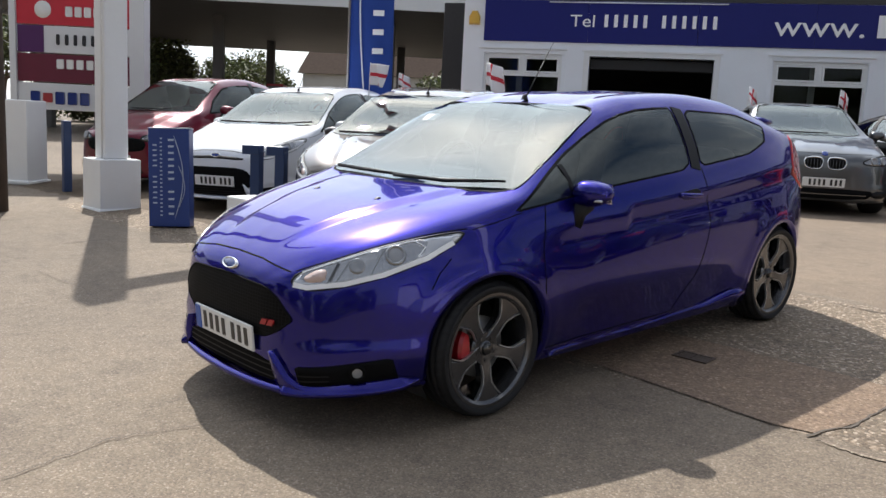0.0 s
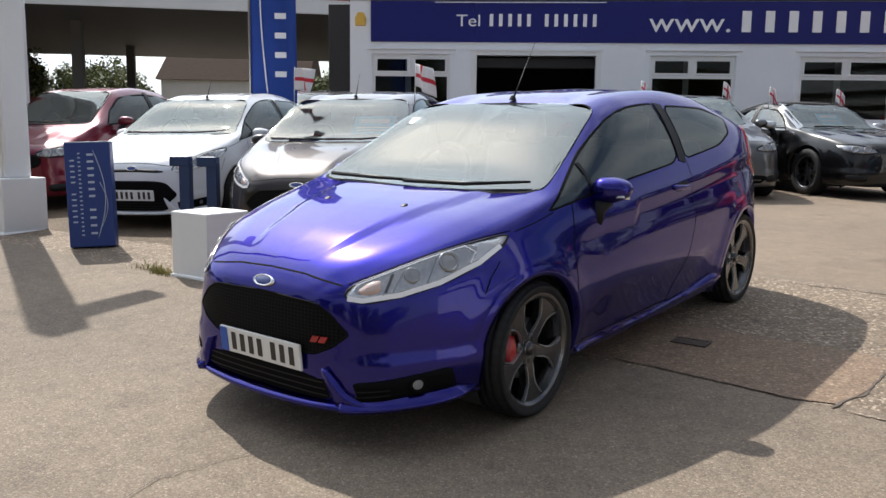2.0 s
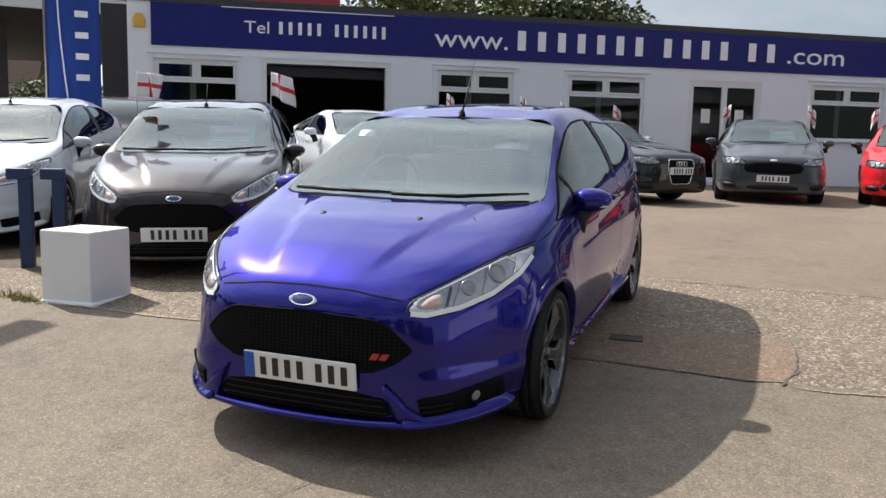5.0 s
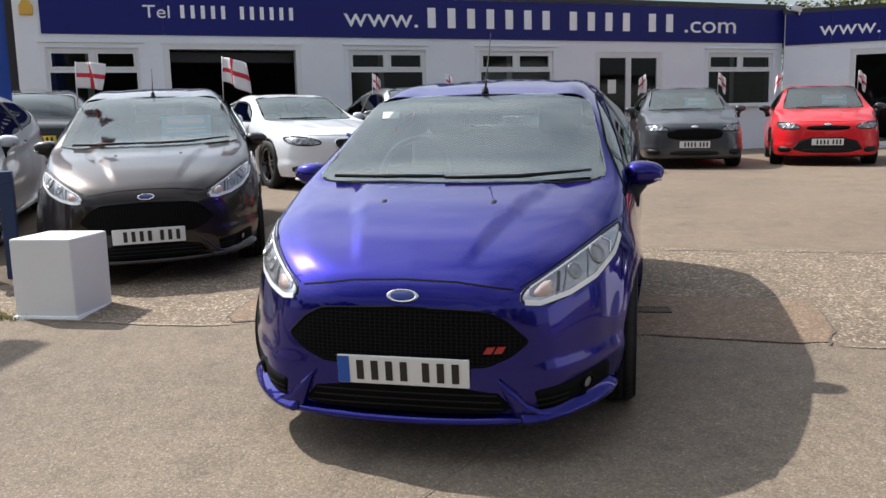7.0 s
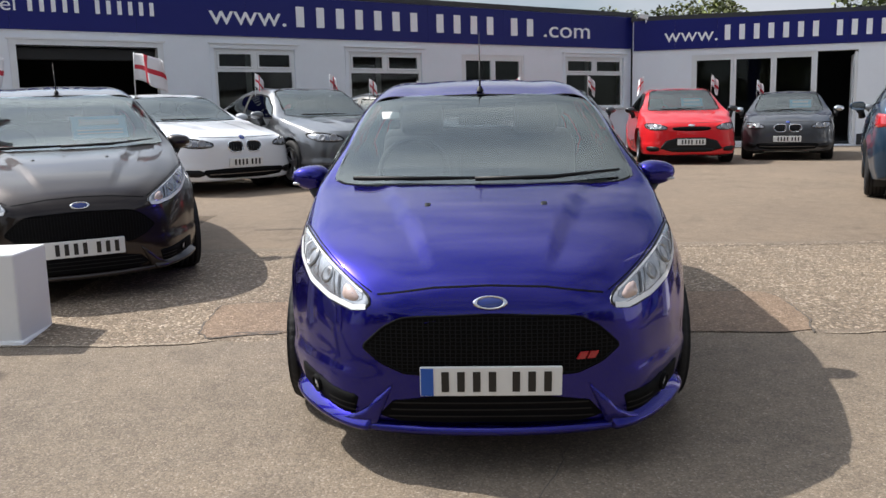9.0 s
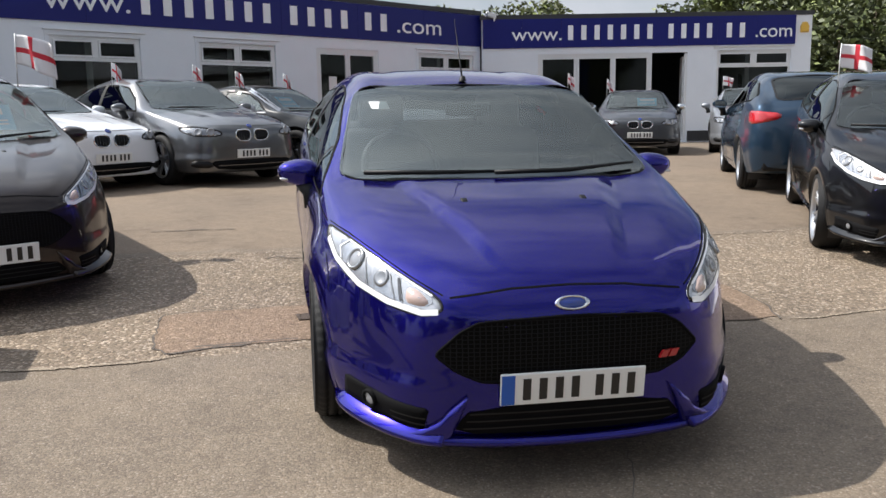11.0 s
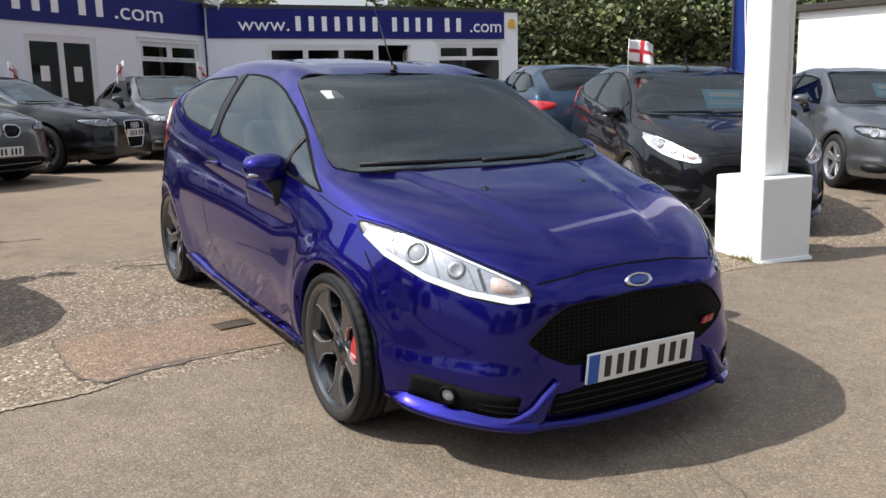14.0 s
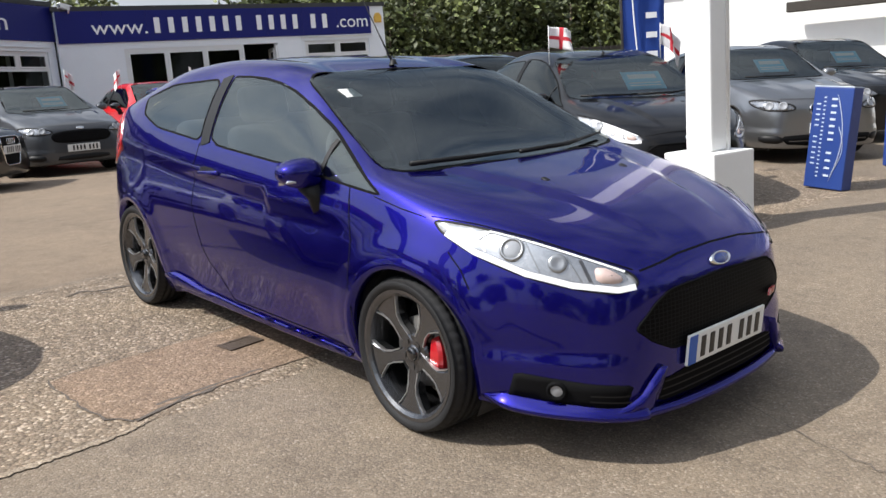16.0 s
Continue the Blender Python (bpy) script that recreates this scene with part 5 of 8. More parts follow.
HEAD, BASE = 2.80, 0.05
A_LEN = 18.75
openings_a = [(0.50, 2.24, 1.42, HEAD), (2.80, 5.46, 0.0, 2.78), (6.60, 8.42, 1.42, HEAD), (9.76, 11.72, 1.42, HEAD), (12.90, 14.88, 0.30, HEAD), (16.30, 18.45, 1.42, HEAD)]
FA0 = FA @ pose(-0.6, 0, 0)
wa = local_facade(0, 0, 0, "wall_front", A_LEN, 0.28, BASE, 3.95, openings_a, "white rendered showroom wall with openings")
wa.matrix_basis = FA0
openings_b = [(1.62, 5.98, 0.25, 2.80), (6.84, 9.00, 1.46, HEAD + 0.03)]
wb_ = local_facade(0, 0, 0, "wall_side", LB, 0.28, BASE, 3.80, openings_b, "white rendered showroom wing wall")
wb_.matrix_basis = FB
ends = part("wall_end", box("wall_end", (0.28, 7.0, 3.75), (0.14, 3.78, 1.925), WALL_WHITE), None, "", FB @ pose(LB - 0.28, 0, 0))
tagged(ends, "white rendered end wall of the showroom", "wall", kind="structure")
ends = part("wall_end_west", box("wall_end_west", (0.28, 7.0, 3.9), (0.14, 3.78, 2.0), WALL_WHITE), None, "", FA0)
tagged(ends, "white rendered west end wall of the showroom", "wall", kind="structure")
# added partition, blocks the view out through the open inner corner
tagged(part("wall_partition", box("wall_partition", (0.2, 6.8, 3.8), (A_LEN - 0.12, 3.75, 1.98), ROOM_SHADE), None, "", FA0), "plain added partition inside the showroom, coloured near-black as shade", "wall", kind="structure")
tagged(part("wall_back", box("wall_back", (A_LEN + 3, 0.25, 3.9), (A_LEN / 2 + 1, 7.2, 2.0), ROOM_SHADE), None, "", FA0), "plain back wall of the showroom, coloured near-black as shade", "wall", kind="structure")
tagged(part("wall_back_wing", box("wall_back_wing", (LB, 0.25, 3.7), (LB / 2, 7.2, 1.9), ROOM_SHADE), None, "", FB), "plain back wall of the wing, coloured near-black as shade", "wall", kind="structure")
tagged(part("floor", box("floor", (A_LEN - 0.6, 6.8, 0.1), (A_LEN / 2, 3.7, 0.28), ROOM_SHADE), None, "", FA0), "showroom floor, coloured near-black as shade", "floor", kind="structure")
tagged(part("floor_wing", box("floor_wing", (LB - 0.6, 6.8, 0.1), (LB / 2, 3.7, 0.27), ROOM_SHADE), None, "", FB), "wing floor, coloured near-black as shade", "floor", kind="structure")
tagged(part("ceiling", box("ceiling", (A_LEN + 0.1, 7.5, 0.12), (A_LEN / 2, 3.72, 4.01), ROOF_EDGE), None, "", FA0), "flat roof with dark felt edge", "roof", kind="structure")
tagged(part("ceiling_wing", box("ceiling_wing", (LB + 0.1, 7.5, 0.12), (LB / 2, 3.72, 3.86), ROOF_EDGE), None, "", FB), "flat roof of the wing with dark felt edge", "roof", kind="structure")
tagged(part("plinth_band", box("plinth_band", (3.55, 0.02, 0.30), (6.02 + 1.78, -0.012, 0.38), PLINTH_BLACK), None, "", FB), "black painted band at the wall foot", "trim", kind="structure")
wins = [(0.50, 2.24), (6.60, 8.42), (9.76, 11.72), (16.30, 18.45)]
for k, (a, b) in enumerate(wins):
    window_unit(k + 1, FA0, a, b, 1.42, HEAD)
window_unit(5, FB, 6.84, 9.00, 1.46, HEAD + 0.03)


def garage_opening():
    d = thing("door_1", FA0 @ pose(2.80, 0, 0.28), "wide open workshop doorway with white frame and dark inside", "door", kind="structure")
    part("door_frame", merged("door_frame", [cuboid(-0.09, 0.03, -0.03, 0.2, 0, 2.50), cuboid(2.63, 2.75, -0.03, 0.2, 0, 2.50), cuboid(-0.09, 2.75, -0.03, 0.2, 2.50, 2.60), cuboid(-0.13, 2.79, -0.06, 0.0, 2.60, 2.63)], UPVC), d)
    part("shutter_box", box("shutter_box", (2.60, 0.25, 0.22), (1.33, 0.35, 2.36), INTERIOR, 0.02), d, "dark rolled shutter")


garage_opening()


def double_door(number, base, s0, s1, z0, z1, leaves, label, papers=True):
    d = thing("door_%d" % number, base @ pose(s0, 0, z0), label, "door", kind="structure")
    w, h = s1 - s0, z1 - z0
    fr = 0.07
    part("door_frame", merged("door_frame", [cuboid(0, fr, 0.02, 0.12, 0, h), cuboid(w - fr, w, 0.02, 0.12, 0, h), cuboid(fr, w - fr, 0.02, 0.12, h - fr, h)], UPVC), d)
    lw = (w - 2 * fr) / leaves
    for k in range(leaves):
        a, b = fr + k * lw, fr + (k + 1) * lw
        st = 0.075
        leaf = part("door_leaf", merged("door_leaf", [cuboid(a + 0.003, a + st, 0.03, 0.09, 0.02, h - fr), cuboid(b - st, b - 0.003, 0.03, 0.09, 0.02, h - fr), cuboid(a + st, b - st, 0.03, 0.09, 0.02, 0.14), cuboid(a + st, b - st, 0.03, 0.09, h - fr - st, h - fr)], UPVC), d)
        part("pane", mesh_of("pane", [(a + st, 0.06, 0.14), (b - st, 0.06, 0.14), (b - st, 0.06, h - fr - st), (a + st, 0.06, h - fr - st)], [(0, 1, 2, 3)], GLASS_ROOM), leaf)
        if papers:
            part("notice", box("notice", (0.24, 0.004, 0.34), ((a + b) / 2 - 0.02, 0.045, h * 0.66), PAPER), leaf, "white paper notice")
            part("door_handle", box("door_handle", (0.025, 0.05, 0.22), (b - 0.04 if k == 0 else a + 0.04, 0.01, 1.0), STEEL, 0.008), leaf)
    return d


double_door(2, FA0, 12.90, 14.88, 0.30, HEAD, 2, "white framed glazed double doors with paper notices")
double_door(3, FB, 1.62, 4.95, 0.25, 2.80, 3, "white framed sliding glass doors, partly open", False)
part("door_post", box("door_post", (0.07, 0.1, 2.5), (5.94, 0.06, 1.5), UPVC), bpy.data.objects["door_3"], "", pose(-1.62, 0, -0.25))
open_leaf = part("open_leaf", merged("open_leaf", [cuboid(0, 0.07, -0.03, 0.03, 0, 2.4), cuboid(0.85, 0.92, -0.03, 0.03, 0, 2.4), cuboid(0.07, 0.85, -0.03, 0.03, 0, 0.12), cuboid(0.07, 0.85, -0.03, 0.03, 2.3, 2.4)], UPVC), bpy.data.objects["door_3"], "open glazed leaf", pose(4.30, 0.20, 0.03, 0, 0, 78))


def letter_bars(base, s0, s1, z0, z1, words, parent, y=-0.012, mat_=None):
    """Plain strokes standing in for the letters of a name: (start, end, letters) along the sign."""
    for a, b, n in words:
        step = (b - a) / n
        for k in range(n):
            x0, wd, st = a + k * step, step * 0.80, min(0.085, step * 0.2)
            h = z1 - z0
            part("letter_bar", mesh_of("letter_bar", *cuboid(x0 + wd * 0.22, x0 + wd * 0.70, y, y + 0.02, z0, z1), mat_ or SIGN_WHITE), parent, "", base)


def words(text, size, base, parent, material, width=None):
    cu = bpy.data.curves.new("sign_word", "FONT")
    cu.body, cu.size, cu.extrude = text, size, 0.008
    cu.materials.append(material)
    ob = new("sign_word", cu)
    bpy.context.view_layer.update()
    if width:
        sx = width / max(0.01, ob.dimensions.x)
    else:
        sx = 1
    ob.parent = parent
    ob.matrix_basis = base @ pose(0, 0, 0, 90) @ Matrix.Diagonal((sx, 1, 1, 1))
    return ob


def fascia(base, s0, s1, z0, z1, label):
    f = thing("fascia_sign", base, label, "sign")
    n = 8
    for k in range(n):
        a, b = s0 + (s1 - s0) * k / n, s0 + (s1 - s0) * (k + 1) / n
        part("sign_panel", box("sign_panel", (b - a - 0.003, 0.03, z1 - z0), ((a + b) / 2, -0.02, (z0 + z1) / 2), SIGN_BLUE, 0.002, 1), f)
    return f


fa = fascia(FA0, 0.47, A_LEN + 0.03, 3.06, 3.94, "long dark blue fascia board with white lettering on the showroom")
words("Tel", 0.36, pose(2.36, -0.037, 3.40), fa, SIGN_WHITE, 0.52)
letter_bars(pose(0, 0, 0), 0, 0, 3.40, 3.66, [(3.06, 4.08, 5), (4.26, 5.50, 6)], fa, -0.055)
words("www.", 0.60, pose(6.53, -0.037, 3.30), fa, SIGN_WHITE, 1.72)
letter_bars(pose(0, 0, 0), 0, 0, 3.30, 3.74, [(8.40, 11.82, 7), (12.07, 14.08, 4), (14.34, 15.38, 2)], fa, -0.055)
words(".com", 0.60, pose(15.48, -0.037, 3.30), fa, SIGN_WHITE, 1.62)
fb = fascia(FB, 0.02, 9.10, 2.98, 3.80, "dark blue fascia board with white lettering on the showroom wing")
words("www.", 0.54, pose(0.86, -0.037, 3.19), fb, SIGN_WHITE, 1.44)
letter_bars(pose(0, 0, 0), 0, 0, 3.19, 3.60, [(2.42, 5.10, 7), (5.33, 6.82, 4), (7.02, 7.78, 2)], fb, -0.055)
words(".com", 0.54, pose(7.90, -0.037, 3.19), fb, SIGN_WHITE, 1.06)
tagged(part("light_rail", tube("light_rail", [(1.9, -0.10, 3.90), (5.6, -0.10, 3.90)], 0.012, UPVC, 6), None, "", FA0), "thin pale rail along the fascia top", "rail")


def alarm_box(base, s, z):
    a = thing("alarm_box", base @ pose(s, 0, z), "yellow burglar alarm box on the white wall", "alarm")
    me = mesh_of("alarm_case", [(x * w, y, zz) for y, k in ((-0.08, 0.85), (-0.002, 1.0)) for zz, w, x in ((-0.15 * k, 0.12 * k, -1), (-0.15 * k, 0.12 * k, 1), (0.02 * k, 0.13 * k, 1), (0.15 * k, 0.06 * k, 1), (0.15 * k, 0.06 * k, -1), (0.02 * k, 0.13 * k, -1))], [(0, 1, 2, 3, 4, 5), (6, 11, 10, 9, 8, 7)] + [(i, i + 6, (i + 1) % 6 + 6, (i + 1) % 6) for i in range(6)], ALARM_YELLOW)
    part("alarm_case", me, a)


alarm_box(FA0, 0.24, 3.55)
alarm_box(FB, 9.36, 3.45)


def cctv(base, s, z, rz):
    c = thing("security_camera", base @ pose(s, 0, z), "white security camera on a wall bracket", "camera")
    part("bracket", tube("bracket", [(0, 0.0, -0.02), (0, -0.12, -0.02), (0, -0.16, 0.04)], 0.022, UPVC, 8), c)
    part("housing", box("housing", (0.13, 0.42, 0.14), (0, -0.1, 0.12), UPVC, 0.02, 2), c, "", pose(0, 0, 0, -8, 0, rz))
    part("lens", box("lens", (0.09, 0.02, 0.09), (0, -0.315, 0.12), GLOSS_BLACK, 0.01), c, "", pose(0, 0, 0, -8, 0, rz))


cctv(FA0, 0.42, 3.98, 30)
cctv(FB, 0.35, 3.78, -50)
tagged(part("step", box("step", (2.2, 0.5, 0.14), (13.9, -0.25, 0.30), WALL_WHITE, 0.02), None, "", FA0), "low white doorstep", "step", kind="structure")


# ---- forecourt furniture ----
def pillar(x, y, rz, size, base_h, shaft, height, label, arm=False):
    p = thing("pillar", pose(x, y, gz(x, y), 0, 0, rz), label, "pillar", "white pillars")
    part("base", from_bm("base", box_bm((size, size, base_h + 0.3), (0, 0, base_h / 2 - 0.15), 0.012, 2), PLINTH_WHITE), p)
    skirt = box_bm((size + 0.05, size + 0.05, 0.10), (0, 0, -0.035), 0.03, 2)
    part("mortar_foot", from_bm("mortar_foot", skirt, PLINTH_WHITE), p)
    if shaft:
        part("shaft", from_bm("shaft", box_bm((shaft, shaft, height - base_h), (0, 0, base_h + (height - base_h) / 2), 0.018, 2), PLINTH_WHITE), p)
        part("moulding", tube("moulding", [(shaft * 0.28, -shaft / 2 - 0.004, base_h), (shaft * 0.28, -shaft / 2 - 0.004, height - 0.05)], 0.012, PLINTH_WHITE, 8), p)
    if arm:
        part("lamp_arm", box("lamp_arm", (0.22, 0.75, 0.16), (0.0, 0.40, height - 0.35), PLINTH_WHITE, 0.02), p)
    return p


pillar(3.17, 1.17, -7, 0.475, 0.60, 0.24, 4.9, "white painted masonry pillar on a square plinth")
pillar(-6.33, 1.07, 3, 0.47, 0.56, 0.27, 4.9, "white painted masonry pillar on a square plinth beside the sign board", True)
pl = pillar(-2.80, 0.97, 4, 0.42, 0.50, None, 0, "white painted masonry plinth without a shaft, on the asphalt edge")


def board_sign(x, y, rz, lean, w=0.40, h=0.96, roll=0.0):
    """Blue printed board: drawn with plain bars and a swoosh."""
    b = thing("board_sign", pose(x, y, gz(x, y) + 0.01, -lean, roll, rz), "blue advertising board with pale vertical lettering, leaning on the ground", "sign", "blue boards")
    part("board", box("board", (w, 0.16, h), (0, 0, h / 2), BOARD_BLUE, 0.01, 2), b)
    part("top_edge", box("top_edge", (w + 0.004, 0.164, 0.010), (0, 0, h + 0.004), SIGN_PALE, 0.003), b, "pale top edge")
    for x0, sz, words_, thick in ((-0.005, 0.055, ((0.10, 0.40, 4), (0.46, 0.92, 7)), 0.020), (-0.085, 0.022, ((0.10, 0.92, 20),), 0.012), (-0.155, 0.040, ((0.22, 0.54, 6), (0.60, 0.86, 5)), 0.014)):
        for za, zb, n in words_:
            bar = mesh_of("letter_bar", *cuboid(x0, x0 + sz, -0.0835, -0.079, 0, thick), SIGN_PALE)
            for k in range(n):
                part("letter_bar", bar, b, "", pose(0, 0, h * (za + (zb - za) * (k + 0.3) / n)))
    pts = [(0.05 + 0.09 * math.sin(t), -0.084, h * 0.08 + h * 0.85 * (1 - t / 3.1)) for t in np.linspace(0, 3.1, 14)]
    part("swoosh", tube("swoosh", pts, [0.001] + [0.004] * 12 + [0.001], SIGN_PALE, 5), b, "thin pale curve")
    pts = [(0.095 + 0.06 * math.sin(t), -0.084, h * 0.2 + h * 0.42 * (1 - t / 3.1)) for t in np.linspace(0, 3.1, 10)]
    part("swoosh", tube("swoosh", pts, 0.003, SIGN_PALE, 5), b, "thin pale curve")


board_sign(-4.66, 1.03, 49, 4, roll=-2)
board_sign(5.42, 1.28, -98, 5, roll=4)
board_sign(7.35, 1.30, -98, 3, roll=1)


def feather_banner(x, y, z0, z1, w, rz, label):
    f = thing("feather_banner", pose(x, y, gz(x, y), 0, 0, rz), label, "banner", "blue banners")
    part("base", box("base", (0.5, 0.5, 0.06), (-w / 2, 0, 0.03), IRON, 0.02), f)
    part("pole", tube("pole", [(-w / 2, 0, 0.05), (-w / 2, 0, z1 * 0.7), (-w / 2 + 0.05, 0, z1 * 0.95), (0.0, 0, z1 + 0.15)], [0.022, 0.018, 0.012, 0.008], STEEL, 8), f)
    n, k = 26, 8
    V = [(-w / 2 + w * (i / k) * (1.0 if j < n - 5 else 1.0 - 0.12 * (j - n + 5)), 0.035 * math.sin(i * 0.9 + j * 0.35) * (i / k), z0 + (z1 - z0) * j / n) for j in range(n + 1) for i in range(k + 1)]
    F = [(j * (k + 1) + i, j * (k + 1) + i + 1, (j + 1) * (k + 1) + i + 1, (j + 1) * (k + 1) + i) for j in range(n) for i in range(k)]
    cloth = mesh_of("cloth", V, F, BANNER_BLUE, True)
    o = part("cloth", cloth, f)
    sd = o.modifiers.new("thick", "SOLIDIFY")
    sd.thickness = 0.004
    for q in range(9):
        z = z0 + 0.35 + q * 0.27
        if z > z1 - 0.4:
            break
        part("letter_bar", mesh_of("letter_bar", *cuboid(0.03, 0.19, -0.045, -0.041, z + 0.03, z + 0.11), SIGN_WHITE), f)
    pts = [(-0.08 - 0.09 * math.sin(t), -0.045, z0 + 0.15 + (z1 - z0 - 0.5) * t / 3.1) for t in np.linspace(0, 3.1, 16)]
    part("swoosh", tube("swoosh", pts, 0.011, SIGN_WHITE, 5), f, "thin pale curve")


feather_banner(-6.85, 5.05, 1.25, 4.6, 0.66, 42, "tall blue feather banner with pale lettering")
feather_banner(7.75, 5.00, 0.9, 4.6, 0.62, -38, "tall blue feather banner with pale lettering beside parked cars")


def barrier(x, y, rz):
    b = thing("barrier_posts", pose(x, y, gz(x, y), 0, 0, rz), "pair of dark blue square barrier posts with flat arms", "bollard")
    for k in (0, 1):
        part("post", box("post", (0.10, 0.10, 0.78), (0.26 * k, 0, 0.39), POST_BLUE, 0.008), b)
        part("arm", box("arm", (0.18, 0.12, 0.09), (0.26 * k - 0.045, 0, 0.785), POST_BLUE, 0.008), b)


barrier(-4.05, 1.62, 33)
tagged(part("utility_pole", tube("utility_pole", [(-6.78, -0.06, gz(-6.8, 0) - 0.3), (-6.80, -0.06, 3), (-6.83, -0.05, 8)], [0.16, 0.145, 0.12], WOOD_POLE, 20)), "dark weathered wooden utility pole", "pole")
tagged(part("gate_post", from_bm("gate_post", box_bm((0.10, 0.10, 0.92), (-8.08, 1.15, gz(-8, 1.1) + 0.46), 0.01), POST_BLUE)), "short dark blue square post", "post")
wb0 = thing("white_block", pose(-9.45, 1.0, gz(-9.4, 1.0), 0, 0, 40), "tall white painted masonry block", "plinth")
part("block", from_bm("block", box_bm((0.46, 0.46, 1.30), (0, 0, 0.5), 0.015), PLINTH_WHITE), wb0)
part("mortar_foot", from_bm("mortar_foot", box_bm((0.52, 0.52, 0.06), (0, 0, 0.02), 0.02), PLINTH_WHITE), wb0)


def totem():
    """Filling station price sign: plain coloured panels, brands drawn as shapes."""
    t = thing("totem_sign", pose(-10.95, 2.28, gz(-11, 2.2), 0, 0, 47), "tall filling station sign with red, white and maroon panels", "sign")
    part("frame", merged("frame", [cuboid(-1.05, -0.95, -0.11, 0.11, 0.92, 4.0), cuboid(0.88, 1.12, -0.12, 0.12, 0.0, 4.0)], CANOPY_WHITE), t)
    cols = [(0.95, 1.37, CANOPY_WHITE), (1.39, 1.83, plain("panel_maroon", (0.13, 0.008, 0.03), 0.4)), (1.85, 2.27, CANOPY_WHITE), (2.29, 2.75, plain("panel_red", (0.55, 0.02, 0.04), 0.4)), (2.77, 3.95, CANOPY_WHITE)]
    for z0, z1, mm in cols:
        part("panel", box("panel", (1.82, 0.14, z1 - z0), (-0.035, 0, (z0 + z1) / 2), mm, 0.006), t)
    violet = plain("panel_violet", (0.075, 0.01, 0.10), 0.4)
    part("panel_shape", box("panel_shape", (0.42, 0.01, 0.42), (-0.72, -0.077, 2.06), violet, 0.003), t, "violet block")
    for k in range(5):
        part("logo_bar", box("logo_bar", (0.15, 0.01, 0.20 if k != 1 else 0.15), (-0.66 + 0.2 * k, -0.077, 1.14), CANOPY_RED if k == 1 else BADGE_BLUE, 0.02), t)
        part("logo_bar", box("logo_bar", (0.11, 0.01, 0.15), (-0.25 + 0.16 * k, -0.077, 1.68), PAPER, 0.02), t)
        part("logo_bar", box("logo_bar", (0.05, 0.01, 0.17), (-0.28 + 0.14 * k, -0.077, 2.06), ROOF_EDGE, 0.02), t)
        part("logo_bar", box("logo_bar", (0.11, 0.01, 0.16), (-0.1 + 0.15 * k, -0.077, 2.50), PAPER, 0.02), t)
    part("logo_disc", lathe("logo_disc", [(0, 0.01), (0.13, 0.01), (0.135, 0)], PAPER, 24), t, "", pose(-0.52, -0.075, 2.52, 0, 0, -90))


totem()


def canopy():
    """Filling station roof on columns."""
    c = thing("station_canopy", pose(-27.0, 2.2, 0, 0, 0, 48.5), "filling station canopy with red and white fascia on grey columns", "canopy")
    L, D = 24.0, 20.0
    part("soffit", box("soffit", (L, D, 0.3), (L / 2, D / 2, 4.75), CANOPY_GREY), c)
    for x0, x1, y0, y1 in ((-0.1, L + 0.1, -0.12, 0.0), (-0.1, 0.0, 0.003, D), (L, L + 0.1, 0.003, D)):
        part("fascia_band", mesh_of("fascia_band", *cuboid(x0, x1, y0, y1, 4.45, 4.85), CANOPY_WHITE), c, "white lower fascia band")
        part("fascia_board", mesh_of("fascia_board", *cuboid(x0, x1, y0 + (0.02 if y0 < 0 else 0), y1, 4.853, 5.75), CANOPY_RED), c, "red upper fascia board")
    for i in range(4):
        for j in (5.0, 14.5):
            part("column", box("column", (0.36, 0.36, 4.6), (2.5 + 6.1 * i, j, 2.35), COLUMN_GREY, 0.02), c)
    for i in range(4):
        for j in (5.0, 14.0):
            p = part("fuel_pump", box("fuel_pump", (0.55, 1.1, 1.9), (4.6 + 6.1 * i, j, 1.25), COLUMN_GREY, 0.05), c)
            part("pump_head", box("pump_head", (0.60, 0.9, 0.35), (4.6 + 6.1 * i, j, 2.1), CANOPY_RED, 0.03), p)


canopy()


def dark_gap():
    """A near-black box added as the shaded flank beside the showroom's west end."""
    tagged(part("gap_shade_box", box("gap_shade_box", (0.55, 0.30, 3.75), (-0.30, 0.55, 2.05), INTERIOR, 0.02), None, "", FA0), "near-black box standing in for the shaded gap beside the showroom", "screen", kind="structure")


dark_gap()


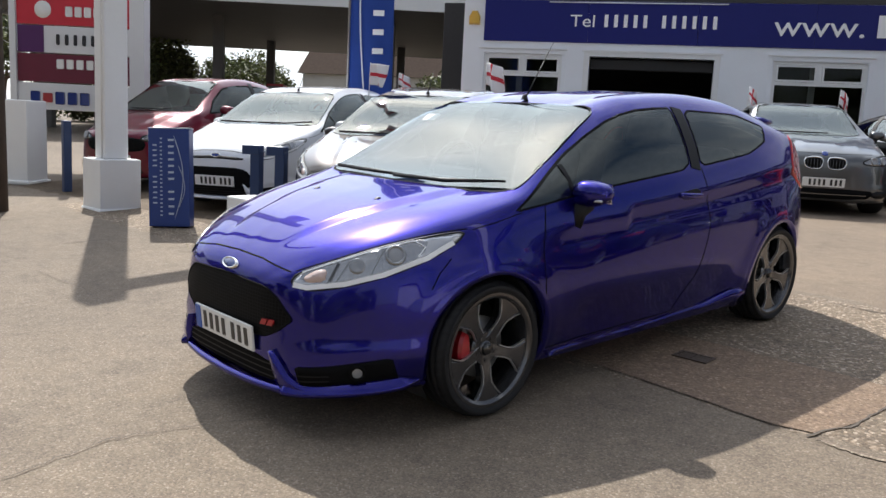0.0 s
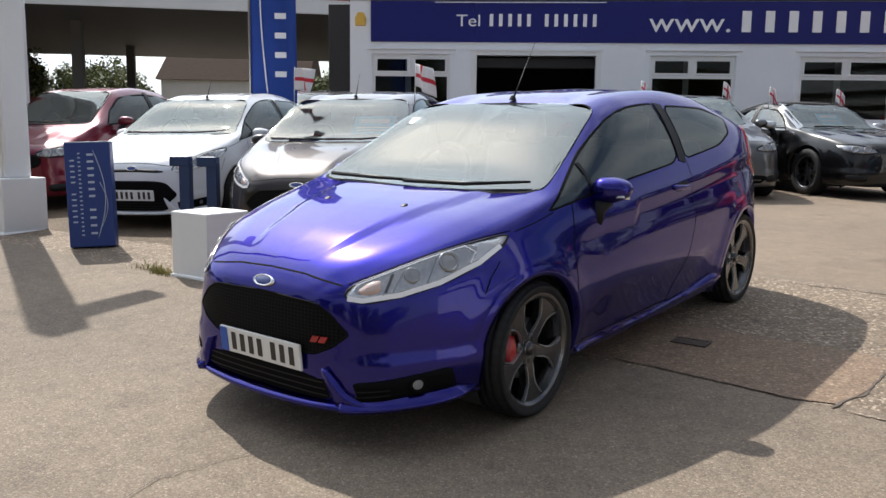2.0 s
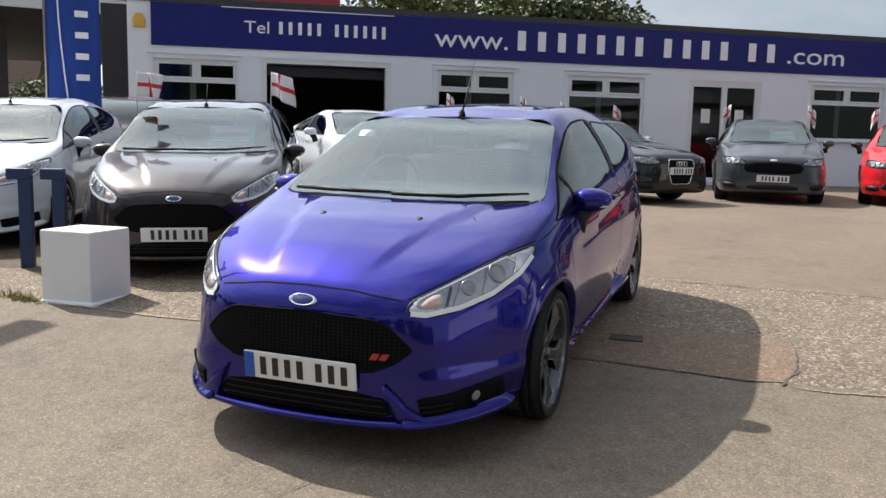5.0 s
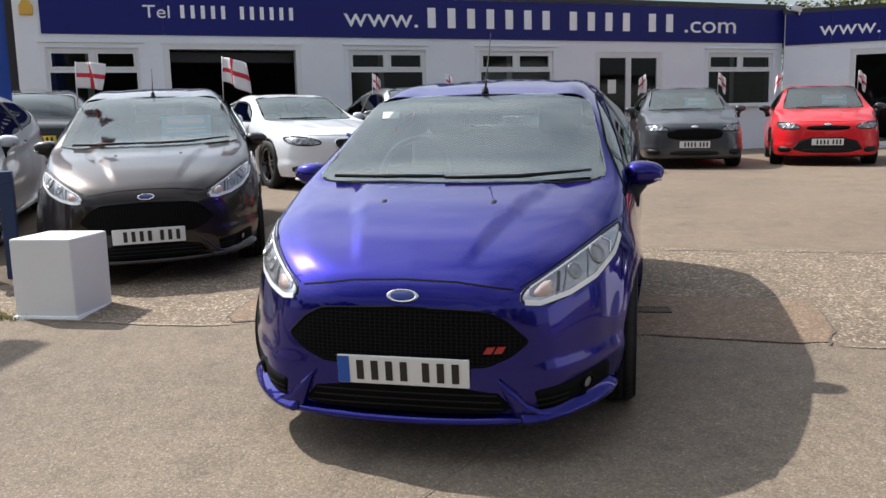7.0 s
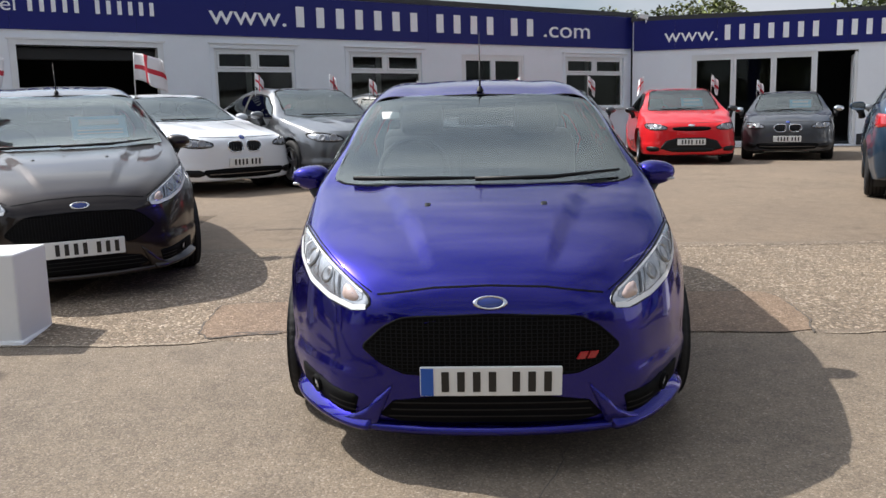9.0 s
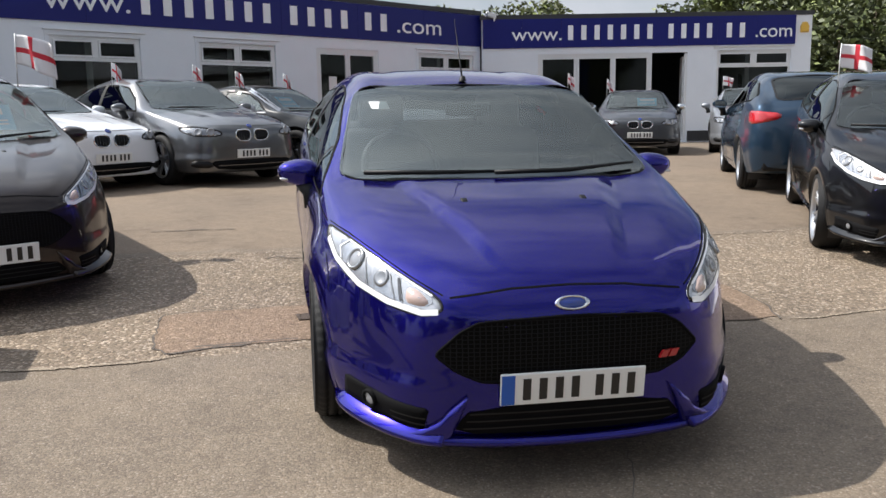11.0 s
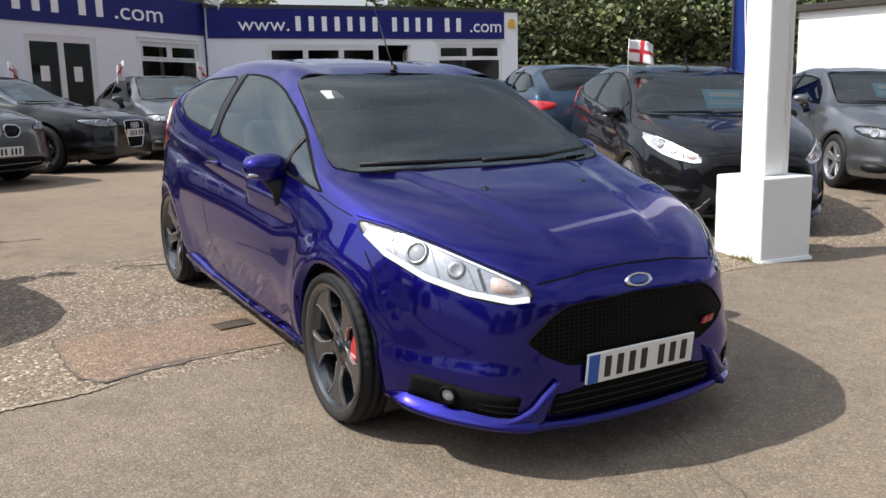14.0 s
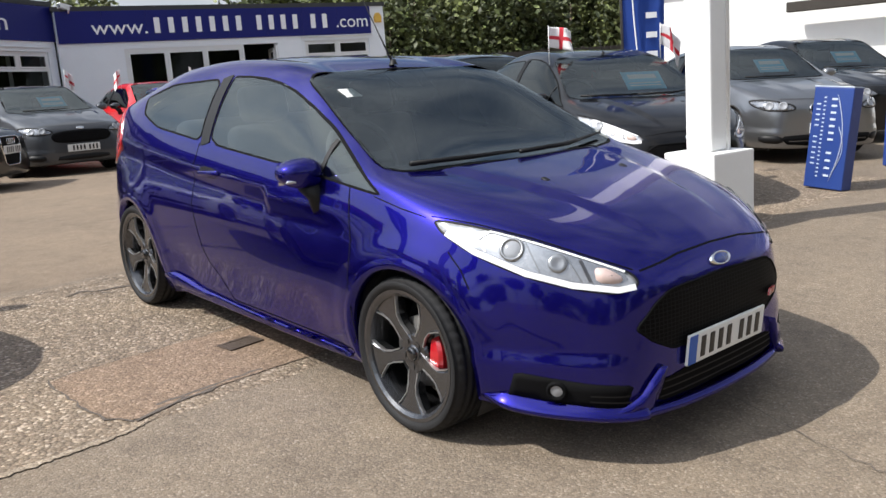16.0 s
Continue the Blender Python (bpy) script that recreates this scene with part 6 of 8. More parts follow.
# ---- far houses ----
def house(x, y, rz, w, d, h, roof_h, label, wall=None, roof=None):
    m = thing("house", pose(x, y, 0.2, 0, 0, rz), label, "house")
    part("wall", box("wall", (w, d, h), (0, 0, h / 2), wall or BRICK_WALL), m)
    V = [(-w / 2 - 0.3, -d / 2 - 0.4, h - 0.1), (w / 2 + 0.3, -d / 2 - 0.4, h - 0.1), (w / 2 + 0.3, d / 2 + 0.4, h - 0.1), (-w / 2 - 0.3, d / 2 + 0.4, h - 0.1), (-w / 2 - 0.3, 0, h + roof_h), (w / 2 + 0.3, 0, h + roof_h)]
    part("roof", mesh_of("roof", V, [(0, 1, 5, 4), (2, 3, 4, 5), (0, 4, 3), (1, 2, 5), (3, 2, 1, 0)], roof or ROOF_TILE), m)
    for k in (-1, 0, 1):
        win = part("window", box("window", (1.1, 0.08, 1.1), (k * w * 0.3, -d / 2 - 0.02, h * 0.55), GLOSS_BLACK), m)
        part("window_frame", merged("window_frame", [cuboid(k * w * 0.3 - 0.62, k * w * 0.3 + 0.62, -d / 2 - 0.05, -d / 2 + 0.02, h * 0.55 + s * 0.58 - 0.05, h * 0.55 + s * 0.58 + 0.05) for s in (-1, 1)] + [cuboid(k * w * 0.3 + s * 0.58 - 0.04, k * w * 0.3 + s * 0.58 + 0.04, -d / 2 - 0.05, -d / 2 + 0.02, h * 0.55 - 0.53, h * 0.55 + 0.53) for s in (-1, 0, 1)], UPVC), win)
    part("chimney", box("chimney", (0.7, 0.7, 1.6), (w * 0.3, 0, h + roof_h), ROOF_TILE), m)


house(-48.5, 37.5, 40, 10, 8, 4.2, 2.6, "pale rendered house with a brown tiled roof")
house(-33, 55, 30, 11, 8, 4.4, 2.6, "pale rendered house with a brown tiled roof behind the canopy")


def flat_block():
    m = thing("white_building", pose(15.93, 10.38, 0.0, 0, 0, -77), "low white flat-roofed building with brown roof edging", "building")
    part("wall", box("wall", (16.0, 7.0, 3.0), (8.0, 3.5, 1.5), PLINTH_WHITE), m)
    part("roof", box("roof", (16.3, 7.3, 0.16), (8.0, 3.5, 3.08), FENCE_WOOD, 0.02), m, "brown roof edging")
    part("upper_wall", box("upper_wall", (9.0, 5.0, 1.2), (9.5, 4.5, 3.76), WALL_WHITE), m)
    part("upper_roof", box("upper_roof", (9.3, 5.3, 0.14), (9.5, 4.5, 4.43), FENCE_WOOD, 0.02), m)
    part("beam", box("beam", (6.5, 0.3, 0.22), (6.5, -0.5, 2.35), FENCE_WOOD, 0.02), m, "brown timber beam")


flat_block()


def fence(x0, y0, x1, y1, h):
    L = math.hypot(x1 - x0, y1 - y0)
    f = thing("fence", pose(x0, y0, gz(x0, y0), 0, 0, math.degrees(math.atan2(y1 - y0, x1 - x0))), "tall dark timber boundary fence", "fence")
    n = int(L / 1.8)
    bd = mesh_of("fence_board", *cuboid(0.003, 0.147, 0, 0.022, 0.05, h), FENCE_WOOD)
    for k in range(int(L / 0.15)):
        part("fence_board", bd, f, "", pose(k * 0.15, 0.012 * (k % 2), 0))
    ps = mesh_of("fence_post", *cuboid(-0.05, 0.05, 0.03, 0.13, 0, h + 0.05), FENCE_WOOD)
    for k in range(n + 1):
        part("fence_post", ps, f, "", pose(k * 1.8, 0, 0))


fence(14.6, 24.0, 30.0, 17.5, 2.1)
shed = thing("shed", pose(19.5, 25.0, 0.2, 0, 0, -20), "low dark shed with a brown felt roof behind the fence", "shed")
part("wall", box("wall", (5.0, 3.0, 2.0), (0, 0, 1.0), FENCE_WOOD), shed)
part("roof", mesh_of("roof", [(-2.7, -1.8, 1.95), (2.7, -1.8, 1.95), (2.7, 1.8, 1.95), (-2.7, 1.8, 1.95), (-2.7, 0, 2.25), (2.7, 0, 2.25)], [(0, 1, 5, 4), (2, 3, 4, 5), (0, 4, 3), (1, 2, 5), (3, 2, 1, 0)], ROOF_TILE), shed)


# ---- trees ----
def leaf_material(name, col):
    m, nt, p = mat(name)
    g = nt.nodes.new("ShaderNodeNewGeometry")
    # random tone per leaf; the palest stand in for sunlit spots in the crown
    r = ramp(nt, g.outputs["Random Per Island"], [(0.0, tuple(c * 0.35 for c in col)), (0.55, tuple(c * 0.9 for c in col)), (0.85, tuple(c * 1.3 for c in col)), (1.0, tuple(min(1, c * 2.4) for c in col))])
    link(nt, r.outputs[0], p.inputs["Base Color"])
    p.inputs["Roughness"].default_value = 0.6
    p.inputs["Transmission Weight"].default_value = 0.0
    p.inputs["Subsurface Weight"].default_value = 0.0
    return m


LEAF_A = leaf_material("leaves_mid_green", (0.120, 0.140, 0.045))
LEAF_B = leaf_material("leaves_dark_green", (0.075, 0.092, 0.030))


def tree_meshes(seed, height, spread, material, n=8500, leaf=0.17):
    rng = random.Random(seed)
    tips = []
    metas = []

    def limb(p, d, length, r, depth):
        pts, rads = [p.copy()], [r]
        q = p.copy()
        for k in range(4):
            d = (d + Vector((rng.uniform(-.22, .22), rng.uniform(-.22, .22), rng.uniform(-.05, .18)))).normalized()
            q = q + d * length / 4
            pts.append(q.copy())
            rads.append(r * (1 - 0.16 * (k + 1)))
        me = tube("t", pts, rads, BARK, 7)
        metas.append(([tuple(v.co) for v in me.vertices], [tuple(f.vertices) for f in me.polygons]))
        bpy.data.meshes.remove(me)
        if depth == 0:
            tips.append((q, length * 0.75))
            return
        for k in range(rng.choice((3, 4))):
            a = rng.uniform(0, 2 * math.pi)
            nd = (d * 0.55 + Vector((math.cos(a), math.sin(a), rng.uniform(0.0, 0.6))) * 0.75 * spread).normalized()
            limb(pts[rng.choice((2, 3, 4))], nd, length * rng.uniform(0.62, 0.82), rads[3] * 0.62, depth - 1)
    limb(Vector((0, 0, -0.2)), Vector((0, 0, 1)), height * 0.38, height * 0.026, 3)
    trunk = merged("trunk", metas, BARK, True)
    V, F = [], []
    for i in range(n):
        c, r = tips[rng.randrange(len(tips))]
        while True:
            o = Vector((rng.uniform(-1, 1), rng.uniform(-1, 1), rng.uniform(-1, 1)))
            if o.length < 1:
                break
        p = c + o * max(0.5, r) * 1.05
        u = Vector((rng.uniform(-1, 1), rng.uniform(-1, 1), rng.uniform(-0.6, 0.6))).normalized()
        w = u.cross(Vector((rng.uniform(-1, 1), rng.uniform(-1, 1), rng.uniform(-1, 1)))).normalized()
        s = leaf * rng.uniform(0.6, 1.3)
        k = len(V)
        V += [p - u * s * 0.9, p + w * s * 0.5 - u * s * 0.1, p + u * s * 0.9, p - w * s * 0.5 - u * s * 0.1]
        F.append((k, k + 1, k + 2, k + 3))
    crown = mesh_of("crown", V, F, material)
    return trunk, crown


def hedge_meshes(seed, rx, ry, h, n, material, leaf=0.17):
    """A dense bank of foliage reaching the ground, on several short stems."""
    rng = random.Random(seed)
    lumps = [(Vector((rng.uniform(-rx, rx), rng.uniform(-ry, ry), rng.uniform(0.15, 0.95) * h * rng.uniform(0.7, 1.0))), rng.uniform(0.7, 1.5)) for _ in range(60)]
    V, F = [], []
    for i in range(n):
        c, r = lumps[rng.randrange(len(lumps))]
        while True:
            o = Vector((rng.uniform(-1, 1), rng.uniform(-1, 1), rng.uniform(-1, 1)))
            if 0.3 < o.length < 1:
                break
        p = c + o * r
        u = Vector((rng.uniform(-1, 1), rng.uniform(-1, 1), rng.uniform(-0.7, 0.7))).normalized()
        w = u.cross(Vector((rng.uniform(-1, 1), rng.uniform(-1, 1), rng.uniform(-1, 1)))).normalized()
        s = leaf * rng.uniform(0.6, 1.3)
        k = len(V)
        V += [p - u * s * 0.9, p + w * s * 0.5 - u * s * 0.1, p + u * s * 0.9, p - w * s * 0.5 - u * s * 0.1]
        F.append((k, k + 1, k + 2, k + 3))
    stems = []
    for k in range(6):
        x, y = rng.uniform(-rx, rx) * 0.8, rng.uniform(-ry, ry) * 0.8
        me = tube("t", [(x, y, -0.2), (x + 0.1, y, h * 0.4), (x + 0.3, y + 0.2, h * 0.8)], [0.12, 0.09, 0.04], BARK, 7)
        stems.append(([tuple(v.co) for v in me.vertices], [tuple(f.vertices) for f in me.polygons]))
        bpy.data.meshes.remove(me)
    return merged("trunk", stems, BARK, True), mesh_of("crown", V, F, material)


TREES = [tree_meshes(3, 9.0, 1.0, LEAF_A), tree_meshes(8, 10.0, 0.85, LEAF_B), tree_meshes(15, 8.0, 1.15, LEAF_A, 8000), hedge_meshes(4, 4.0, 1.6, 5.2, 13000, LEAF_B), hedge_meshes(9, 3.6, 1.6, 6.0, 13000, LEAF_A)]


def tree(x, y, kind, scale, rz, label="leafy broad-crowned green tree behind the buildings", sz=None):
    t = thing("tree", pose(x, y, gz(x, y), 0, 0, rz) @ Matrix.Diagonal((scale, scale, sz or scale, 1)), label, "tree", "trees round the site")
    part("trunk", TREES[kind][0], t)
    part("crown", TREES[kind][1], t)


for a in ((24, 34, 0, 1.05, 10), (29, 33, 1, 0.95, 80), (33, 28, 0, 1.1, 200), (38, 27, 2, 1.15, 300), (21, 37, 2, 1.0, 140), (43, 22, 1, 1.0, 33), (48, 16, 0, 1.1, 260), (27, 40, 1, 1.1, 10),
          (-16.5, 40, 0, 1.32, 60), (-9.5, 43, 1, 1.2, 120), (-12.5, 42, 2, 1.3, 10), (-1.0, 46, 1, 0.88, 200), (14, 42, 2, 0.95, 90), (8, 46, 1, 0.85, 15),
          (-46, 24, 0, 0.62, 40), (-50, 29, 2, 0.62, 100), (-44, 18, 2, 0.7, 190), (-38, 36, 0, 0.6, 310), (-52, 12, 1, 0.8, 77), (-46, 8, 2, 0.8, 7), (-50, 2, 0, 0.8, 45)):
    tree(*a)
for k in range(9):
    tree(-34 + 8.5 * k + 1.7 * (k % 3), -27 - 2.5 * (k % 2), (0, 2, 1)[k % 3], 0.95 + 0.08 * (k % 4), 47 * k, label="leafy broad-crowned green tree across the road")
    tree(-36 + 8.8 * k, -24.5 - 1.2 * (k % 2), 3 + k % 2, 0.9, 12 * k, label="dense roadside bank of green foliage")
for a in ((-30, -8, 0, 0.95, 25), (-33, -17, 2, 1.05, 130), (-36, 1, 1, 0.9, 250)):
    tree(*a, label="leafy broad-crowned green tree beside the road")
for a in ((19, 30, 3, 1.0, -30), (24, 27.5, 4, 1.0, -28), (29, 25, 3, 1.05, -25), (34, 21.5, 4, 1.0, -30), (39, 17, 3, 1.0, -40), (27, 31, 4, 1.25, -20), (35, 26, 3, 1.3, -35),
          (-40, 14, 3, 0.85, 50), (-43, 21, 4, 0.7, 55), (-33, 32, 4, 0.7, 40), (-44, 6, 4, 0.9, 70), (-28, 39, 3, 0.8, 30), (-42, -2, 3, 1.0, 85)):
    tree(*a, label="dense bank of green foliage behind the site")


# ---- other parked cars ----
def rows_for(fo, wb, ro, W, H, zh0, zh1, yc, yr0, yr1, yd, zd, belt0, belt1, hatch):
    w, y0, y1 = W / 2, -fo, wb + ro

    def lerp(a, b, t):
        return a + (b - a) * t
    R = [(y0, 0.36, 0.06, 0.07, 0.43, 0.06, 0.48, 0.03, 0.50, 0.51),
         (y0 + 0.014, 0.22, 0.40 * w, 0.43 * w, 0.42, 0.37 * w, zh0 - 0.10, 0.24 * w, zh0 - 0.05, zh0 - 0.04),
         (y0 + 0.045, 0.185, 0.62 * w, 0.64 * w, 0.43, 0.57 * w, zh0 - 0.045, 0.42 * w, zh0 + 0.0, zh0 + 0.015),
         (y0 + 0.12, 0.18, 0.75 * w, 0.775 * w, 0.45, 0.70 * w, zh0 - 0.01, 0.52 * w, zh0 + 0.05, zh0 + 0.07),
         (y0 + 0.33, 0.18, 0.875 * w, 0.90 * w, 0.49, 0.83 * w, zh0 + 0.035, 0.62 * w, zh0 + 0.10, zh0 + 0.125)]
    for t in (0.35, 0.68):
        y = lerp(y0 + 0.33, yc, t)
        R.append((y, 0.18, lerp(0.89, 0.94, t) * w, lerp(0.92, 0.995, t) * w, 0.54, lerp(0.85, 0.925, t) * w, lerp(zh0 + 0.035, belt0 - 0.02, t ** 0.8), lerp(0.64, 0.78, t) * w, lerp(zh0 + 0.10, zh1 - 0.01, t ** 0.8), lerp(zh0 + 0.125, zh1, t ** 0.8)))
    R.append((yc, 0.18, 0.94 * w, 1.0 * w, 0.56, 0.935 * w, belt0, 0.80 * w, zh1 - 0.004, zh1))
    ym = (yc + yr0) / 2
    R.append((ym, 0.17, 0.94 * w, 1.0 * w, 0.57, 0.935 * w, lerp(belt0, belt1, 0.18), 0.735 * w, lerp(zh1, H - 0.085, 0.52), lerp(zh1, H - 0.05, 0.52)))
    R.append((yr0, 0.17, 0.94 * w, 1.0 * w, 0.58, 0.93 * w, lerp(belt0, belt1, 0.35), 0.665 * w, H - 0.085, H - 0.045))
    R.append((lerp(yr0, yr1, 0.45), 0.17, 0.94 * w, 1.0 * w, 0.58, 0.925 * w, lerp(belt0, belt1, 0.65), 0.645 * w, H - 0.055, H))
    R.append((yr1, 0.18, 0.94 * w, 0.995 * w, 0.58, 0.915 * w, lerp(belt0, belt1, 0.9), 0.65 * w, H - 0.115, H - 0.055))
    if hatch:
        R.append((lerp(yr1, yd, 0.6), 0.20, 0.90 * w, 0.95 * w, 0.58, 0.87 * w, belt1, 0.64 * w, lerp(H - 0.115, zd, 0.5), lerp(H - 0.055, zd + 0.02, 0.42)))
        R.append((yd, 0.22, 0.86 * w, 0.90 * w, 0.58, 0.82 * w, min(belt1, zd - 0.03), 0.62 * w, zd - 0.01, zd + 0.02))
    else:
        R.append((lerp(yr1, yd, 0.5), 0.19, 0.93 * w, 0.985 * w, 0.58, 0.905 * w, belt1 - 0.01, 0.70 * w, lerp(H - 0.115, zd, 0.52), lerp(H - 0.055, zd + 0.01, 0.50)))
        R.append((yd, 0.20, 0.92 * w, 0.965 * w, 0.58, 0.89 * w, zd - 0.07, 0.74 * w, zd - 0.012, zd))
        R.append((y1 - 0.18, 0.24, 0.86 * w, 0.90 * w, 0.58, 0.82 * w, zd - 0.09, 0.66 * w, zd - 0.02, zd - 0.005))
    zz = zd - (0.10 if hatch else 0.04)
    R.append((y1 - 0.06, 0.28, 0.74 * w, 0.80 * w, 0.57, 0.74 * w, zz - 0.10, 0.55 * w, zz - 0.03, zz))
    R.append((y1 - 0.02, 0.34, 0.55 * w, 0.60 * w, 0.55, 0.54 * w, zz - 0.22, 0.40 * w, zz - 0.16, zz - 0.13))
    R.append((y1, 0.44, 0.2 * w, 0.22 * w, 0.54, 0.2 * w, 0.62, 0.12 * w, 0.64, 0.65))
    return R


def creases(w, belt0, zh0, yc, y0, wb, radius):
    """Shoulder line, sill scallop, bonnet ridges and swollen arches for a car of half width w."""
    def mod(x, y, z):
        if x > 0.5 * w and z < belt0 + 0.03:
            fade = step01((y - 0.15) / 0.4) * step01((wb + 0.45 - y) / 0.4)
            d = belt0 - 0.135 + 0.03 * y - z
            if 0 <= d < 0.20:
                x -= 0.017 * (1 - d / 0.20) ** 1.4 * fade
            elif -0.09 < d < 0:
                x += 0.007 * (1 + d / 0.09) * fade
            if 0.20 < z < 0.46:
                x -= 0.018 * math.sin(math.pi * (z - 0.20) / 0.26) * step01((y - 0.45) / 0.25) * step01((wb - 0.42 - y) / 0.25)
            for c in (0.0, wb):
                r = math.hypot(y - c, z - radius)
                x += 0.012 * step01((radius + 0.17 - r) / 0.09) if z > 0.22 else 0
        if y < 0 and x > 0.25 * w and z < 0.6:
            x += 0.022 * step01((0.42 - z) / 0.05) * step01((-0.15 - y) / 0.2) * step01((x - 0.35 * w) / 0.15)
        if y < yc and z > zh0 - 0.02 and x < 0.8 * w:
            for k, h in ((0.30, 0.012), (0.62, 0.010)):
                xc = w * (k * 0.75 + k * 0.35 * step01((y - y0) / (yc - y0)))
                z += h * step01((xc + 0.02 - x) / 0.04) * step01((y - y0 - 0.10) / 0.25) * step01((yc - y) / 0.15)
        return (x, z)
    return mod


def parked_car(m, name, label, paint, dims, nose, rim=None, rim_style="ten", radius=0.32, doors=4, soft_top=False, mirror_paint=None, card=True, tail=None, roof_paint=None, plate_z=0.42):
    """A car of given proportions. dims: see rows_for; nose: grille style."""
    fo, wb, ro, W, H, zh0, zh1, yc, yr0, yr1, yd, zd, belt0, belt1, hatch = dims
    S = Shape(rows_for(*dims), wb, radius, creases(W / 2, belt0, zh0, yc, -fo, wb, radius), 8)
    w, y0, y1 = W / 2, -fo, wb + ro
    car = thing(name, m, label, "car")

    def v(y):
        return S.at(y)
    # windscreen
    pts = []
    for t in (0.03, 0.35, 0.7, 0.96):
        y = yc + (yr0 - yc) * t
        q = v(y)
        pts.append((q[6] * 0.955, y, q[7] + 0.006))
    scr = [(0, yc + 0.02 * (yr0 - yc), v(yc + 0.03 * (yr0 - yc))[8] + 0.015)] + pts + [(0, yr0 - 0.01, v(yr0 - 0.04 * (yr0 - yc))[8])]
    scr += [(-x, y, z) for x, y, z in scr[-2:0:-1]]
    rp = []
    for t in (0.06, 0.5, 0.93):
        y = yr1 + (yd - yr1) * t
        q = v(y)
        rp.append((q[6] * 0.93, y, q[7] + 0.002))
    rear = [(0, yr1, v(yr1 + 0.06 * (yd - yr1))[8])] + rp + [(0, yd, v(yr1 + 0.93 * (yd - yr1))[8])]
    rear += [(-x, y, z) for x, y, z in rear[-2:0:-1]]
    RD = (0, -1, -0.25)
    ya, ye = yc + 0.20, (yr1 + (yd - yr1) * (0.42 if not hatch else 0.62))
    low = [(w, y, v(y)[5] + 0.022) for y in np.linspace(ya, ye - 0.1, 5)]
    top = []
    for y in np.linspace(ye - 0.02, yc + 0.42, 7):
        q = v(y)
        top.append((w, y, max(q[5] + 0.05, q[7] - 0.045)))
    side = low + top
    holes = [(scr, SCREEN_DIR, 0.006), (side, SDIR, 0.006), (mirrored(side), (1, 0, 0), 0.006), (rear, RD, 0.006)]
    part("body", body_mesh(S, holes, paint), car)
    g = part("windscreen", patch("windscreen", S, scr, SCREEN_DIR, GLASS_CLEAR, 0.001, 0.07, 0.0, fair=True, cut=0.16), car)
    part("screen_border", patch("screen_border", S, scr, SCREEN_DIR, RECESS, 0.002, 0.05, 0.0, hole=0.025, cut=0.16), g)
    g = part("rear_window", patch("rear_window", S, rear, RD, GLASS_DARK, 0.001, 0.07, 0.0, fair=True, cut=0.16), car)
    part("screen_border", patch("screen_border", S, rear, RD, BLACK_TRIM, 0.002, 0.05, 0.0, hole=0.025, cut=0.16), g)
    if soft_top:
        tp = [(v(y)[6] * 0.99, y, 0) for y in np.linspace(yr0 + 0.03, yr1 + 0.55 * (yd - yr1), 7)]
        tp = tp + [(-x, y, z) for x, y, z in reversed(tp)]
        part("soft_top", patch("soft_top", S, tp, (0, 0, -1), FABRIC_BLACK, 0.006, 0.07, 0.01, 1), car, "black fabric soft top")
        def pillar(mi):
            part("pillar_trim", ribbon("pillar_trim", S, [(x + 0.028, y, z) for x, y, z in pts], (-0.75, 0.66, 0), 0.062, ALLOY_SILVER, 0.004, mi), car, "satin silver windscreen pillar")
            part("belt_strip", ribbon("belt_strip", S, [(w, y, v(y)[5] + 0.012) for y in np.linspace(yc + 0.22, yd - 0.1, 7)], SDIR, 0.022, ALLOY_SILVER, 0.005, mi), car, "satin silver belt strip")
        both(pillar)
    lz = zh0 - 0.02
    lamp = [(0.90 * w, y0 + 0.46, lz + 0.065), (0.78 * w, y0 + 0.26, lz + 0.075), (0.62 * w, y0 + 0.12, lz + 0.045), (0.47 * w, y0 + 0.05, lz + 0.005), (0.46 * w, y0 + 0.04, lz - 0.05), (0.60 * w, y0 + 0.09, lz - 0.075), (0.78 * w, y0 + 0.22, lz - 0.065), (0.89 * w, y0 + 0.38, lz - 0.01)]
    dd = (-0.5, 0.85, -0.1)
    ymid = yc + (ye - yc) * 0.60

    def sides(mi):
        x = -1 if mi else 1
        gl = part("side_window", patch("side_window", S, side, SDIR, GLASS_DARK if not soft_top else GLASS_CLEAR, 0.001, 0.08, 0.0, mirror=mi, fair=True, cut=0.09), car)
        part("window_seal", patch("window_seal", S, side, SDIR, RECESS, 0.002, 0.05, 0.0, hole=0.02, mirror=mi, cut=0.09), gl)
        q = v(ymid)
        part("door_pillar", ribbon("door_pillar", S, [(w, ymid - 0.04, q[5] + 0.01), (w, ymid + 0.04, q[7] - 0.02)], SDIR, 0.09, BLACK_TRIM, 0.006, mi), gl)
        lp = part("headlamp", patch("headlamp", S, lamp, dd, LAMP_DIM, 0.003, 0.035, 0.01, mirror=mi), car)
        part("lamp_border", patch("lamp_border", S, lamp, dd, BLACK_TRIM, 0.005, 0.03, 0.01, hole=0.014, mirror=mi), lp)
        for cx, cy in ((0.60, 0.115), (0.74, 0.20)):
            at, nr = S.hit(Vector((cx * w, y0 + cy, lz - 0.004)), dd)
            if mi:
                at, nr = Vector((-at.x, at.y, at.z)), Vector((-nr.x, nr.y, nr.z))
            part("projector", lathe("projector", [(0, 0.006), (0.032, 0.006), (0.040, 0.014), (0.05, 0.010), (0.052, 0)], LENS_GREY, 20), lp, "", Matrix.Translation(at) @ nr.to_track_quat("X", "Z").to_matrix().to_4x4())
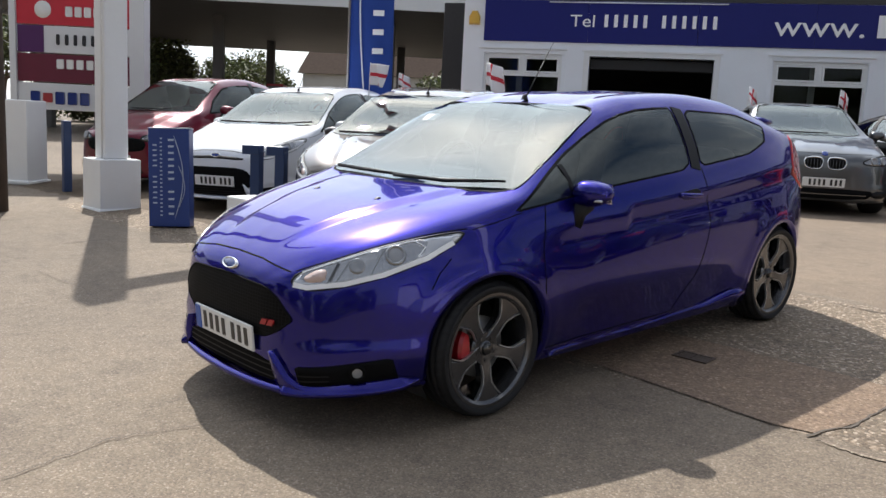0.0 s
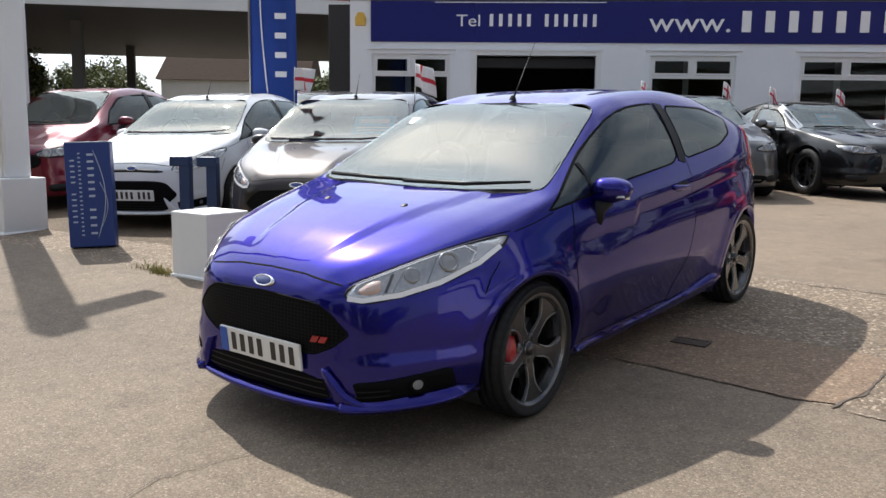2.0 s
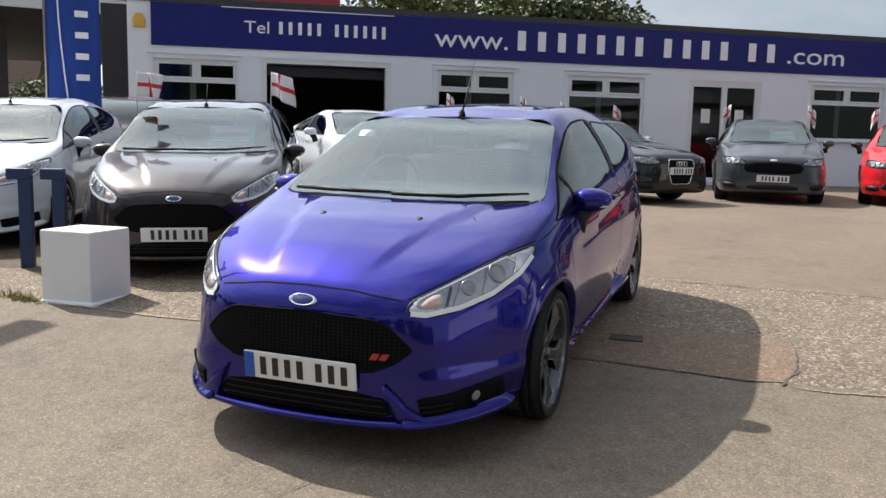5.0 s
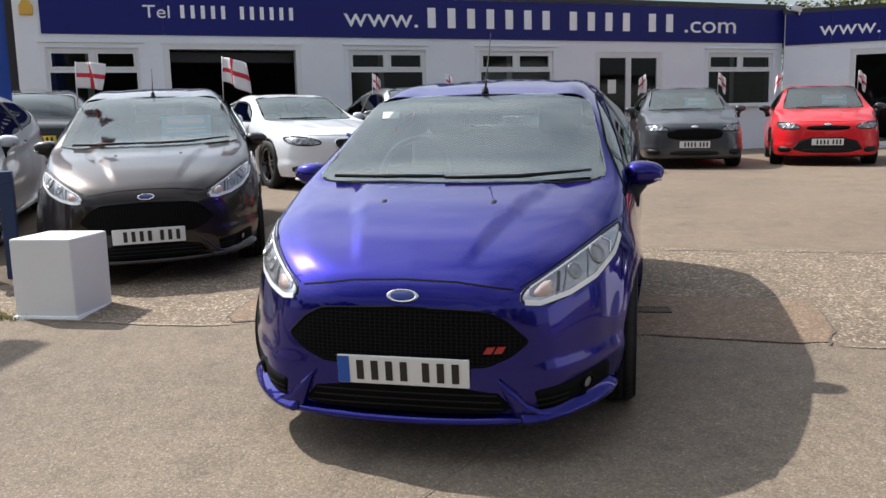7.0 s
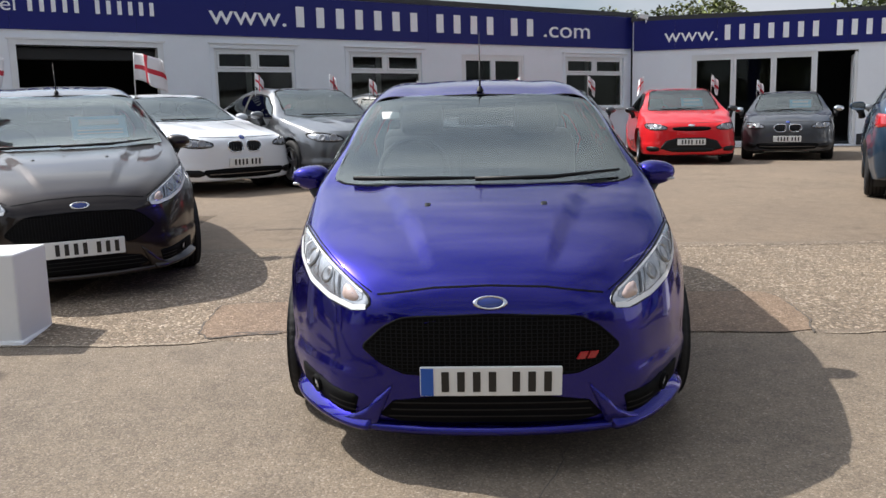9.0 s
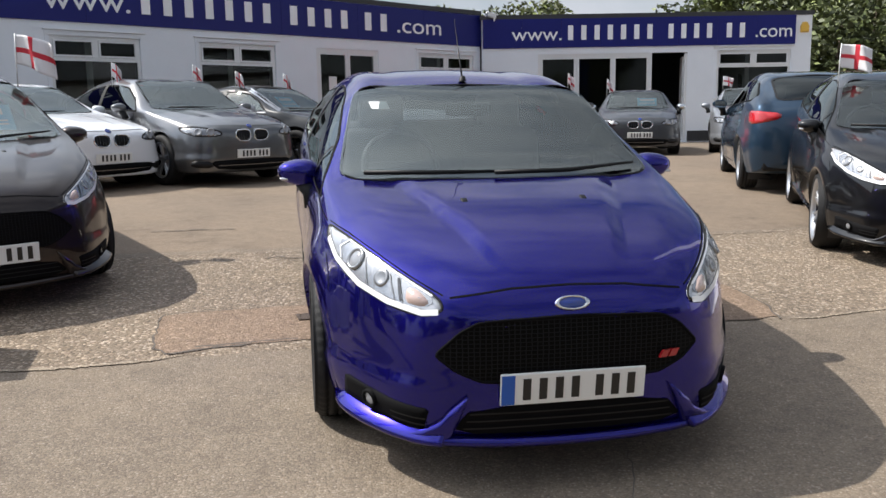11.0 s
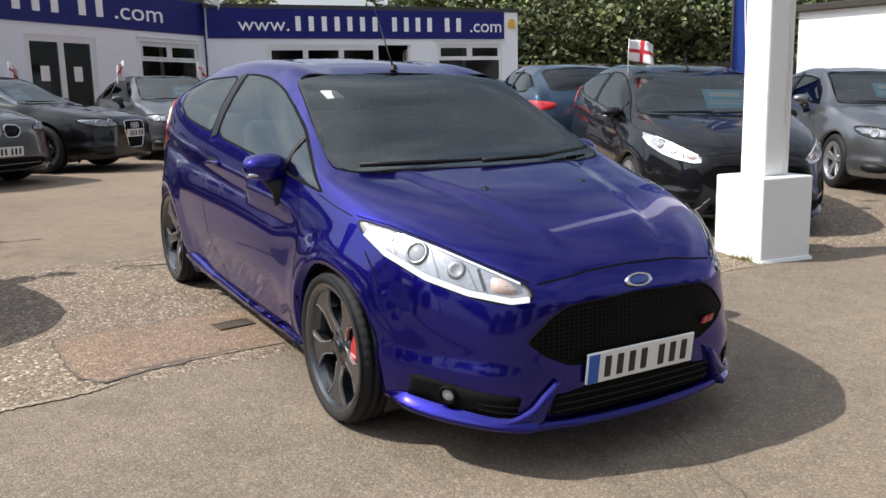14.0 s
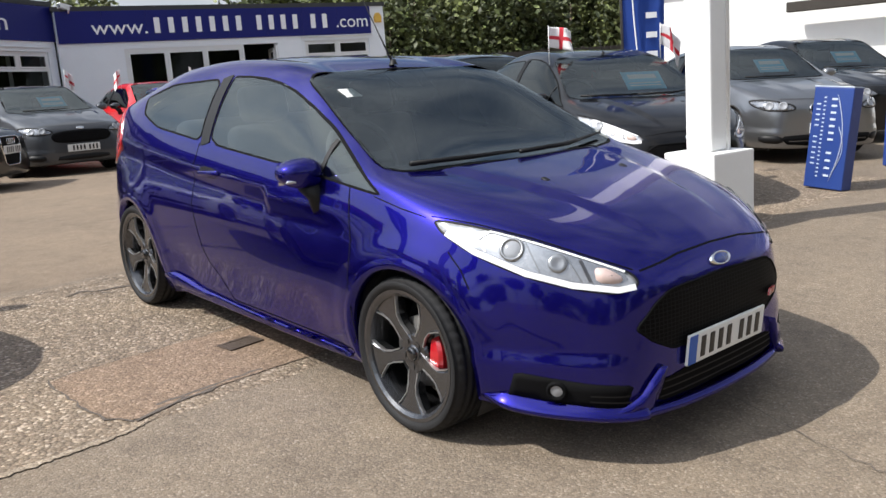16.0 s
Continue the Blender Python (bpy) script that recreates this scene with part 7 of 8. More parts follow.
        part("fog_recess", patch("fog_recess", S, [(0.60 * w, y0 + 0.1, 0.335), (0.84 * w, y0 + 0.28, 0.345), (0.83 * w, y0 + 0.28, 0.255), (0.60 * w, y0 + 0.1, 0.245)], (-0.4, 0.9, 0), BLACK_TRIM, 0.003, 0.04, 0.006, 1, mirror=mi), car)
        if tail:
            tl = tail
        else:
            tl = [(w, y1 - 0.40, zd - 0.14), (w, y1 - 0.05, zd - 0.10), (w, y1 - 0.03, zd - 0.27), (w, y1 - 0.36, zd - 0.24)]
        part("tail_lamp", patch("tail_lamp", S, tl, (-0.8, -0.6, 0), TAIL_RED, 0.006, 0.04, 0.008, 1, mirror=mi), car, "red tail lamp")
        part("door_seam", ribbon("door_seam", S, [(w, yc + 0.28, v(yc + 0.28)[5]), (w, yc + 0.18, 0.6), (w, yc + 0.22, 0.26), (w, ymid - 0.25, 0.26), (w, ymid + 0.02, 0.5), (w, ymid - 0.02, q[5])], SDIR, 0.007, RECESS, 0.0015, mi), car)
        if doors == 4:
            part("door_seam", ribbon("door_seam", S, [(w, ymid + 0.10, 0.27), (w, ye - 0.45, 0.27), (w, ye - 0.20, 0.62), (w, ye - 0.10, v(ye - 0.1)[5])], SDIR, 0.007, RECESS, 0.0015, mi), car)
        part("door_handle", from_bm("door_handle", box_bm((0.03, 0.20, 0.03), (0, 0, 0), 0.01, 2), paint, True), car, "", pose(x * (v(ymid - 0.2)[4] + 0.03), ymid - 0.22, v(ymid)[5] - 0.11))
        mirror_part(car, x, (w + 0.085, yc + 0.42, belt0 + 0.085), mirror_paint or paint, False, (0.20, 0.12, 0.14))
        for y in (0.0, wb):
            part("arch_lip", arch_lip(S, y, paint, mi), car)
            part("wheel_well", liner(S, y, mi), car)
    both(sides)
    if nose == "kidney":
        for s in (-1, 1):
            k = [(s * 0.018, 0, zh0 + 0.005), (s * 0.23, 0, zh0 - 0.0), (s * 0.262, 0, zh0 - 0.07), (s * 0.21, 0, zh0 - 0.15), (s * 0.03, 0, zh0 - 0.15)]
            kd = part("kidney_grille", patch("kidney_grille", S, k, FDIR, RECESS, 0.006, 0.03, 0.01, 2), car, "black kidney grille")
            part("kidney_frame", patch("kidney_frame", S, k, FDIR, CHROME, 0.012, 0.03, 0.014, 2, hole=0.010), kd, "chrome kidney frame")
            for j in range(5):
                xx = s * (0.055 + 0.038 * j)
                part("grille_bar", ribbon("grille_bar", S, [(xx, 0, zh0 - 0.02), (xx, 0, zh0 - 0.135)], FDIR, 0.006, GLOSS_BLACK, 0.010), kd)
        part("lower_intake", patch("lower_intake", S, [(-0.60 * w, 0, 0.345), (0.60 * w, 0, 0.345), (0.66 * w, 0, 0.30), (0.54 * w, 0, 0.215), (-0.54 * w, 0, 0.215), (-0.66 * w, 0, 0.30)], FDIR, RECESS, 0.003, 0.04, 0.006, 1), car, "black lower intake")
        part("intake_strip", ribbon("intake_strip", S, [(-0.56 * w, 0, 0.275), (0, 0, 0.272), (0.56 * w, 0, 0.275)], FDIR, 0.012, ALLOY_DARK, 0.012), car)
        at, nr = S.hit(Vector((0, 0, zh0 + 0.045)), FDIR)
        part("badge", lathe("badge", [(0, 0.004), (0.034, 0.004), (0.040, 0.002), (0.041, -0.004)], BADGE_BLUE, 20), car, "plain round badge", Matrix.Translation(at + nr * 0.003) @ nr.to_track_quat("X", "Z").to_matrix().to_4x4())
    elif nose == "single":
        k = [(-0.27, 0, zh0 + 0.0), (0.27, 0, zh0 + 0.0), (0.285, 0, zh0 - 0.12), (0.20, 0, 0.32), (-0.20, 0, 0.32), (-0.285, 0, zh0 - 0.12)]
        gg = part("grille", patch("grille", S, k, FDIR, RECESS, 0.005, 0.04, 0.006, 1, cut=0.10), car, "large black grille")
        part("grille_frame", patch("grille_frame", S, k, FDIR, CHROME, 0.011, 0.03, 0.012, 1, hole=0.011, cut=0.10), gg, "chrome grille frame")
        for j in range(4):
            part("ring", lathe("ring", [(0.030, 0.0), (0.033, 0.006), (0.037, 0.006), (0.040, 0.0)], CHROME, 20), gg, "", pose(-0.081 + 0.054 * j, S.hit(Vector((0, 0, zh0 - 0.07)), FDIR)[0].y - 0.012, zh0 - 0.07, 0, 0, -90))
    else:
        k = [(-0.40, 0, zh0 - 0.03), (0.40, 0, zh0 - 0.03), (0.48, 0, zh0 - 0.12), (0.40, 0, zh0 - 0.22), (-0.40, 0, zh0 - 0.22), (-0.48, 0, zh0 - 0.12)]
        if nose == "wide":
            k = [(-0.36, 0, zh0 - 0.02), (0.36, 0, zh0 - 0.02), (0.33, 0, zh0 - 0.10), (-0.33, 0, zh0 - 0.10)]
            part("lower_intake", patch("lower_intake", S, [(-0.42, 0, zh0 - 0.22), (0.42, 0, zh0 - 0.22), (0.60, 0, 0.24), (-0.60, 0, 0.24)], FDIR, BLACK_TRIM, 0.003, 0.04, 0.006, 1), car, "black lower intake")
        part("grille", patch("grille", S, k, FDIR, GRILLE, 0.005, 0.04, 0.006, 2), car, "black mesh grille")
        part("lower_intake", patch("lower_intake", S, [(-0.38, 0, 0.315), (0.38, 0, 0.315), (0.42, 0, 0.235), (-0.42, 0, 0.235)], FDIR, BLACK_TRIM, 0.004, 0.04, 0.006, 1), car)
        at, nr = S.hit(Vector((0, 0, zh0 - 0.0)), FDIR)
        part("badge", lathe("badge", [(0, 0.006), (0.05, 0.006), (0.06, 0.003), (0.062, -0.004)], CHROME, 24), car, "plain oval badge", Matrix.Translation(at + nr * 0.004) @ nr.to_track_quat("X", "Z").to_matrix().to_4x4() @ Matrix.Diagonal((1, 1, 0.42, 1)))
    plate(car, S.hit(Vector((0, 0, plate_z)), FDIR)[0].y - 0.012, plate_z, 3)
    rz = 0.78 if hatch else zd - 0.22
    plate(car, S.hit(Vector((0, 0, rz)), (0, -1, 0))[0].y + 0.016, rz, 0, "yellow")
    part("bonnet_seam", ribbon("bonnet_seam", S, [(-0.62 * w, 0, zh0 + 0.055), (0, 0, zh0 + 0.045), (0.62 * w, 0, zh0 + 0.055)], FDIR, 0.006, BAR_BLACK, 0.002), car)
    wiper(car, S, [(-0.5 * w, yc + 0.06, zh1 + 0.02), (0, yc + 0.05, zh1 + 0.025), (0.3 * w, yc + 0.06, zh1 + 0.03)], SCREEN_DIR)
    cabin(car, S, yc, -1, True, yr1)
    part("underbody", box("underbody", (W * 0.66, wb + 0.6, 0.1), (0, wb / 2, 0.24), INTERIOR, 0.03), car)
    add_wheels(car, radius, wb, W - 0.27, radius * 0.70, 0.215, rim_style, rim or ALLOY_SILVER)
    if card:
        price_card(car, (0.24, yc + 0.62, zh1 + (H - zh1) * 0.36), (-50, 0, 0))
    return car


D_FOCUS = (0.88, 2.648, 0.83, 1.82, 1.47, 0.72, 0.99, 0.16, 1.02, 2.45, 3.22, 1.02, 0.94, 1.05, True)
D_SALOON = (0.84, 2.97, 1.09, 1.86, 1.46, 0.73, 0.99, 0.44, 1.26, 2.45, 3.35, 1.09, 0.94, 1.00, False)
D_COUPE = (0.88, 2.855, 1.15, 1.89, 1.37, 0.70, 0.95, 0.46, 1.24, 2.10, 3.25, 1.05, 0.91, 0.98, False)
D_SMALLCOUPE = (0.76, 2.69, 1.0, 1.76, 1.39, 0.70, 0.95, 0.36, 1.12, 2.10, 3.0, 1.05, 0.91, 0.97, False)
D_CABRIO = (0.96, 2.65, 0.95, 1.78, 1.39, 0.71, 0.96, 0.36, 1.10, 1.95, 2.80, 1.04, 0.92, 0.97, False)
D_SMALL = (0.80, 2.47, 0.69, 1.74, 1.43, 0.72, 0.98, 0.18, 0.98, 2.35, 3.00, 1.02, 0.93, 1.03, True)
D_CITY = (0.74, 2.36, 0.60, 1.66, 1.50, 0.74, 1.02, 0.06, 0.88, 2.10, 2.80, 1.04, 0.97, 1.06, True)

cars = {}
cars["umber"] = hatchback(site(-2.98, 2.41, 28), PAINT_UMBER, "dark umber three-door hatchback with a flag in each door window", False, GLOSS_BLACK, card=True)
cars["white"] = hatchback(site(-5.66, 2.53, 28), PAINT_WHITE, "white three-door hatchback parked nose out behind blue posts", False, ALLOY_DARK, rim_style="ten", front="old")
cars["black"] = hatchback(site(4.00, 2.33, -28), PAINT_BLACK, "black three-door hatchback with silver wheels and window flags", False, ALLOY_SILVER, rim_style="seven", card=True)
cars["maroon"] = parked_car(site(-8.19, 2.36, 28), "small_hatchback", "dark red small hatchback parked nose out", PAINT_MAROON, D_CITY, "mesh", radius=0.30, doors=2, card=False)
cars["coupe"] = parked_car(site(-3.68, 8.15, 46), "coupe", "white two-door coupe with black wheels", PAINT_WHITE, D_COUPE, "kidney", GLOSS_BLACK, "ten", 0.34, 2, card=False)
cars["saloon"] = parked_car(site(-1.88, 8.80, 36), "saloon", "grey metallic four-door saloon with silver wheels and window flags", PAINT_GREY, D_SALOON, "kidney", ALLOY_SILVER, "ten", 0.335, 4, card=False)
cars["cabrio"] = parked_car(site(-0.30, 10.6, 52), "cabriolet", "black cabriolet with a closed fabric roof and window flags", PAINT_BLACK, D_CABRIO, "single", ALLOY_DARK, "seven", 0.338, 2, True, card=True, mirror_paint=ALLOY_SILVER, plate_z=0.53)
cars["grey"] = parked_car(site(1.75, 12.15, 4), "family_hatchback", "dark grey five-door hatchback with window flags", PAINT_DKGREY, D_FOCUS, "mesh", ALLOY_DARK, "five", 0.33, 4)
cars["red"] = parked_car(site(4.15, 12.85, -6), "family_hatchback", "bright red hatchback with black mirrors and window flags", PAINT_RED, D_FOCUS, "wide", ALLOY_SILVER, "five", 0.32, 2, mirror_paint=GLOSS_BLACK)
cars["darkcoupe"] = parked_car(site(6.40, 13.6, -20), "small_coupe", "dark grey two-door coupe with silver mirrors", PAINT_DKGREY, D_SMALLCOUPE, "kidney", ALLOY_SILVER, "ten", 0.315, 2, mirror_paint=CHROME)
cars["teal"] = parked_car(site(6.32, 8.10, 156), "small_hatchback", "slate blue small hatchback seen from behind with red tail lamps", PAINT_TEAL, D_SMALL, "single", ALLOY_SILVER, "five", 0.305, 2, card=False, tail=[(0.86, 2.90, 0.945), (0.78, 3.05, 0.945), (0.50, 3.13, 0.915), (0.50, 3.13, 0.855), (0.66, 3.11, 0.810), (0.82, 3.03, 0.790), (0.87, 2.88, 0.83)])
for px in (-0.50, -0.42):
    part("exhaust_pipe", lathe("exhaust_pipe", [(0.028, -0.10), (0.032, 0.0), (0.028, 0.004), (0.025, -0.08)], CHROME, 18), cars["teal"], "", pose(px, 3.12, 0.27, 0, 0, 90))
part("rear_valance", box("rear_valance", (1.30, 0.10, 0.16), (0, 3.06, 0.33), BLACK_TRIM, 0.04, 3), cars["teal"], "black lower rear bumper")
cars["greycoupe"] = parked_car(site(7.66, 2.76, -32), "coupe", "grey metallic two-door coupe with twin round lamps", PAINT_PALEGREY, D_SMALLCOUPE, "kidney", ALLOY_SILVER, "ten", 0.315, 2)
cars["blacksaloon"] = parked_car(site(10.3, 2.9, -34), "saloon", "black saloon at the end of the row", PAINT_BLACK, D_SALOON, "single", ALLOY_SILVER, "ten", 0.33, 4)
cars["silver"] = parked_car(site(8.9, 13.4, -28), "small_hatchback", "silver small hatchback near the showroom wing", PAINT_SILVER, D_SMALL, "mesh", ALLOY_SILVER, "five", 0.305, 2, card=False)
cars["darkhatch"] = parked_car(site(-8.8, 8.4, 218), "family_hatchback", "black five-door hatchback seen from behind", PAINT_BLACK, D_FOCUS, "mesh", ALLOY_SILVER, "five", 0.32, 4, card=False)


# ---- window flags ----
def window_flag(car, local, length, height, blow, droop, seed):
    """Small white flag with a red cross on a plastic pole clipped to a car window."""
    base = car.matrix_basis @ Vector(local)
    f = thing("window_flag", pose(*base, 0, 0, 0), "small white flag with a red cross on a window pole", "flag", "window flags")
    part("pole", tube("pole", [(0, 0, -0.02), (0.004, 0, 0.20), (0.012, 0, 0.16 + height)], 0.005, UPVC, 6), f)
    rng = random.Random(seed)
    nx, nz = 16, 12
    d = Vector((math.cos(radians(blow)), math.sin(radians(blow)), 0))
    n = Vector((-d.y, d.x, 0))
    ph = rng.uniform(0, 6)
    V, mats = [], []
    for j in range(nz + 1):
        for i in range(nx + 1):
            u, w = i / nx, j / nz
            wob = (0.062 * math.sin(6.5 * u + ph + 1.5 * w) + 0.018 * math.sin(14 * u + 3 * w + ph)) * u
            p = Vector((0.008, 0, 0.15)) + d * (length * u * (1 - 0.25 * droop)) + n * wob + Vector((0, 0, height * w - droop * length * 0.8 * u * u - 0.10 * droop * (1 - w) * u))
            V.append(p)
    F, idx = [], []
    for j in range(nz):
        for i in range(nx):
            a = j * (nx + 1) + i
            F.append((a, a + 1, a + nx + 2, a + nx + 1))
            u, w = (i + 0.5) / nx, (j + 0.5) / nz
            idx.append(1 if abs(u - 0.5) < 0.065 or abs(w - 0.5) < 0.09 else 0)
    me = mesh_of("cloth", V, F, [FLAG_WHITE, FLAG_RED], True)
    me.polygons.foreach_set("material_index", idx)
    o = part("cloth", me, f)
    o.modifiers.new("thick", "SOLIDIFY").thickness = 0.002


FLAGS = [("umber", (-0.63, 0.95, 1.28), 0.29, 0.22, 0, 0.10), ("umber", (0.62, 1.05, 1.30), 0.30, 0.22, -15, 0.35), ("black", (-0.63, 0.95, 1.28), 0.28, 0.20, -25, 0.22), ("black", (0.62, 1.0, 1.28), 0.28, 0.20, -30, 0.8),
         ("saloon", (-0.66, 1.75, 1.33), 0.17, 0.20, 10, 0.95), ("saloon", (0.66, 1.75, 1.33), 0.17, 0.20, 10, 0.95), ("cabrio", (-0.62, 1.35, 1.26), 0.17, 0.20, 10, 0.95), ("cabrio", (0.62, 1.35, 1.26), 0.17, 0.20, 10, 0.95),
         ("grey", (-0.68, 1.2, 1.36), 0.17, 0.20, 160, 0.95), ("grey", (0.68, 1.2, 1.36), 0.17, 0.20, 10, 0.95), ("red", (-0.68, 1.2, 1.36), 0.17, 0.20, 170, 0.95), ("red", (0.68, 1.2, 1.36), 0.17, 0.20, 10, 0.95),
         ("darkcoupe", (-0.64, 1.3, 1.28), 0.17, 0.20, 10, 0.95), ("silver", (-0.6, 1.1, 1.32), 0.26, 0.2, 0, 0.2), ("darkhatch", (0.68, 1.3, 1.36), 0.28, 0.2, 10, 0.5)]
for k, (c, loc, ln, ht, bl, dr) in enumerate(FLAGS):
    window_flag(cars[c], loc, ln, ht, bl, dr, k)


# ---- marks on the ground ----
def ground_patch(x0, x1, y0, y1, skew, material, label, seed, lift=0.004, n=46, k=10):
    """A relaid strip of asphalt with a ragged edge."""
    rng = random.Random(seed)
    lo = [rng.uniform(-0.05, 0.05) for _ in range(n + 1)]
    hi = [rng.uniform(-0.06, 0.06) for _ in range(n + 1)]
    V, F = [], []
    for i in range(n + 1):
        x = x0 + (x1 - x0) * i / n
        for j in range(k + 1):
            t = j / k
            y = y0 + skew * (x - x0) + (y1 - y0) * t + lo[i] * (1 - t) + hi[i] * t
            V.append((x, y, gz(x, y) + (lift if 0 < i < n and 0 < j < k else -0.002)))
    for i in range(n):
        for j in range(k):
            a = i * (k + 1) + j
            F.append((a, a + k + 1, a + k + 2, a + 1))
    tagged(part("asphalt_patch", mesh_of("asphalt_patch", V, F, material, True)), label, "ground", kind="structure")


ground_patch(-14.0, 14.0, 3.10, 14.5, 0.012, ASPHALT_BACK, "smooth pinkish asphalt in front of the showroom", 4, 0.0015, 120, 40)
ground_patch(-7.0, 6.5, 0.60, 3.15, 0.03, ASPHALT_COARSE, "coarse older asphalt with pale stones", 5, 0.003, 120, 26)


def on_ground(name, loop, material, label, lift=0.004, kind="structure", cat="ground"):
    V = [(x, y, gz(x, y) + lift) for x, y in loop]
    return tagged(part(name, mesh_of(name, V, [tuple(range(len(V)))], material)), label, cat, kind=kind)


def crack(pts, width, seed, name="crack"):
    rng = random.Random(seed)
    line = []
    for (xa, ya), (xb, yb) in zip(pts[:-1], pts[1:]):
        k = max(2, int(math.hypot(xb - xa, yb - ya) / 0.05))
        for j in range(k):
            t = j / k
            line.append((xa + (xb - xa) * t + rng.uniform(-.012, .012), ya + (yb - ya) * t + rng.uniform(-.012, .012)))
    line.append(pts[-1])
    V, F = [], []
    for i, (x, y) in enumerate(line):
        a, b = line[max(0, i - 1)], line[min(len(line) - 1, i + 1)]
        d = Vector((b[0] - a[0], b[1] - a[1], 0)).normalized()
        hw = width * rng.uniform(0.25, 1.0) / 2
        for s in (-1, 1):
            px, py = x - d.y * hw * s, y + d.x * hw * s
            V.append((px, py, gz(px, py) + 0.0075))
    for i in range(len(line) - 1):
        F.append((2 * i, 2 * i + 2, 2 * i + 3, 2 * i + 1))
    tagged(part(name, mesh_of(name, V, F, CRACK)), "dark dirt-filled crack in the asphalt", "crack", kind="structure")


CRACK = plain("crack_dirt", (0.125, 0.103, 0.084), 0.95, 0, 0.4, 30, 0, 0.4)
crack([(0.157, -1.77), (0.05, -1.35), (0.12, -1.1), (0.186, -0.93), (0.3, -0.6)], 0.007, 1)
TRENCH = [(-1.66, 1.58), (-1.19, 1.62), (-0.67, 1.66), (0.2, 1.71), (1.1, 1.765), (1.80, 1.785), (1.90, 1.70), (1.93, 1.46), (1.90, 1.10), (1.83, 0.86), (1.2, 0.90), (0.4, 0.93), (-0.4, 0.97), (-0.88, 0.96), (-1.15, 0.94), (-1.36, 0.90), (-1.55, 0.84), (-1.63, 0.95), (-1.655, 1.12), (-1.67, 1.42)]
crack(TRENCH[:7], 0.010, 2)
crack(TRENCH[6:10], 0.018, 7)
crack(TRENCH[9:15], 0.005, 3)
crack(TRENCH[14:17], 0.034, 12)
crack([(-1.42, 0.93), (-1.2, 0.97), (-0.9, 0.985)], 0.022, 13)
crack(TRENCH[16:] + TRENCH[:1], 0.016, 14)
crack([(-3.0, 3.22), (-1.42, 3.20), (-0.7, 3.22)], 0.010, 15)
crack([(0.9, 3.24), (2.0, 3.26), (3.4, 3.30)], 0.020, 16)
crack([(-2.15, 4.30), (-1.8, 4.33), (-1.42, 4.32)], 0.035, 17)
crack([(-1.12, 3.00), (-1.02, 3.07), (-0.95, 3.00), (-0.82, 2.98), (-0.72, 2.94)], 0.035, 18)
crack([(-1.05, 2.96), (-0.93, 2.93), (-0.86, 2.86)], 0.022, 19)
crack([(-4.37, -0.13), (-4.35, 0.05), (-4.33, 0.16), (-4.30, 0.32)], 0.028, 20)
crack([(-3.3, -0.62), (-2.6, -0.55), (-2.2, -0.58)], 0.006, 21)
crack([(0.12, -2.0), (0.13, -1.77)], 0.006, 22)


def drain_cover(x, y, rz, label):
    c = thing("drain_cover", site(x, y, rz, 0.008) @ Matrix.Diagonal((0.66, 0.66, 1, 1)), label, "drain cover", "drain covers")
    part("frame", merged("frame", [cuboid(-0.15, -0.125, -0.09, 0.09, -0.02, 0.006), cuboid(0.125, 0.15, -0.09, 0.09, -0.02, 0.006), cuboid(-0.125, 0.125, -0.09, -0.065, -0.02, 0.006), cuboid(-0.125, 0.125, 0.065, 0.09, -0.02, 0.006)], IRON), c)
    for k in range(2):
        part("lid", box("lid", (0.118, 0.125, 0.01), (-0.0615 + 0.123 * k, 0, 0.0), IRON, 0.002), c)


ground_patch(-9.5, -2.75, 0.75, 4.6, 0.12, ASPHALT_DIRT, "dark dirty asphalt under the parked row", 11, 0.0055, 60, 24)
on_ground("asphalt_patch", rounded(TRENCH, 1, 0.25), ASPHALT_PINK, "pinkish relaid trench strip in the asphalt", 0.0065)


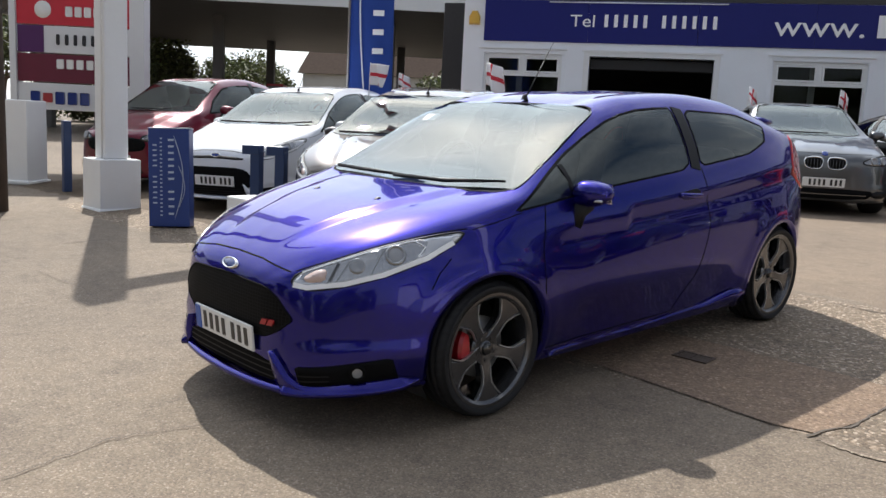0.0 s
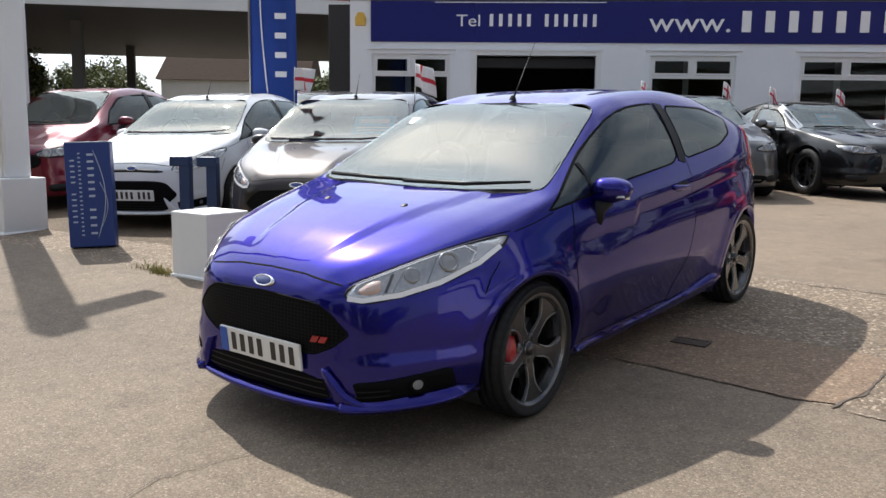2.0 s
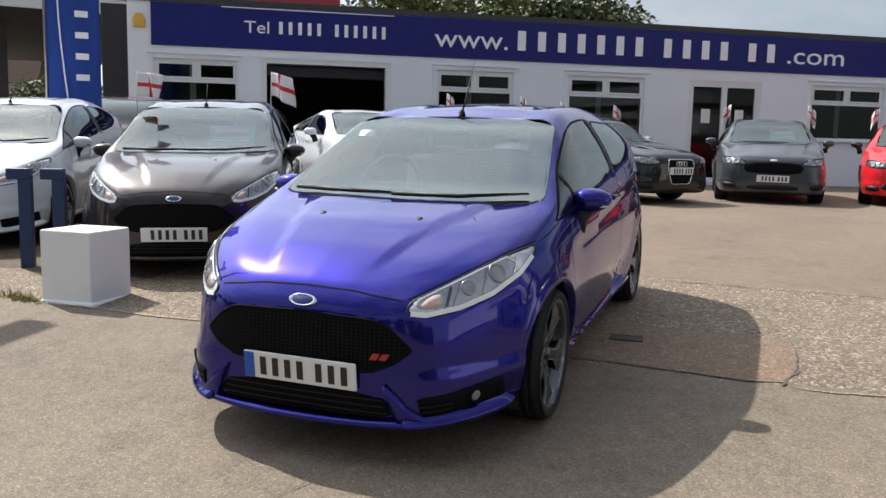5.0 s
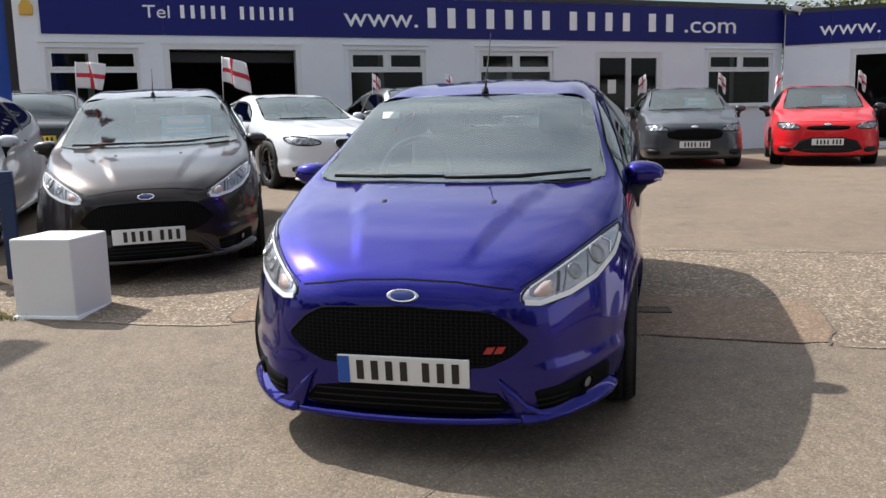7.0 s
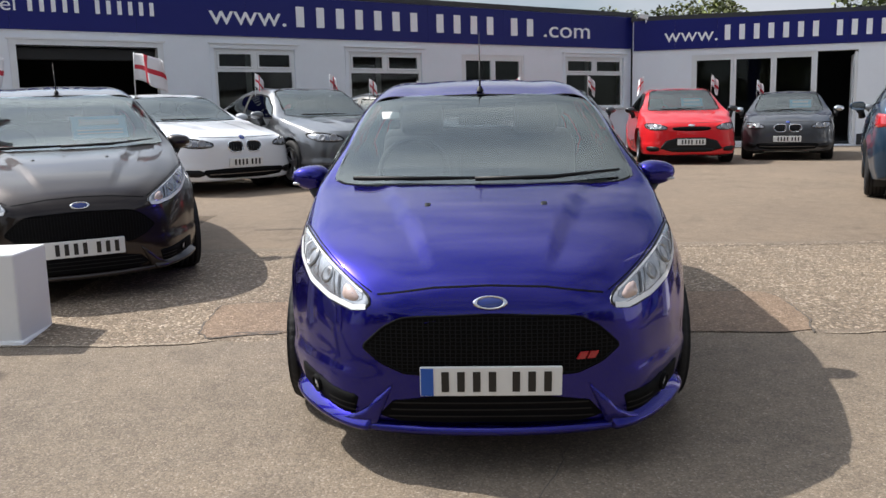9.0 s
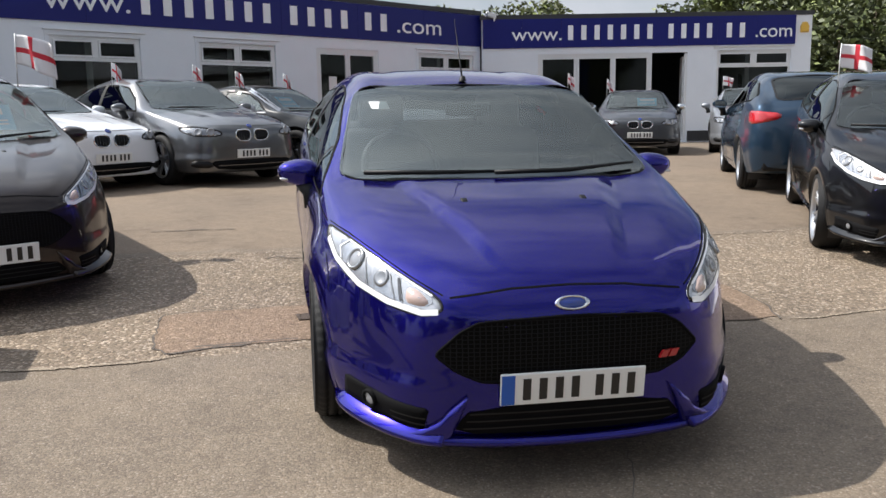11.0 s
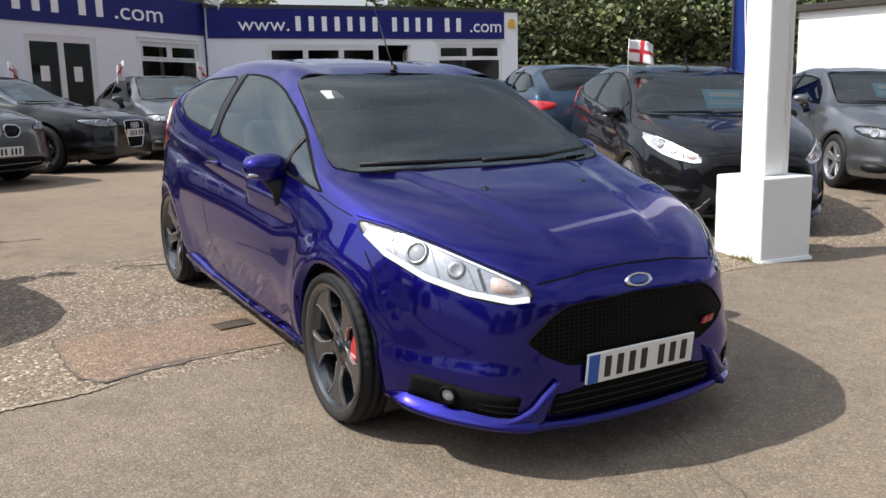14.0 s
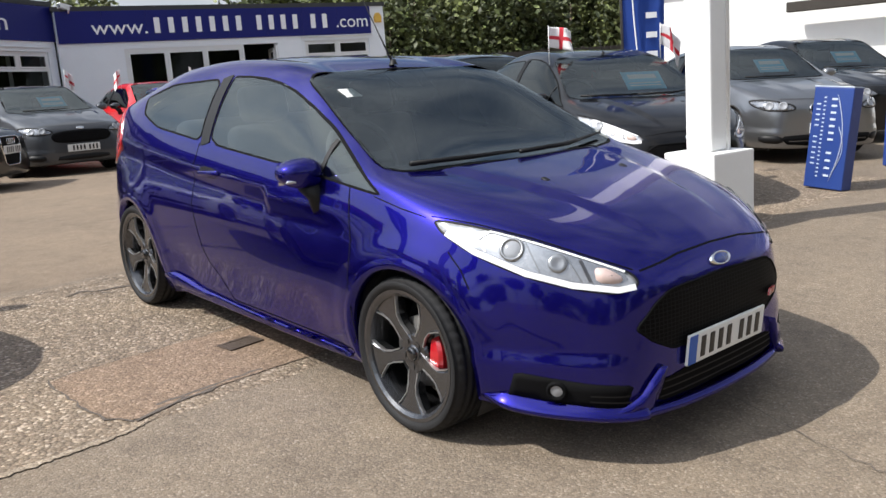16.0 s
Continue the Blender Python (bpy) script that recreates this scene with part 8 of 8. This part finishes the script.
def worn_edge(pts, width, seed):
    """A pale broken lip where the newer surface stops."""
    rng = random.Random(seed)
    line = catmull([(x, y, 0) for x, y in pts], 14)
    V, F = [], []
    for i, q in enumerate(line):
        end = min(1.0, 3.0 * min(i, len(line) - 1 - i) / len(line))
        hw = width * (0.45 + 0.55 * rng.random()) * end / 2 + 0.001
        y = q[1] + rng.uniform(-0.006, 0.006)
        V += [(q[0], y - hw, gz(q[0], y) + 0.0045), (q[0], y, gz(q[0], y) + 0.009), (q[0], y + hw, gz(q[0], y) + 0.0045)]
    for i in range(len(line) - 1):
        for j in (0, 1):
            k = 3 * i + j
            F.append((k, k + 3, k + 4, k + 1))
    tagged(part("asphalt_edge", mesh_of("asphalt_edge", V, F, PALE_EDGE, True)), "pale worn edge between two asphalt surfaces", "ground", kind="structure")


worn_edge([(-2.9, 0.73), (-2.4, 0.745), (-2.07, 0.735), (-1.83, 0.75), (-1.62, 0.77), (-1.45, 0.83)], 0.05, 31)
worn_edge([(1.88, 0.85), (2.1, 0.86), (2.5, 0.93), (2.9, 0.92)], 0.03, 32)


def weeds(x, y, rx, ry, n, seed):
    """Low tufts of dry grass in the angle of a wall foot."""
    rng = random.Random(seed)
    V, F = [], []
    for i in range(n):
        px, py = x + rng.gauss(0, rx), y + rng.gauss(0, ry)
        z = gz(px, py)
        a, h, w = rng.uniform(0, 6.28), rng.uniform(0.015, 0.055), rng.uniform(0.002, 0.005)
        dx, dy = math.cos(a), math.sin(a)
        k = len(V)
        V += [(px - dy * w, py + dx * w, z), (px + dy * w, py - dx * w, z), (px + dx * h * 0.5, py + dy * h * 0.5, z + h)]
        F.append((k, k + 1, k + 2))
    tagged(part("weeds", mesh_of("weeds", V, F, WEED)), "dry yellow-green weeds at the foot of a plinth", "weeds", kind="stuff")


WEED = plain("dry_weed", (0.20, 0.185, 0.045), 0.8, 0, 0.4, 30)
weeds(-3.12, 0.74, 0.10, 0.03, 260, 41)
weeds(-3.35, 0.80, 0.12, 0.05, 160, 42)
weeds(2.90, 1.10, 0.03, 0.06, 220, 43)


drain_cover(0.955, 1.42, 4, "small rusty iron drain cover set in asphalt")
drain_cover(-0.80, 1.38, 8, "small rusty iron drain cover with a sunken lid")
